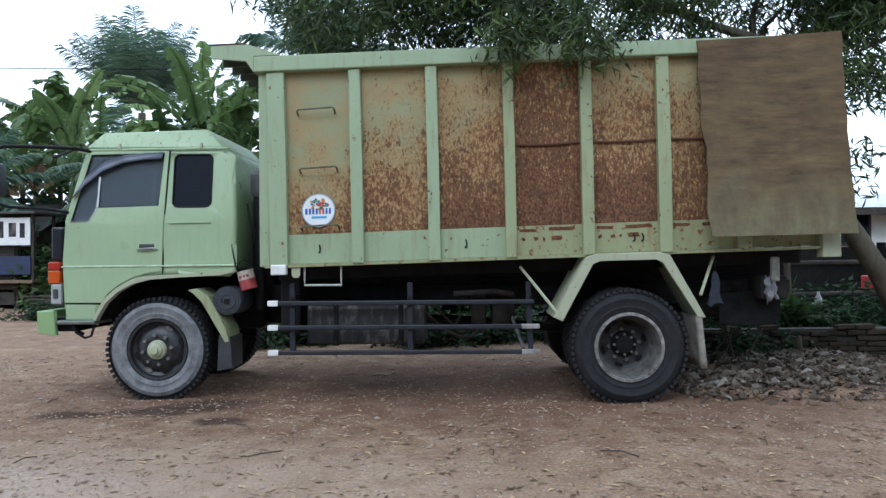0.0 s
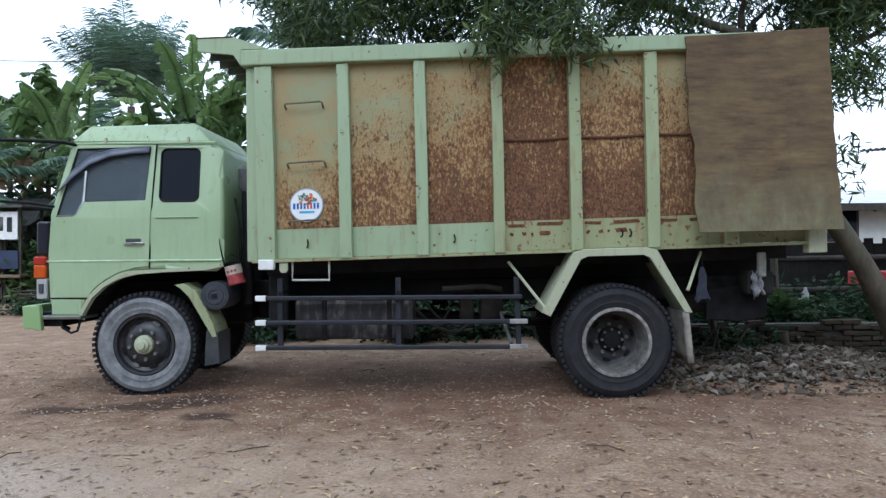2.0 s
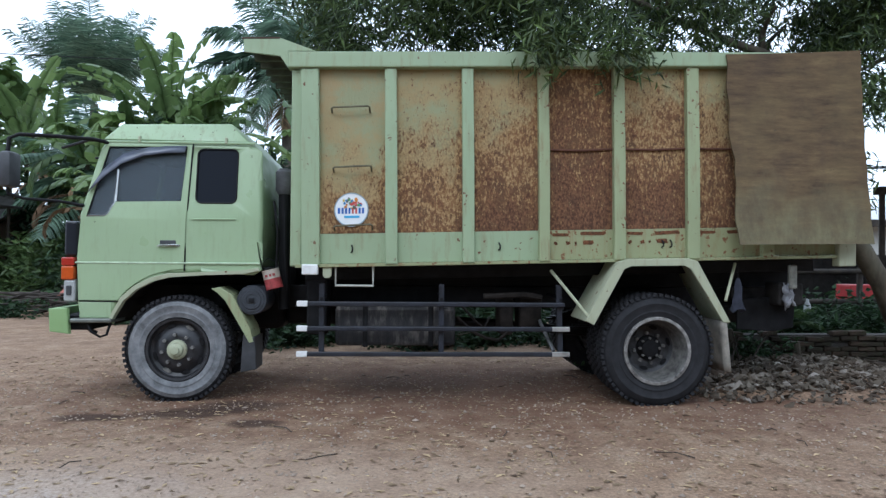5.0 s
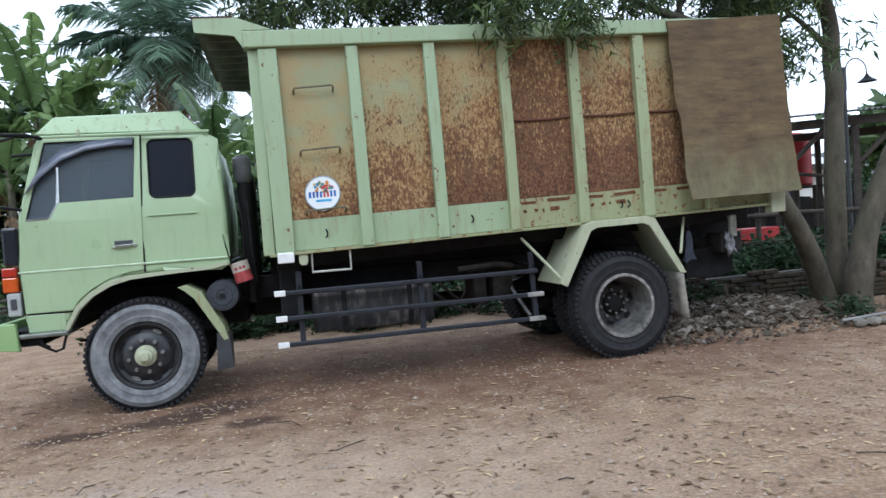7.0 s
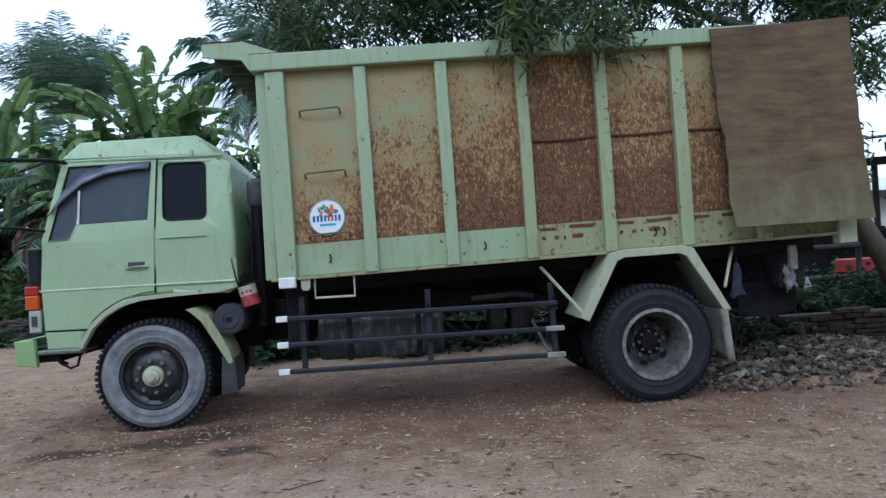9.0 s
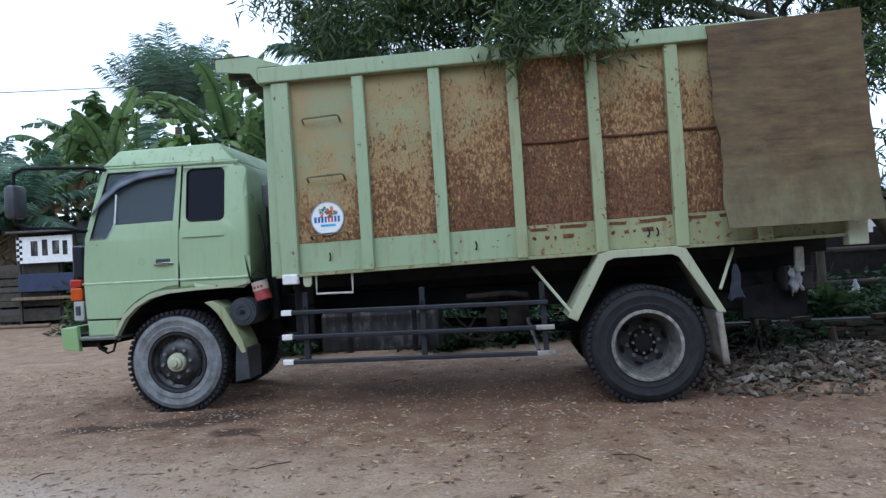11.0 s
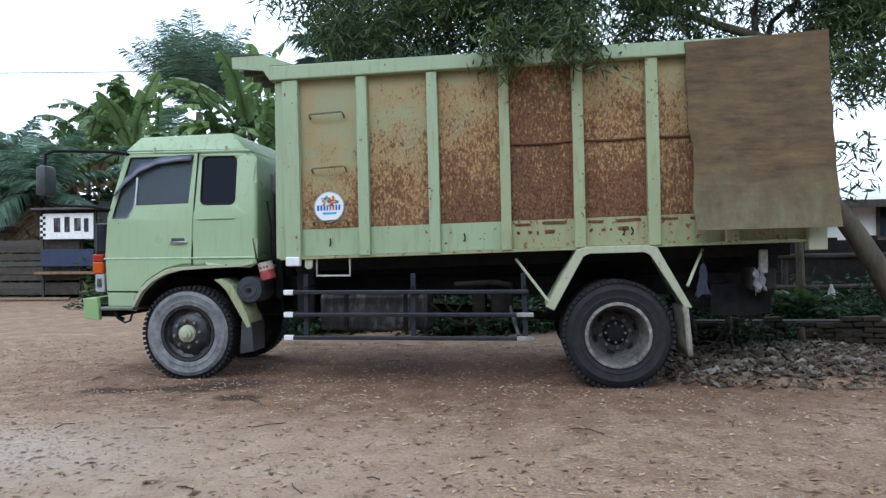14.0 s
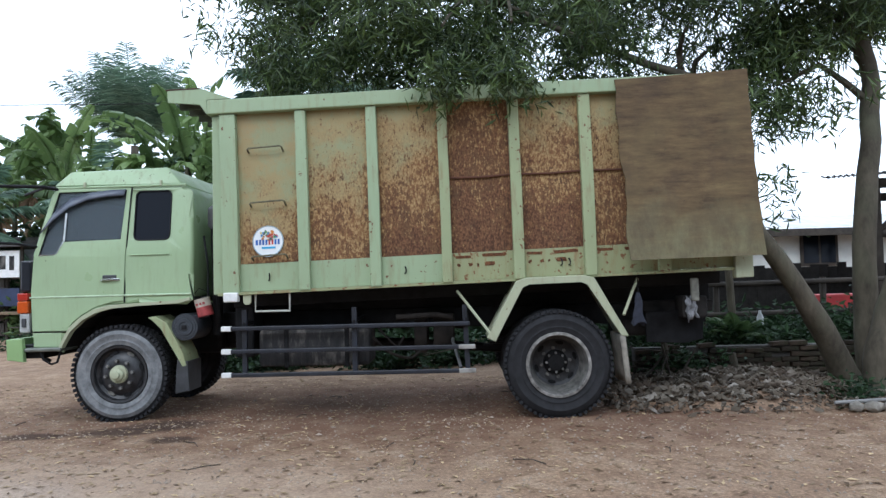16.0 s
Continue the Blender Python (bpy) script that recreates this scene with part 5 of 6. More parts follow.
def shade_tree():
    """Three-stemmed broad tree whose boughs hang over the truck."""
    tree = empty("shade_tree", "three-stemmed shade tree with narrow drooping dark green leaves", "tree", at=pose(4.95, 7.1, 0))
    off = Vector((4.95, 7.1, 0))

    def p(*xyz):
        return Vector(xyz) - off

    bm = B()
    limb(bm, [p(5.20, 7.50, -0.1), p(5.01, 7.39, 0.22), p(4.72, 7.24, 0.70), p(4.42, 7.13, 1.15), p(3.98, 7.12, 1.8), p(3.84, 7.2, 2.7), p(3.72, 7.4, 3.5), p(2.4, 8.1, 4.3), p(0.8, 8.3, 5.2)], 0.165, 0.022)
    part("trunk", bm, BARK, tree, "leaning grey-brown stem", True)
    bm = B()
    limb(bm, [p(5.36, 7.50, -0.1), p(5.37, 7.52, 0.5), p(5.36, 7.50, 1.2), p(5.42, 7.54, 2.1), p(5.62, 7.68, 2.9), p(5.74, 7.82, 3.6), p(5.6, 7.9, 4.6), p(5.5, 7.9, 6.0)], 0.145, 0.085)
    part("trunk", bm, BARK, tree, "upright grey-brown stem with old ring scars", True)
    bm = B()
    limb(bm, [p(5.16, 7.08, -0.1), p(5.20, 7.06, 0.38), p(5.32, 7.05, 0.9), p(5.62, 7.05, 1.6), p(6.1, 7.05, 2.3), p(7.0, 7.1, 3.6), p(7.6, 7.2, 5.4)], 0.175, 0.08)
    part("trunk", bm, BARK, tree, "outward leaning grey-brown stem", True)
    bm = B()
    bmesh.ops.create_icosphere(bm, subdivisions=3, radius=0.42, matrix=Matrix.Translation(p(5.2, 7.34, -0.12)) @ Matrix.Diagonal((1, 1.0, 0.75, 1)))
    for v in bm.verts:
        v.co += Vector((noise.noise(v.co * 4), noise.noise(v.co * 4 + Vector((3, 1, 2))), 0)) * 0.07
    part("root_flare", bm, BARK, tree, smooth=True)
    rng = np.random.default_rng(4)
    # boughs
    starts = [((3.5, 8.1, 3.1), 0.10), ((2.4, 8.3, 4.2), 0.09), ((5.65, 7.78, 3.4), 0.09), ((5.62, 7.85, 4.2), 0.09), ((5.5, 7.9, 5.6), 0.07), ((6.9, 7.2, 3.5), 0.08), ((1.4, 8.3, 4.9), 0.07)]
    tips = []
    bm = B()
    ends = [(-0.8, 7.8, 4.3), (-1.5, 7.7, 4.3), (-1.3, 8.6, 5.0), (-0.5, 8.6, 5.0), (0.2, 7.0, 4.3), (0.6, 6.45, 3.95), (1.3, 6.4, 3.95), (1.2, 9.5, 4.9), (2.3, 7.0, 4.0), (2.6, 9.6, 4.6), (3.4, 7.4, 4.2), (4.2, 8.6, 4.4), (4.6, 7.8, 3.6), (5.3, 8.6, 4.6), (6.3, 7.8, 4.6), (7.2, 8.0, 4.8), (0.0, 9.6, 6.2), (2.0, 8.2, 6.4), (3.8, 8.0, 6.2), (5.6, 7.8, 6.4), (7.2, 7.2, 6.2), (-0.4, 7.4, 5.6), (1.0, 7.4, 5.4), (2.8, 7.2, 5.2), (4.4, 6.6, 5.0), (6.0, 6.4, 5.2), (4.3, 7.1, 5.9), (3.2, 10.2, 5.2), (1.8, 10.4, 5.6), (4.0, 9.6, 5.6), (2.6, 9.0, 5.4), (0.4, 9.2, 5.2), (1.2, 8.4, 4.6), (3.3, 8.8, 4.7)]
    for e in ends:
        s, r = min(starts, key=lambda q: (Vector(q[0]) - Vector(e)).length)
        mid = (Vector(s) + Vector(e)) / 2 + Vector((0, 0, 0.35))
        limb(bm, [p(*s), mid - off, p(*e)], r * 0.55, 0.015, 6)
        tips.append(e)
    part("bough", bm, BARK, tree, smooth=True)
    centres = []

    def leafy(q):
        """Where the crown is open: clear of the truck, the path and the sky gap beside the stems."""
        low = 3.72 + max(0.0, -1.6 - q[0]) * 1.2 if q[0] < 3.9 else 2.95
        if q[0] > 5.15:
            low = 3.9 + 0.5 * (q[0] - 5.15)
        return q[1] > 6.1 and q[2] > low

    for e in tips:
        e = np.array(e)
        for _ in range(58):
            q = e + rng.normal(0, 1, 3) * np.array((0.80, 0.75, 0.48))
            if leafy(q) and noise.noise(Vector(q) * 1.15) > 0.03:
                centres.append(q - np.array(off))
    # dense top of the crown, out of view, added to shade what lies below
    for _ in range(150):
        q = np.array((rng.uniform(-0.4, 8.0), rng.uniform(6.2, 11.0), rng.uniform(5.6, 7.6)))
        centres.append(q - np.array(off))
    # clumped lower crown over the load box and round the stems
    for _ in range(2400):
        q = np.array((rng.uniform(-2.0, 7.4), rng.uniform(6.9, 9.4), rng.uniform(3.7, 5.7)))
        if leafy(q) and noise.noise(Vector((q[0], q[1] * 0.6, q[2])) * 1.0 + Vector((9, 2, 4))) > (0.03 if q[0] < 0.4 else 0.07):
            centres.append(q - np.array(off))
    # leaves beside the upright stem
    for _ in range(70):
        q = np.array((rng.uniform(3.95, 5.0), rng.uniform(6.9, 8.3), rng.uniform(3.0, 4.4)))
        if noise.noise(Vector(q) * 1.6 + Vector((1, 7, 3))) > -0.12:
            centres.append(q - np.array(off))
    # sprays that hang over the rail of the truck
    for cx in (0.52, 0.64, 1.24, 1.42):
        for k in range(6):
            centres.append(np.array((cx + rng.normal(0, 0.06), 6.24 + rng.normal(0, 0.05), 3.52 - 0.06 * k)) - np.array(off))
    for _ in range(4):
        centres.append(np.array((rng.uniform(4.1, 4.7), rng.uniform(7.2, 8.2), rng.uniform(2.1, 2.7))) - np.array(off))
    v, f = leaf_mass(centres, 34, 0.115, 0.17, 0.0140, rng, 0.85)
    raw("crown", v, f, LEAF, tree, "narrow drooping dark green leaves")
    return tree


shade_tree()


def frond(verts, faces, origin, az, elev, length, rng, leaflets=34, leaf_len=0.55, droop=1.0, width=0.018):
    """One feathered palm frond: an arching midrib with leaflets either side."""
    d = np.array((math.cos(az), math.sin(az), 0))
    pts = []
    for k in range(13):
        s = k / 12
        r = length * s
        e = elev - droop * s * 1.2
        pts.append((s, e))
    pos = np.array(origin, float)
    path = [pos.copy()]
    for (s, e) in pts[1:]:
        pos = pos + (d * math.cos(e) + np.array((0, 0, math.sin(e)))) * length / 12
        path.append(pos.copy())
    side0 = np.array((-d[1], d[0], 0))
    for a, b in zip(path, path[1:]):
        i = len(verts)
        w = 0.02
        verts += [tuple(a - side0 * w), tuple(a + side0 * w), tuple(b + side0 * w * 0.8), tuple(b - side0 * w * 0.8)]
        faces.append((i, i + 1, i + 2, i + 3))
    for k in range(leaflets):
        s = 0.12 + 0.88 * k / leaflets
        j = min(11, int(s * 12))
        a = path[j] + (path[j + 1] - path[j]) * (s * 12 - j)
        t = path[j + 1] - path[j]
        t /= np.linalg.norm(t)
        L = leaf_len * (0.5 + 1.0 * math.sin(math.pi * min(1, s * 0.9 + 0.1))) * rng.uniform(0.85, 1.1)
        for sg in (1, -1):
            dirn = side0 * sg * 0.85 + t * 0.55 + np.array((0, 0, rng.uniform(-0.45, 0.05)))
            dirn /= np.linalg.norm(dirn)
            tip = a + dirn * L + np.array((0, 0, -0.22 * L))
            mid = a + dirn * L * 0.5
            i = len(verts)
            w = t * width * 1.6
            verts += [tuple(a - w * 0.6), tuple(a + w * 0.6), tuple(mid + w), tuple(tip), tuple(mid - w)]
            faces.append((i, i + 1, i + 2, i + 3, i + 4))


def palm(name, label, x, y, z, seed, fronds=22, length=3.0, lean=0.3, dead=3, trunk_r=0.17, leaf_len=0.6, spread=1.0, arch=1.0):
    t = empty(name, label, "palm", at=pose(x, y, 0))
    rng = np.random.default_rng(seed)
    bm = B()
    n_ = 16
    pts, rad = [], []
    for k in range(n_ + 1):
        s = k / n_
        pts.append((lean * (s * s - 1), 0.1 * math.sin(s * 3), z * s - 0.1))
        rad.append(trunk_r * (1.25 - 0.45 * s) * (1 + 0.05 * (k % 2)))
    tube(bm, pts, rad, 12)
    part("trunk", bm, PALMBARK, t, smooth=True)
    v, f = [], []
    for i in range(fronds):
        az = i * 2.399 + rng.uniform(-0.2, 0.2)
        el = 1.45 - 1.75 * spread * i / fronds + rng.uniform(-0.1, 0.1)
        frond(v, f, (0, 0, z - 0.1), az, el, length * rng.uniform(0.85, 1.1), rng, 56, leaf_len, rng.uniform(0.55, 0.95) * arch, 0.018)
    raw("crown", v, f, PALMLEAF, t, "arching feathered fronds")
    if dead:
        v, f = [], []
        for i in range(dead):
            frond(v, f, (0, 0, z - 0.25), rng.uniform(0, 6.28), -0.75, length * 0.8, rng, 30, leaf_len * 0.8, 0.7, 0.02)
        raw("dead_fronds", v, f, DEADLEAF, t, "hanging dry brown fronds")
    return t


palm("coconut_palm", "coconut palm with a slim trunk and dense drooping fronds", -4.7, 27.0, 8.9, 2, 34, 3.7, 0.3, 6, 0.24, 0.9, 1.2)
palm("coconut_palm", "coconut palm with feathery blue-green fronds behind bananas", -15.0, 34.0, 8.6, 3, 46, 4.6, 0.2, 0, 0.22, 0.9, 0.38, 0.48)
palm("coconut_palm", "young palm with fronds reaching the ground behind the fence", -14.3, 20.6, 3.4, 6, 18, 2.6, 0.2, 3)
palm("coconut_palm", "young palm with drooping fronds beside the banana clump", -9.6, 21.5, 3.6, 9, 16, 3.0, 0.2, 2)
palm("coconut_palm", "palm with feathery fronds far behind the yard", -18.5, 25.0, 4.4, 12, 16, 2.8, 0.2, 1)


def banana_leaf(verts, faces, h0, az, el, L, W, bend, rng, torn=0.8):
    """One leaf blade: a midrib with blade strips either side, torn apart by the wind."""
    d = np.array((math.cos(az), math.sin(az), 0))
    side = np.array((-d[1], d[0], 0))
    pos = np.array((0, 0, h0), float)
    steps = 30
    rib, ups = [pos.copy()], []
    for k in range(1, steps + 1):
        s = k / steps
        e = el - bend * s ** 1.7
        t = d * math.cos(e) + np.array((0, 0, math.sin(e)))
        ups.append(-d * math.sin(e) + np.array((0, 0, math.cos(e))))
        pos = pos + t * L / steps
        rib.append(pos.copy())
    ups.append(ups[-1])
    for k in range(steps):
        i = len(verts)
        w = 0.022 * (1 - 0.7 * k / steps)
        verts += [tuple(rib[k] - side * w), tuple(rib[k] + ups[k] * w * 0.6), tuple(rib[k] + side * w), tuple(rib[k + 1] + side * w), tuple(rib[k + 1] + ups[k] * w * 0.6), tuple(rib[k + 1] - side * w)]
        faces += [(i, i + 1, i + 4, i + 5), (i + 1, i + 2, i + 3, i + 4)]
    fold = rng.uniform(0.0, 0.5)
    for sg in (1, -1):
        k = 5
        while k < steps:
            run = min(int(rng.integers(1, 5)), steps - k)
            sag = fold + (rng.uniform(-0.1, 1.0) if rng.uniform() < torn else 0.0)
            cut = rng.uniform(0.12, 0.45) if rng.uniform() < torn else 0.02
            drop = rng.uniform(0.7, 1.05)
            rows = []
            for q in range(k, k + run + 1):
                s = q / steps
                w = W * drop * min(1.0, (s - 0.12) * 6) * math.sqrt(max(0.02, 1 - (max(0, s - 0.5) / 0.52) ** 2))
                fwd = (rib[min(q + 1, steps)] - rib[q - 1])
                fwd = fwd / (np.linalg.norm(fwd) + 1e-6)
                shrink = cut * (0.5 - (q - k) / run) * L / steps * 1.6
                c0, c1 = math.cos(sag * 0.6), math.sin(sag * 0.6)
                m_ = rib[q] + side * sg * w * 0.5 * c0 + ups[q] * w * (0.14 - 0.3 * c1) + fwd * (w * 0.16 + shrink * 0.4)
                z_ = side * sg * w * 0.5 * math.cos(sag * 1.3) - np.array((0, 0, 1)) * w * 0.55 * math.sin(sag * 1.3)
                rows.append((rib[q], m_, m_ + z_ + fwd * (w * 0.18 + shrink)))
            for u, v in zip(rows, rows[1:]):
                i = len(verts)
                verts += [tuple(p_) for p_ in u + v]
                faces += [(i, i + 1, i + 4, i + 3), (i + 1, i + 2, i + 5, i + 4)]
            k += run


def banana(x, y, h, seed, leaves=10):
    t = empty("banana_plant", "banana plant with broad ragged wind-torn green leaves", "banana plant", "banana clump", at=pose(x, y, 0))
    rng = np.random.default_rng(seed)
    bm = B()
    tube(bm, [(0, 0, -0.1), (0.03, 0, h * 0.35), (0.0, 0.03, h * 0.68)], [0.12, 0.10, 0.05], 12)
    part("stem", bm, BANANASTEM, t, "pale brown-green banana stem", True)
    for i in range(leaves + 3):
        az = i * 2.4 + rng.uniform(-0.5, 0.5)
        dry = i >= leaves
        el = 1.50 - 0.95 * i / leaves + rng.uniform(-0.2, 0.12) if not dry else rng.uniform(0.0, 0.5)
        L, W = rng.uniform(1.2, 2.2) * h / 5, rng.uniform(0.24, 0.40) * h / 5.2
        if dry:
            L, W = L * 0.8, W * 0.6
        v, f = [], []
        banana_leaf(v, f, h * 0.66 - 0.10 * min(i, leaves), az, el, L, W, rng.uniform(0.5, 1.7) + 1.3 * (i / leaves) if not dry else 2.2, rng, rng.uniform(0.45, 1.0))
        me = bpy.data.meshes.new("leaf")
        me.from_pydata(v, [], f)
        bmx = B()
        bmx.from_mesh(me)
        bmesh.ops.remove_doubles(bmx, verts=bmx.verts, dist=0.0005)
        for fc in bmx.faces:
            fc.smooth = True
        bmx.to_mesh(me)
        bmx.free()
        me.materials.append(DEADLEAF if dry else BANANA)
        lf = new("leaf", me)
        lf.parent = t
        if dry:
            tagged(lf, "withered brown hanging leaf")
    return t


CLUMP = ((-15.5, 26.0, 8.1), (-14.6, 26.0, 9.0), (-13.9, 26.2, 8.9), (-14.8, 24.0, 7.1), (-12.1, 24.0, 7.2), (-13.2, 24.4, 7.6), (-16.6, 26.0, 7.6), (-11.0, 23.0, 6.0), (-9.5, 20.4, 6.1), (-8.8, 20.0, 6.5), (-7.9, 20.0, 6.8), (-7.4, 21.0, 8.0), (-7.2, 20.2, 7.5), (-6.6, 20.0, 6.5), (-6.1, 20.2, 6.9), (-5.7, 19.6, 5.9), (-7.0, 17.2, 5.0), (-8.2, 18.0, 5.2), (-4.5, 20.0, 5.4), (-3.2, 20.0, 5.5), (-2.1, 18.2, 4.9), (-2.5, 17.4, 4.2), (-1.0, 17.8, 4.2), (-2.6, 15.6, 4.9), (-1.7, 15.9, 4.7), (-17.8, 25.0, 6.2))
for k, (x, y, h) in enumerate(CLUMP):
    banana(x, y, h, 30 + k)


def shrub(name, label, x, y, z, sx, sy, sz, seed, mat=None, n_=160, length=0.12, width=0.02, per=14):
    t = empty(name, label, "shrub", at=pose(x, y, z))
    rng = np.random.default_rng(seed)
    centres = [(rng.normal(0, 0.45) * sx, rng.normal(0, 0.45) * sy, min(abs(rng.normal(0, 0.5)), 0.95) * sz) for _ in range(n_)]
    v, f = leaf_mass(centres, per, 0.06 + 0.05 * sz, length, width, rng, 0.05)
    raw("foliage", v, f, mat or SHRUB, t)
    bm = B()
    for k in range(7):
        c = centres[k * 3]
        tube(bm, [(0.05 * k - 0.15, 0, -0.05), (c[0] * 0.5, c[1] * 0.5, c[2] * 0.6), c], [0.02, 0.012, 0.006], 5)
    part("stems", bm, BARK, t)
    return t


for k in range(9):
    shrub("undergrowth", "dense green undergrowth at the edge of the yard", -19.5 + 2.3 * k, 22.6 - 0.8 * k, 0, 1.6, 0.7, 1.7, 200 + k, SHRUB if k % 2 else BANANA, 260, 0.30, 0.05, 14)

# weeds added close behind the truck to block light from beneath
for k in range(8):
    shrub("rank_growth", "added dark weeds that block light close behind the truck", -3.2 + 0.95 * k, 10.7 + 0.4 * (k % 3), 0, 0.9, 0.45, 0.4, 400 + k, SHRUB, 110, 0.14, 0.03, 12)

# unseen hedge behind the camera, added to darken reflections and front light
for k in range(7):
    shrub("tall_hedge", "unseen tall hedge added behind the camera", -15 + 5 * k, -9.5 - (k % 2), 0, 3.6, 1.6, 6.5, 300 + k, SHRUB, 900, 0.42, 0.09, 14)

# dark thicket behind the yard
for k, (x, y, s, h) in enumerate(((-14, 24, 3.5, 3.0), (-10, 24, 3.0, 4.2), (-6, 22, 3, 4.6), (-2.5, 20, 2.5, 3.6), (1.0, 17, 2.5, 2.2), (-18, 24, 3, 3.4), (-1.0, 15.5, 2.0, 2.2), (15.5, 24, 2.5, 2.0), (19, 22, 3, 2.4))):
    shrub("thicket", "dense dark green thicket behind the yard", x, y, 0, s, s * 0.5, h, 60 + k, SHRUB, 420, 0.45, 0.10, 14)

# ---- rubble, low wall and planting behind the tail ----
def rubble():
    rng = random.Random(8)
    heap = empty("rubble_heap", "low heap of broken grey limestone rubble on the earth", "rubble", at=pose(3.7, 7.4, 0))
    shapes = []
    for k in range(10):
        bm = B()
        for q in range(10):
            bm.verts.new((rng.uniform(-0.75, 0.75), rng.uniform(-0.5, 0.5), rng.uniform(-0.28, 0.28)))
        hull = bmesh.ops.convex_hull(bm, input=bm.verts)
        bmesh.ops.delete(bm, geom=list({g for g in hull["geom_interior"] if isinstance(g, bmesh.types.BMVert)}), context="VERTS")
        me = bpy.data.meshes.new("stone")
        bm.to_mesh(me)
        bm.free()
        me.materials.append(STONE)
        shapes.append(me)

    def height(x, y):
        hx = max(0.0, 1 - ((x - 3.9) / 1.9) ** 2)
        hy = max(0.0, 1 - ((y - 7.9) / 1.5) ** 2)
        return 0.22 * hx * hy

    verts, faces = [], []
    count = 0
    for i in range(3900):
        x, y = 2.2 + 3.1 * rng.random(), 6.2 + 1.9 * rng.random() ** 1.1
        edge = max(abs(x - 3.7) / 1.5, (7.6 - y) / 1.25)
        if rng.random() < max(0, edge - 0.55) * 2.0:
            continue
        s = rng.choice((0.028, 0.035, 0.042, 0.05, 0.06, 0.07, 0.10)) * (1 if y > 6.8 else 0.75)
        z = height(x, y) + s * 0.12
        m = pose(x, y, z, rng.uniform(-35, 35), rng.uniform(-35, 35), rng.uniform(0, 360)) @ Matrix.Diagonal((s, s, s, 1))
        if count < 300 and y < 7.7:
            ob = new("stone", shapes[i % 10])
            ob.parent = heap
            ob.matrix_parent_inverse = heap.matrix_basis.inverted()
            ob.matrix_basis = m
            count += 1
        else:
            o = len(verts)
            me = shapes[i % 10]
            verts += [tuple(m @ v.co - Vector((3.7, 7.4, 0))) for v in me.vertices]
            faces += [tuple(o + q for q in p.vertices) for p in me.polygons]
    tagged(raw("loose_rubble", verts, faces, STONE, heap), kind="stuff")
    bm = B()
    g = [[bm.verts.new((x - 3.7, y - 7.4, height(x, y) - (0.03 if height(x, y) > 0.03 else 0.15))) for y in [5.8 + 0.2 * j for j in range(22)]] for x in [1.8 + 0.2 * i for i in range(22)]]
    for i in range(21):
        for j in range(21):
            bm.faces.new((g[i][j], g[i + 1][j], g[i + 1][j + 1], g[i][j + 1]))
    tagged(part("earth_mound", bm, GROUND, heap, smooth=True), kind="stuff")


rubble()


def litter():
    """Dry leaves, twigs and pebbles strewn over the yard."""
    rng = np.random.default_rng(21)
    v, f = [], []
    for _ in range(26000):
        x, y = rng.uniform(-7.5, 7.5), 2.2 + 7.5 * rng.uniform() ** 1.1
        z = ground_height(x, y) + 0.004
        a, L, W = rng.uniform(0, 6.28), 0.013 * math.exp(1.95 * rng.uniform() ** 1.4), 0.0
        W = L * rng.uniform(0.08, 0.24)
        d, s = np.array((math.cos(a), math.sin(a), 0)), np.array((-math.sin(a), math.cos(a), 0))
        p = np.array((x, y, z))
        i = len(v)
        up = np.array((0, 0, L * rng.uniform(0.02, 0.13)))
        v += [tuple(p), tuple(p + d * L * 0.5 + s * W + up), tuple(p + d * L + up * 0.4), tuple(p + d * L * 0.5 - s * W + up)]
        f += [(i, i + 1, i + 2), (i, i + 2, i + 3)]
    tagged(raw("leaf_litter", v, f, LITTER), "dry fallen leaves strewn over the earth yard", "leaf litter", kind="stuff")
    v, f = [], []
    for _ in range(12000):
        x, y = rng.uniform(-7, 7), 2.0 + 6.5 * rng.uniform() ** 1.1
        z = ground_height(x, y)
        s = rng.uniform(0.005, 0.014) * (2.0 if rng.uniform() < 0.03 else 1)
        i = len(v)
        q = [np.array(c) * s * rng.uniform(0.7, 1.3) for c in ((1, 0, 0.2), (0, 1, 0.2), (-1, 0, 0.2), (0, -1, 0.2), (0, 0, 0.9))]
        v += [tuple(np.array((x, y, z)) + c) for c in q]
        f += [(i, i + 1, i + 4), (i + 1, i + 2, i + 4), (i + 2, i + 3, i + 4), (i + 3, i, i + 4)]
    tagged(raw("pebbles", v, f, GRAVEL), "small grey pebbles strewn over the earth yard", "pebbles", kind="stuff")
    v, f = [], []
    bm = B()
    for _ in range(60):
        x, y, a, L = rng.uniform(-6, 7), rng.uniform(2.4, 8), rng.uniform(0, 6.28), rng.uniform(0.08, 0.28)
        z = ground_height(x, y) + 0.008
        tube(bm, [(x, y, z), (x + L * 0.5 * math.cos(a), y + L * 0.5 * math.sin(a), z + 0.012), (x + L * math.cos(a + 0.2), y + L * math.sin(a + 0.2), z)], 0.004, 4)
    tagged(part("twigs", bm, WOODDARK), "dry twigs scattered on the earth yard", "twigs", kind="stuff")


litter()


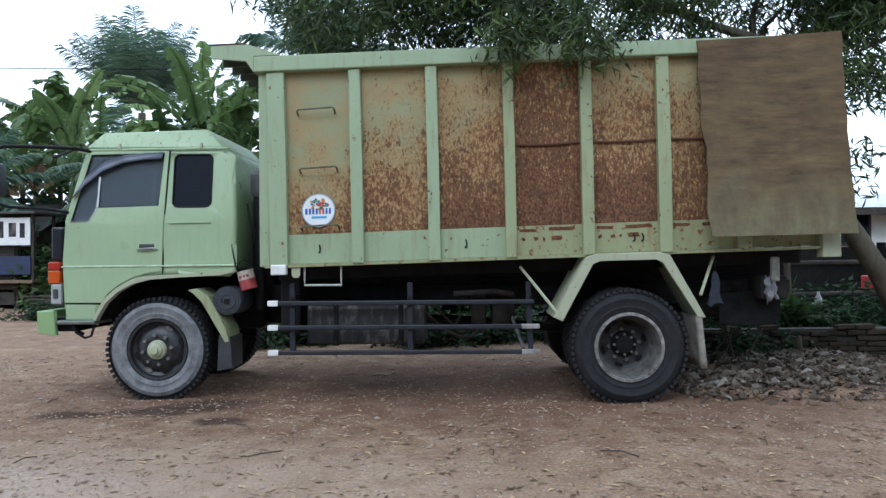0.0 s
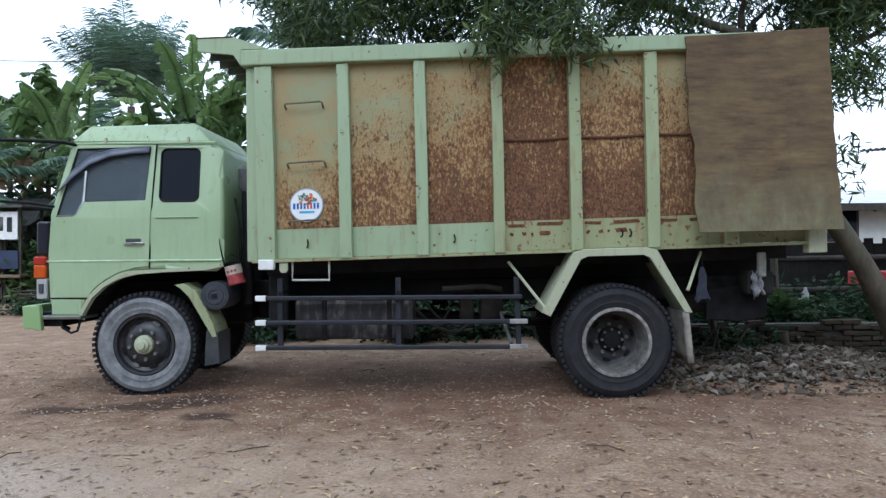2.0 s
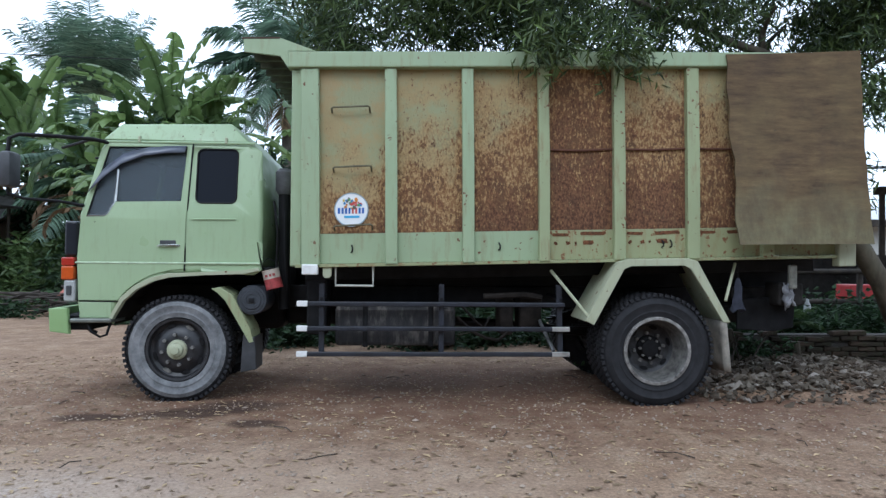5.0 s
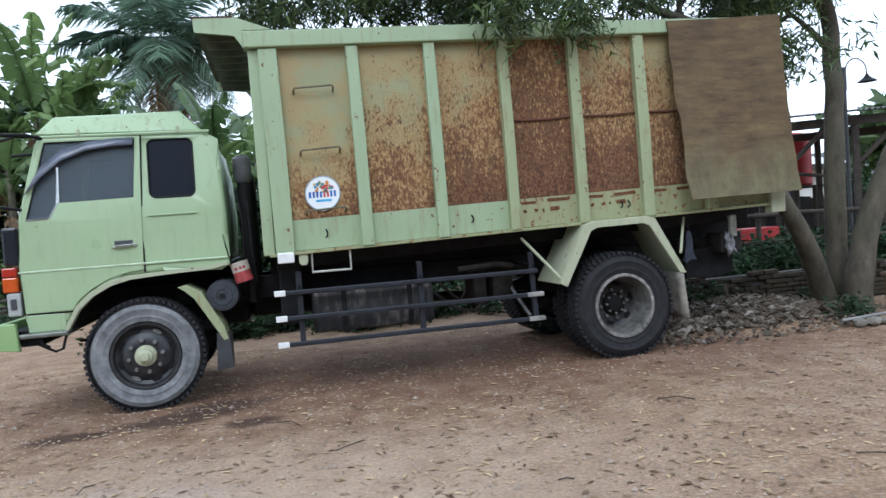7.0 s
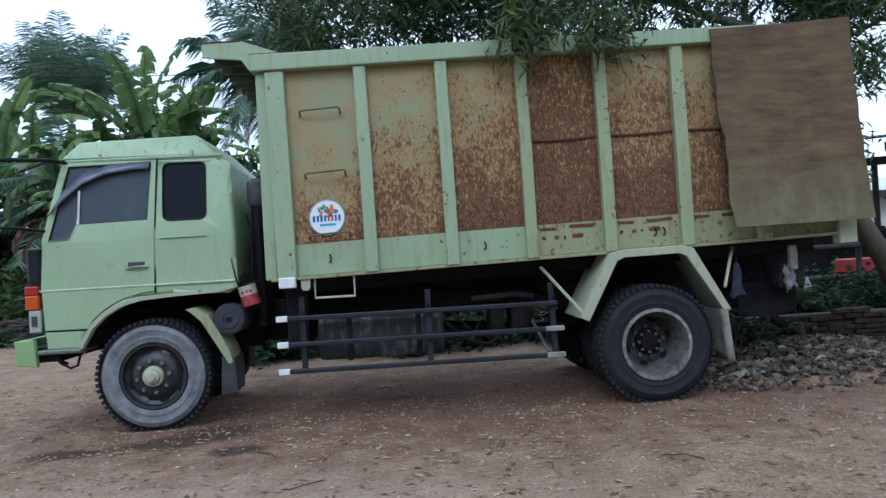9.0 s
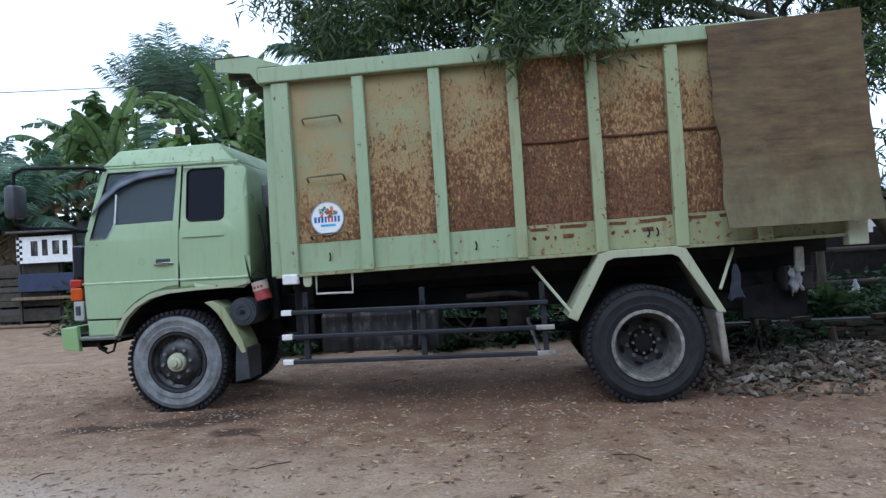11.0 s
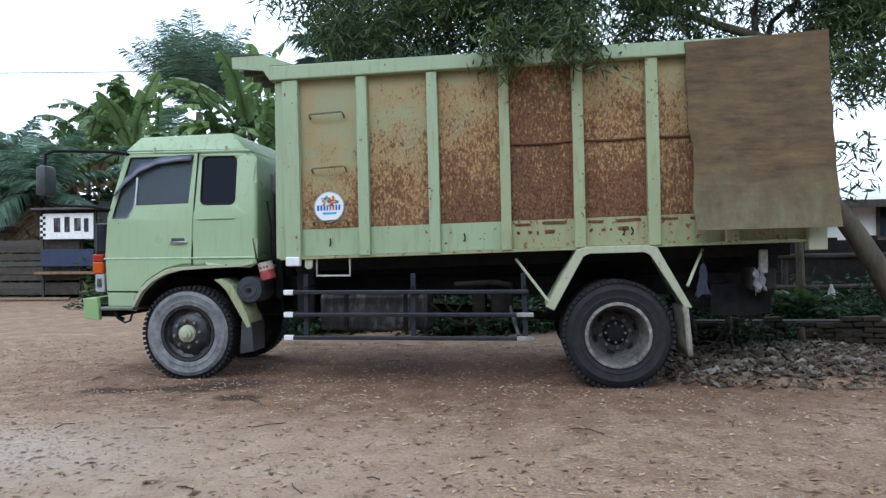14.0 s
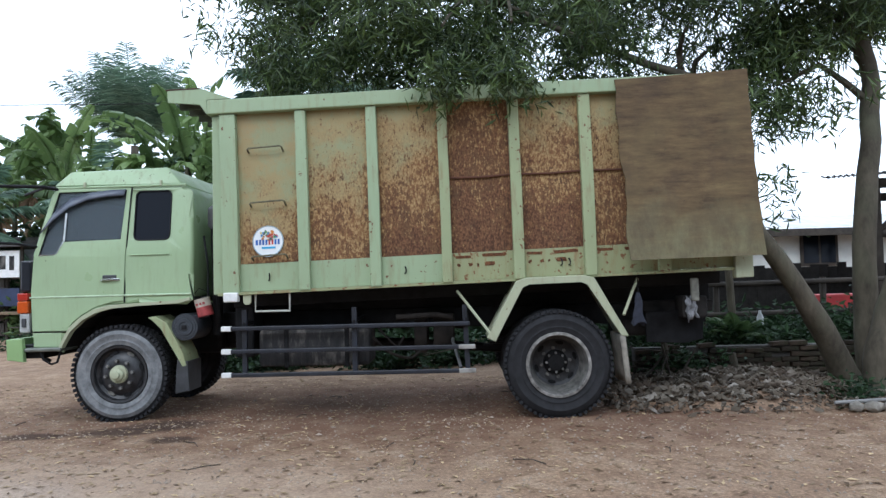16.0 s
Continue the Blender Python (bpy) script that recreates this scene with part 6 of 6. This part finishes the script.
def low_wall():
    """Low garden wall of old bricks, laid in courses with open joints."""
    core = B()
    box(core, (-1.4, 0.03, -0.05), (3.9, 0.20, 0.46))
    w = part("low_wall", core, plain("old_mortar", (0.05, 0.045, 0.04), 0.95, 0, 0.4, 8, 0.4))
    w.matrix_basis = pose(4.3, 8.2, 0)
    tagged(w, "low crumbling brick garden wall, mossy and dark", "wall", kind="structure")
    rng = random.Random(3)
    bm = B()
    box(bm, (0, 0, 0), (0.21, 0.10, 0.052), 0.006)
    me = bpy.data.meshes.new("brick")
    bm.to_mesh(me)
    bm.free()
    me.materials.append(BRICK)
    for row in range(8):
        for c in range(23):
            if rng.random() < (0.5 if row == 7 else 0.06):
                continue
            b = new("brick", me)
            b.parent = w
            b.matrix_basis = pose(-1.4 + 0.225 * c + (0.11 if row % 2 else 0) + rng.uniform(-0.008, 0.008), -0.005 - rng.uniform(0, 0.03), 0.01 + 0.063 * row + rng.uniform(-0.004, 0.004), rng.uniform(-3, 3), rng.uniform(-3, 3), rng.uniform(-5, 5))


low_wall()
shrub("garden_shrub", "dark leafy garden shrub behind the low wall", 3.2, 9.0, 0.15, 0.8, 0.4, 0.55, 81, SHRUB, 90, 0.12, 0.025)
shrub("garden_shrub", "dark leafy garden shrub behind the low wall", 4.6, 9.1, 0.2, 0.8, 0.4, 0.45, 82, SHRUB, 90, 0.13, 0.03)
shrub("garden_shrub", "leafy green shrub beside the tree", 6.2, 9.4, 0.1, 0.8, 0.5, 0.8, 83, SHRUB, 110, 0.13, 0.03)
shrub("garden_shrub", "fern-like weeds at the foot of the tree", 4.75, 6.75, 0.0, 0.26, 0.16, 0.22, 84, SHRUB, 34, 0.09, 0.02, 10)
shrub("garden_shrub", "dark weeds behind the rubble heap", 2.3, 8.5, 0.05, 0.8, 0.3, 0.4, 85, SHRUB, 90, 0.10, 0.02)

shrub("garden_shrub", "dark straggling weeds against the low wall", 3.5, 8.0, 0.2, 0.6, 0.12, 0.2, 86, SHRUB, 34, 0.10, 0.02)
shrub("garden_shrub", "dark straggling weeds against the low wall", 5.6, 8.0, 0.0, 0.5, 0.12, 0.25, 87, SHRUB, 34, 0.10, 0.02)
for k, (x, y) in enumerate(((6.9, 9.9), (7.8, 10.3), (8.9, 10.1), (10.0, 10.6), (5.6, 10.4), (4.4, 10.6), (3.2, 10.4), (7.2, 11.4), (9.3, 11.3))):
    shrub("garden_shrub", "low dark shrub in the garden behind the wall", x, y, 0, 0.8, 0.45, 0.75, 500 + k, SHRUB, 110, 0.17, 0.04, 12)
bm = B()
rb = random.Random(5)
for k in range(16):
    x, z = rb.uniform(-0.5, 0.5), rb.uniform(0.1, 0.45)
    tube(bm, [(x, rb.uniform(-0.1, 0.1), 0.0), (x + rb.uniform(-0.3, 0.3), 0, z), (x + rb.uniform(-0.5, 0.5), rb.uniform(-0.2, 0.2), z * 0.5)], [0.014, 0.01, 0.004], 5)
br = part("cut_branches", bm, WOODDARK)
br.matrix_basis = pose(2.75, 7.75, 0.12)
tagged(br, "tangle of cut dead branches behind the rubble", "branches", kind="stuff")

# cycad, pale bottle, stumps and a rough rail in the garden over the wall
cy = empty("cycad", "small feathery cycad growing behind the low wall", "cycad", at=pose(4.5, 9.1, 0.45))
rng_c = np.random.default_rng(77)
v, f = [], []
for k in range(13):
    frond(v, f, (0, 0, 0), k * 2.4, rng_c.uniform(0.5, 1.25), rng_c.uniform(0.45, 0.65), rng_c, 26, 0.10, 0.8, 0.006)
raw("fronds", v, f, BANANA, cy)
bm = B()
tube(bm, [(0, 0, -0.4), (0, 0, 0.02)], [0.08, 0.06], 10)
part("stem", bm, PALMBARK, cy, smooth=True)
bm = B()
lathe(bm, [(0.0, 0.0), (0.04, 0.0), (0.045, 0.02), (0.045, 0.13), (0.018, 0.19), (0.018, 0.22), (0.0, 0.22)], 18)
bmesh.ops.rotate(bm, matrix=Matrix.Rotation(radians(90), 3, "X"), verts=bm.verts)
bo = part("bottle", bm, plain("milky_plastic", (0.42, 0.43, 0.44), 0.5), smooth=True)
bo.matrix_basis = pose(4.92, 9.24, 0.62)
tagged(bo, "pale plastic bottle standing on the low wall", "bottle")
for k, (x, y, h, r) in enumerate(((3.2, 8.02, 0.55, 0.04), (4.02, 8.02, 0.40, 0.05), (5.75, 8.0, 0.62, 0.04), (6.3, 8.0, 0.58, 0.04), (4.62, 9.5, 1.42, 0.055))):
    bm = B()
    tube(bm, [(0, 0, -0.1), (0.02, 0, h * 0.5), (0.0, 0.01, h)], [r * 1.1, r, r * 0.92], 10)
    sp = part("stump", bm, BARK, smooth=True)
    sp.matrix_basis = pose(x, y, 0)
    tagged(sp, "short cut post standing before the low wall", "post", "posts along the wall")
rail = empty("rough_rail", "rough dark pole rail on posts behind the garden", "rail", at=pose(4.6, 10.0, 0))
for x in (0.0, 1.6, 3.2, 4.8):
    bm = B()
    tube(bm, [(x, 0, -0.1), (x + 0.02, 0, 1.28)], 0.045, 8)
    part("post", bm, WOODDARK, rail, smooth=True)
for z in (0.75, 1.2):
    bm = B()
    tube(bm, [(-0.3, -0.06, z), (2.4, -0.06, z + 0.03), (5.1, -0.06, z - 0.02)], 0.038, 8)
    part("pole", bm, WOODDARK, rail, smooth=True)

# white stones and a white pole at the foot of the tree
rng_s = random.Random(17)
for k in range(9):
    bm = B()
    bmesh.ops.create_icosphere(bm, subdivisions=2, radius=1)
    s = rng_s.uniform(0.05, 0.085)
    for v in bm.verts:
        v.co = Vector((v.co.x * s * 1.3, v.co.y * s, v.co.z * s * 0.75)) + v.co * s * 0.25 * noise.noise(v.co * 2 + Vector((k, 0, 0)))
    st = part("border_stone", bm, plain("pale_stone_%d" % k, (0.20, 0.18, 0.15), 0.9, 0, 0.5, 12), smooth=True)
    st.matrix_basis = pose(4.55 + 0.16 * k + rng_s.uniform(-0.03, 0.03), 6.38 + rng_s.uniform(-0.05, 0.05), 0.03, 0, 0, rng_s.uniform(0, 180))
    tagged(st, "pale border stone on the earth by the tree", "stone", "border stones")
bm = B()
tube(bm, [(-0.35, 0, 0), (0.45, 0.05, 0.02)], 0.018, 8)
pl = part("pale_pole", bm, CONCRETE, smooth=True)
pl.matrix_basis = pose(4.75, 6.5, 0.06)
tagged(pl, "thin pale pipe lying on border stones", "pipe")


# ---- tin-roofed shelter behind the tree ----
def corrugated(bm, x0, x1, y0, y1, z_front, z_back, pitch=0.09, amp=0.016):
    n_ = int((x1 - x0) / pitch * 4)
    rows = []
    for y, z in ((y0, z_front), (y1, z_back)):
        rows.append([bm.verts.new((x0 + (x1 - x0) * k / n_, y, z + amp * math.sin(2 * math.pi * (x1 - x0) * k / n_ / pitch))) for k in range(n_ + 1)])
    for k in range(n_):
        bm.faces.new((rows[0][k], rows[0][k + 1], rows[1][k + 1], rows[1][k]))


shelter = empty("shelter", "open timber shelter with a corrugated tin roof", "shelter", at=pose(9.22, 11.8, -0.15, 0, 0, -30))
bm = B()
corrugated(bm, -1.7, 4.2, -1.5, 1.6, 3.12, 3.45)
ro = part("roof", bm, TIN, shelter, "rusty grey corrugated tin")
sm = ro.modifiers.new("thickness", "SOLIDIFY")
sm.thickness = 0.006
for x in (-0.95, 0.25, 2.4, 4.0):
    for y in (-1.3, 1.4):
        bm = B()
        box(bm, (x, y, -0.1), (x + 0.11, y + 0.11, 3.05), 0.008)
        part("post", bm, WOODDARK, shelter)
for y in (-1.31, 1.39):
    bm = B()
    box(bm, (-1.05, y - 0.01, 2.88), (4.1, y + 0.13, 3.04), 0.008)
    part("beam", bm, WOODDARK, shelter)
for x in (-0.9, 0.3, 2.45):
    bm = B()
    tube(bm, [(x + 0.05, -1.25, 2.2), (x + 0.75, -1.25, 2.9)], 0.045, 6)
    part("brace", bm, WOODDARK, shelter)
bm = B()
tube(bm, [(-0.9, -1.2, 2.1), (0.3, -1.2, 1.92)], 0.035, 6)
part("cross_pole", bm, WOODDARK, shelter)

# red tank under the shelter, red crate beside it
bm = B()
lathe(bm, [(0.0, 0.0), (0.33, 0.0), (0.36, 0.04), (0.36, 1.1), (0.33, 1.16), (0.15, 1.22), (0.0, 1.22)], 28)
bmesh.ops.rotate(bm, matrix=Matrix.Rotation(radians(90), 3, "X"), verts=bm.verts)
rt = part("water_tank", bm, REDTANK, smooth=True)
rt.matrix_basis = pose(10.2, 13.6, 1.75)
tagged(rt, "red cylindrical water tank on a timber stand", "water tank")
stand = empty("tank_stand", "dark timber stand under the red tank", "stand", at=pose(10.2, 13.6, 0))
for x, y in ((-0.3, -0.3), (0.25, -0.3), (-0.3, 0.25), (0.25, 0.25)):
    bm = B()
    box(bm, (x, y, -0.05), (x + 0.08, y + 0.08, 1.69), 0.006)
    part("leg", bm, WOODDARK, stand)
bm = B()
box(bm, (-0.42, -0.42, 1.69), (0.42, 0.42, 1.75), 0.006)
part("platform", bm, WOODDARK, stand)
bm = B()
box(bm, (-0.35, -0.2, 0), (0.35, 0.2, 0.26), 0.02)
rc = part("crate", bm, REDTANK)
rc.matrix_basis = pose(7.05, 11.1, 0.72)
tagged(rc, "red plastic crate on a rough timber table", "crate")
table = empty("work_table", "rough dark timber table holding a red crate", "table", at=pose(7.05, 11.1, 0.10))
bm = B()
box(bm, (-0.8, -0.4, 0.56), (0.8, 0.4, 0.62), 0.006)
part("tabletop", bm, WOODDARK, table)
for x, y in ((-0.75, -0.35), (0.68, -0.35), (-0.75, 0.28), (0.68, 0.28)):
    bm = B()
    box(bm, (x, y, -0.15), (x + 0.07, y + 0.07, 0.56), 0.004)
    part("leg", bm, WOODDARK, table)

# yard lamp on a steel post
lampo = empty("yard_lamp", "black goose-neck yard lamp on a steel post", "lamp", at=pose(8.1, 10.0, -0.1))
bm = B()
tube(bm, [(0, 0, -0.1), (0, 0, 3.75)], 0.035, 10)
part("post", bm, PLASTIC, lampo, smooth=True)
bm = B()
tube(bm, [(0.05, 0, 3.35)] + [(0.05 + 0.22 * (1 - math.cos(a)), 0, 3.70 + 0.2 * math.sin(a)) for a in [math.pi * k / 10 for k in range(11)]] + [(0.50, 0, 3.62)], 0.012, 6)
part("goose_neck", bm, PLASTIC, lampo, smooth=True)
bm = B()
tube(bm, [(0.50, 0, 3.63), (0.50, 0, 3.58), (0.50, 0, 3.50)], [0.02, 0.05, 0.16], 18)
part("shade", bm, BLACK, lampo, "black conical shade", True)

shrub("papaya_tree", "broad-leaved young papaya beyond the tin-roofed shelter", 13.0, 13.8, 2.3, 1.0, 0.7, 1.3, 91, BANANA, 60, 0.55, 0.14, 8)
bm = B()
tube(bm, [(0, 0, -0.1), (0.05, 0, 1.3), (0.0, 0.03, 2.6)], [0.11, 0.09, 0.06], 10)
pst = part("trunk", bm, PALMBARK, bpy.data.objects["papaya_tree"], smooth=True)
pst.location = (0, 0, -2.3)

# bench with potted plants
bench = empty("plant_bench", "rough timber bench carrying potted plants", "bench", at=pose(6.35, 6.9, 0))
for k in range(3):
    bm = B()
    box(bm, (-0.75, -0.22 + 0.15 * k, 0.44), (0.75, -0.09 + 0.15 * k, 0.475), 0.004)
    part("plank", bm, WOODMID, bench)
for x in (-0.7, 0.62):
    for y in (-0.2, 0.14):
        bm = B()
        box(bm, (x, y, -0.05), (x + 0.07, y + 0.06, 0.44), 0.004)
        part("leg", bm, WOODMID, bench)
bm = B()
box(bm, (-0.7, -0.21, 0.34), (0.69, -0.18, 0.44), 0.004)
part("apron", bm, WOODMID, bench)


def potted(x, mat_, label, h, r, seed):
    t = empty("potted_plant", label, "potted plant", "potted plants on the bench", at=pose(x, 6.88, 0.476))
    bm = B()
    lathe(bm, [(0.0, 0.0), (r * 0.75, 0.0), (r, h), (r * 1.08, h), (r * 1.08, h + 0.02), (r * 0.95, h + 0.02), (r * 0.9, h - 0.02), (0, h - 0.02)], 24)
    bmesh.ops.rotate(bm, matrix=Matrix.Rotation(radians(90), 3, "X"), verts=bm.verts)
    part("pot", bm, mat_, t, smooth=True)
    rng = np.random.default_rng(seed)
    v, f = leaf_mass([(rng.normal(0, 0.06), rng.normal(0, 0.06), h + abs(rng.normal(0.1, 0.07))) for _ in range(14)], 5, 0.03, 0.13, 0.03, rng, -0.3)
    raw("foliage", v, f, BANANA, t)


potted(5.85, WHITE, "leafy plant in a white pot on a bench", 0.13, 0.11, 1)
potted(6.12, WHITE, "small plant in a white pot on a bench", 0.12, 0.08, 2)
potted(6.5, TERRACOTTA, "yellow-green croton in a terracotta trough on a bench", 0.13, 0.16, 3)


# ---- houses behind ----
def house(name, label, x, y, w, d, h, rise, wall_mat, roof_mat, windows):
    t = empty(name, label, "house", at=pose(x, y, 0))
    for nm, a, b in (("wall_front", (0, 0, -0.1), (w, 0.15, h)), ("wall_back", (0, d - 0.15, -0.1), (w, d, h)), ("wall_side", (0, 0.15, -0.1), (0.15, d - 0.15, h)), ("wall_side", (w - 0.15, 0.15, -0.1), (w, d - 0.15, h))):
        bm = B()
        box(bm, a, b)
        part(nm, bm, wall_mat, t)
    for s in (0, 1):
        bm = B()
        n_ = int(w / 0.2)
        y_e, y_r = (-0.5, d / 2) if not s else (d + 0.5, d / 2)
        rows = [[bm.verts.new((-0.4 + (w + 0.8) * k / n_, yy, zz + 0.02 * (k % 2))) for k in range(n_ + 1)] for yy, zz in ((y_e, h - 0.15), (y_r, h + rise))]
        for k in range(n_):
            bm.faces.new((rows[0][k], rows[0][k + 1], rows[1][k + 1], rows[1][k]))
        r = bmesh.ops.extrude_face_region(bm, geom=list(bm.faces))
        bmesh.ops.translate(bm, vec=(0, 0, 0.03), verts=[v for v in r["geom"] if isinstance(v, bmesh.types.BMVert)])
        part("roof", bm, roof_mat, t)
    for xx in (0.0, w - 0.15):
        bm = B()
        vs = [(xx, 0, h), (xx, d, h), (xx, d / 2, h + rise - 0.05)]
        a = [bm.verts.new(p_) for p_ in vs]
        b = [bm.verts.new((p_[0] + 0.15, p_[1], p_[2])) for p_ in vs]
        bm.faces.new(a)
        bm.faces.new(b[::-1])
        for i in range(3):
            bm.faces.new((a[i], a[(i + 1) % 3], b[(i + 1) % 3], b[i]))
        part("gable", bm, wall_mat, t)
    bm = B()
    box(bm, (-0.4, -0.56, h - 0.27), (w + 0.4, -0.505, h - 0.08), 0.006)
    part("fascia", bm, WOODDARK, t, "dark timber fascia board")
    for xw, zw, ww, hw in windows:
        bm = B()
        box(bm, (xw - 0.05, -0.05, zw - 0.05), (xw + ww + 0.05, -0.005, zw + hw + 0.05), 0.01)
        fr = part("window", bm, WOODDARK, t)
        for k in range(2):
            bm = B()
            box(bm, (xw + 0.03 + k * ww / 2, -0.065, zw + 0.03), (xw + ww / 2 - 0.03 + k * ww / 2, -0.054, zw + hw - 0.03))
            part("pane", bm, GLASS_DARK, fr)
    return t


house("house", "white-walled house with a low grey tin roof", 6.8, 18.0, 9.0, 5.0, 2.55, 0.45, WALLWHITE, TINBRIGHT, ((3.2, 1.55, 0.9, 0.8), (6.2, 1.4, 1.0, 1.0)))
house("house", "grey gabled house far behind the yard", 21.8, 26.0, 6.0, 7.0, 2.3, 1.4, CONCRETE, TIN, ((1.2, 1.5, 1.0, 1.2), (3.8, 1.5, 1.0, 1.2)))
house("house", "low brown-walled house behind the banana clump", -17.0, 21.5, 4.2, 4.0, 2.3, 0.9, plain("clay_wall", (0.28, 0.20, 0.15), 0.9, 0, 0.3, 3), TIN, ((2.5, 1.2, 0.8, 0.7),))

# dark screen fence between yard and house
fence_r = empty("board_fence", "dark weathered board fence behind the planting", "fence", at=pose(3.0, 14.9, 0))
for k in range(60):
    bm = B()
    box(bm, (0.2 * k, 0, -0.05), (0.2 * k + 0.197, 0.025, 1.5 + 0.06 * math.sin(k * 2.7)), 0.003)
    part("board", bm, FENCEBLACK, fence_r)
for z in (0.35, 1.1):
    bm = B()
    box(bm, (0, -0.05, z), (12.0, -0.003, z + 0.07))
    part("rail", bm, WOODDARK, fence_r)

# horizontal plank fence at the far side of the yard
fence_l = empty("plank_fence", "grey weathered horizontal plank fence", "fence", at=pose(-20.0, 19.0, 0))
for k in range(8):
    for j in range(3):
        bm = B()
        box(bm, (0.02 + 2.7 * j, -0.02, 0.10 + 0.21 * k + 0.015 * math.sin(k * 3 + j)), (2.68 + 2.7 * j, 0.015, 0.275 + 0.21 * k + 0.02 * math.sin(k * 2.1 + j)), 0.004)
        part("plank", bm, WOODDARK if (k + j) % 3 else plain("grey_plank_%d_%d" % (k, j), (0.06, 0.053, 0.046), 0.9), fence_l)
for j in range(4):
    bm = B()
    box(bm, (2.7 * j - 0.06, 0.02, -0.1), (2.7 * j + 0.06, 0.12, 1.95), 0.006)
    part("post", bm, WOODDARK, fence_l)
bm = B()
tube(bm, [(0, -0.6, 0.05), (8.4, -0.6, 0.05)], 0.05, 8)
pole = part("bamboo_pole", bm, WOODMID, smooth=True)
pole.matrix_basis = pose(-20, 18.6, 0)
tagged(pole, "long bamboo pole lying on the ground by the fence", "pole")

# roadside kiosk with a chequered sign
kiosk = empty("kiosk", "small timber kiosk with a white chequered sign and blue cloth", "kiosk", at=pose(-13.0, 18.8, 0))
for x in (0.0, 1.65):
    for y in (0.0, 1.0):
        bm = B()
        box(bm, (x, y, -0.1), (x + 0.07, y + 0.07, 2.6), 0.004)
        part("post", bm, WOODDARK, kiosk)
bm = B()
box(bm, (-0.15, -0.25, 2.6), (1.9, 1.3, 2.66), 0.01)
part("roof", bm, TIN, kiosk)
bm = B()
box(bm, (0.02, -0.06, 1.75), (1.66, -0.02, 2.5), 0.004)
sign = part("sign", bm, WHITE, kiosk, "white sign board with black chequered edge and grey bars")
for r_ in range(9):
    for c in range(2):
        if (r_ + c) % 2 == 0:
            bm = B()
            box(bm, (0.03 + 0.083 * c, -0.066, 1.753 + 0.083 * r_), (0.113 + 0.083 * c, -0.0605, 1.836 + 0.083 * r_))
            part("check", bm, BLACK, sign)
for x, z, w_, h_ in ((0.45, 1.95, 0.2, 0.42), (0.78, 1.95, 0.16, 0.45), (1.08, 1.98, 0.2, 0.38), (1.38, 1.95, 0.14, 0.4)):
    bm = B()
    box(bm, (x, -0.066, z), (x + w_, -0.0605, z + h_))
    part("sign_bar", bm, DUSTY, sign)
bm = B()
box(bm, (0.02, -0.05, 0.95), (1.66, -0.02, 1.45), 0.01)
part("cloth", bm, BLUECLOTH, kiosk, "dark blue cloth banner")
bm = B()
box(bm, (-0.1, -0.2, 0.72), (1.8, 1.1, 0.80), 0.01)
part("counter", bm, WOODMID, kiosk)

# overhead wire
bm = B()
tube(bm, [(-40 + 4 * k, 26, 9.3 - 0.9 * math.sin(math.pi * k / 20)) for k in range(21)], 0.016, 5)
wire = part("overhead_wire", bm, BLACK, smooth=True)
tagged(wire, "black overhead power wire", "wire", kind="structure")
for x in (-40.0, 40.0):
    bm = B()
    tube(bm, [(0, 0, -0.2), (0, 0, 9.9)], [0.16, 0.12], 10)
    pp = part("utility_pole", bm, CONCRETE, smooth=True)
    pp.matrix_basis = pose(x, 26, 0)
    tagged(pp, "grey concrete utility pole", "utility pole")

# scrap timber and a rusty sheet by the banana clump
bm = B()
rs = random.Random(31)
for k in range(46):
    x, y, a, L = rs.uniform(-1.1, 1.1), rs.uniform(-0.4, 0.4), rs.uniform(-0.5, 0.5), rs.uniform(0.6, 1.7)
    z = rs.uniform(0.04, 0.5)
    dx, dz = L * math.cos(a) * rs.choice((-0.5, 0.5)), L * 0.5 * math.sin(a) * rs.uniform(0.2, 1.0)
    tube(bm, [(x - dx, y, max(0.03, z - dz)), (x, y + 0.02, z), (x + dx, y + rs.uniform(-0.15, 0.15), max(0.03, z + dz))], rs.uniform(0.012, 0.035), 6)
pile = part("scrap_timber", bm, WOODDARK)
pile.matrix_basis = pose(-8.3, 16.2, 0)
tagged(pile, "loose heap of dark scrap timber and sticks", "timber", kind="stuff")
bm = B()
rows = [[bm.verts.new((0.6 * u / 8, 0.10 * v + 0.05 * math.sin(u * 0.8), 0.42 + 0.16 * math.sin(u / 8 * 3.1) + 0.05 * v - 0.02 * u)) for v in range(5)] for u in range(9)]
for u in range(8):
    for v in range(4):
        bm.faces.new((rows[u][v], rows[u + 1][v], rows[u + 1][v + 1], rows[u][v + 1]))
sheet = part("bent_sheet", bm, plain("faded_red_sheet", (0.30, 0.10, 0.07), 0.8, 0, 0.5, 8), smooth=True)
sm = sheet.modifiers.new("thickness", "SOLIDIFY")
sm.thickness = 0.01
sheet.matrix_basis = pose(-8.2, 15.9, 0.0)
tagged(sheet, "bent faded red metal sheet lying on scrap timber", "metal sheet")
for k, (x, y) in enumerate(((-9.2, 15.6), (-7.4, 15.3), (-6.3, 14.2))):
    shrub("garden_shrub", "low leafy weeds around the scrap timber", x, y, 0, 0.7, 0.3, 0.3, 640 + k, SHRUB, 70, 0.13, 0.03, 10)
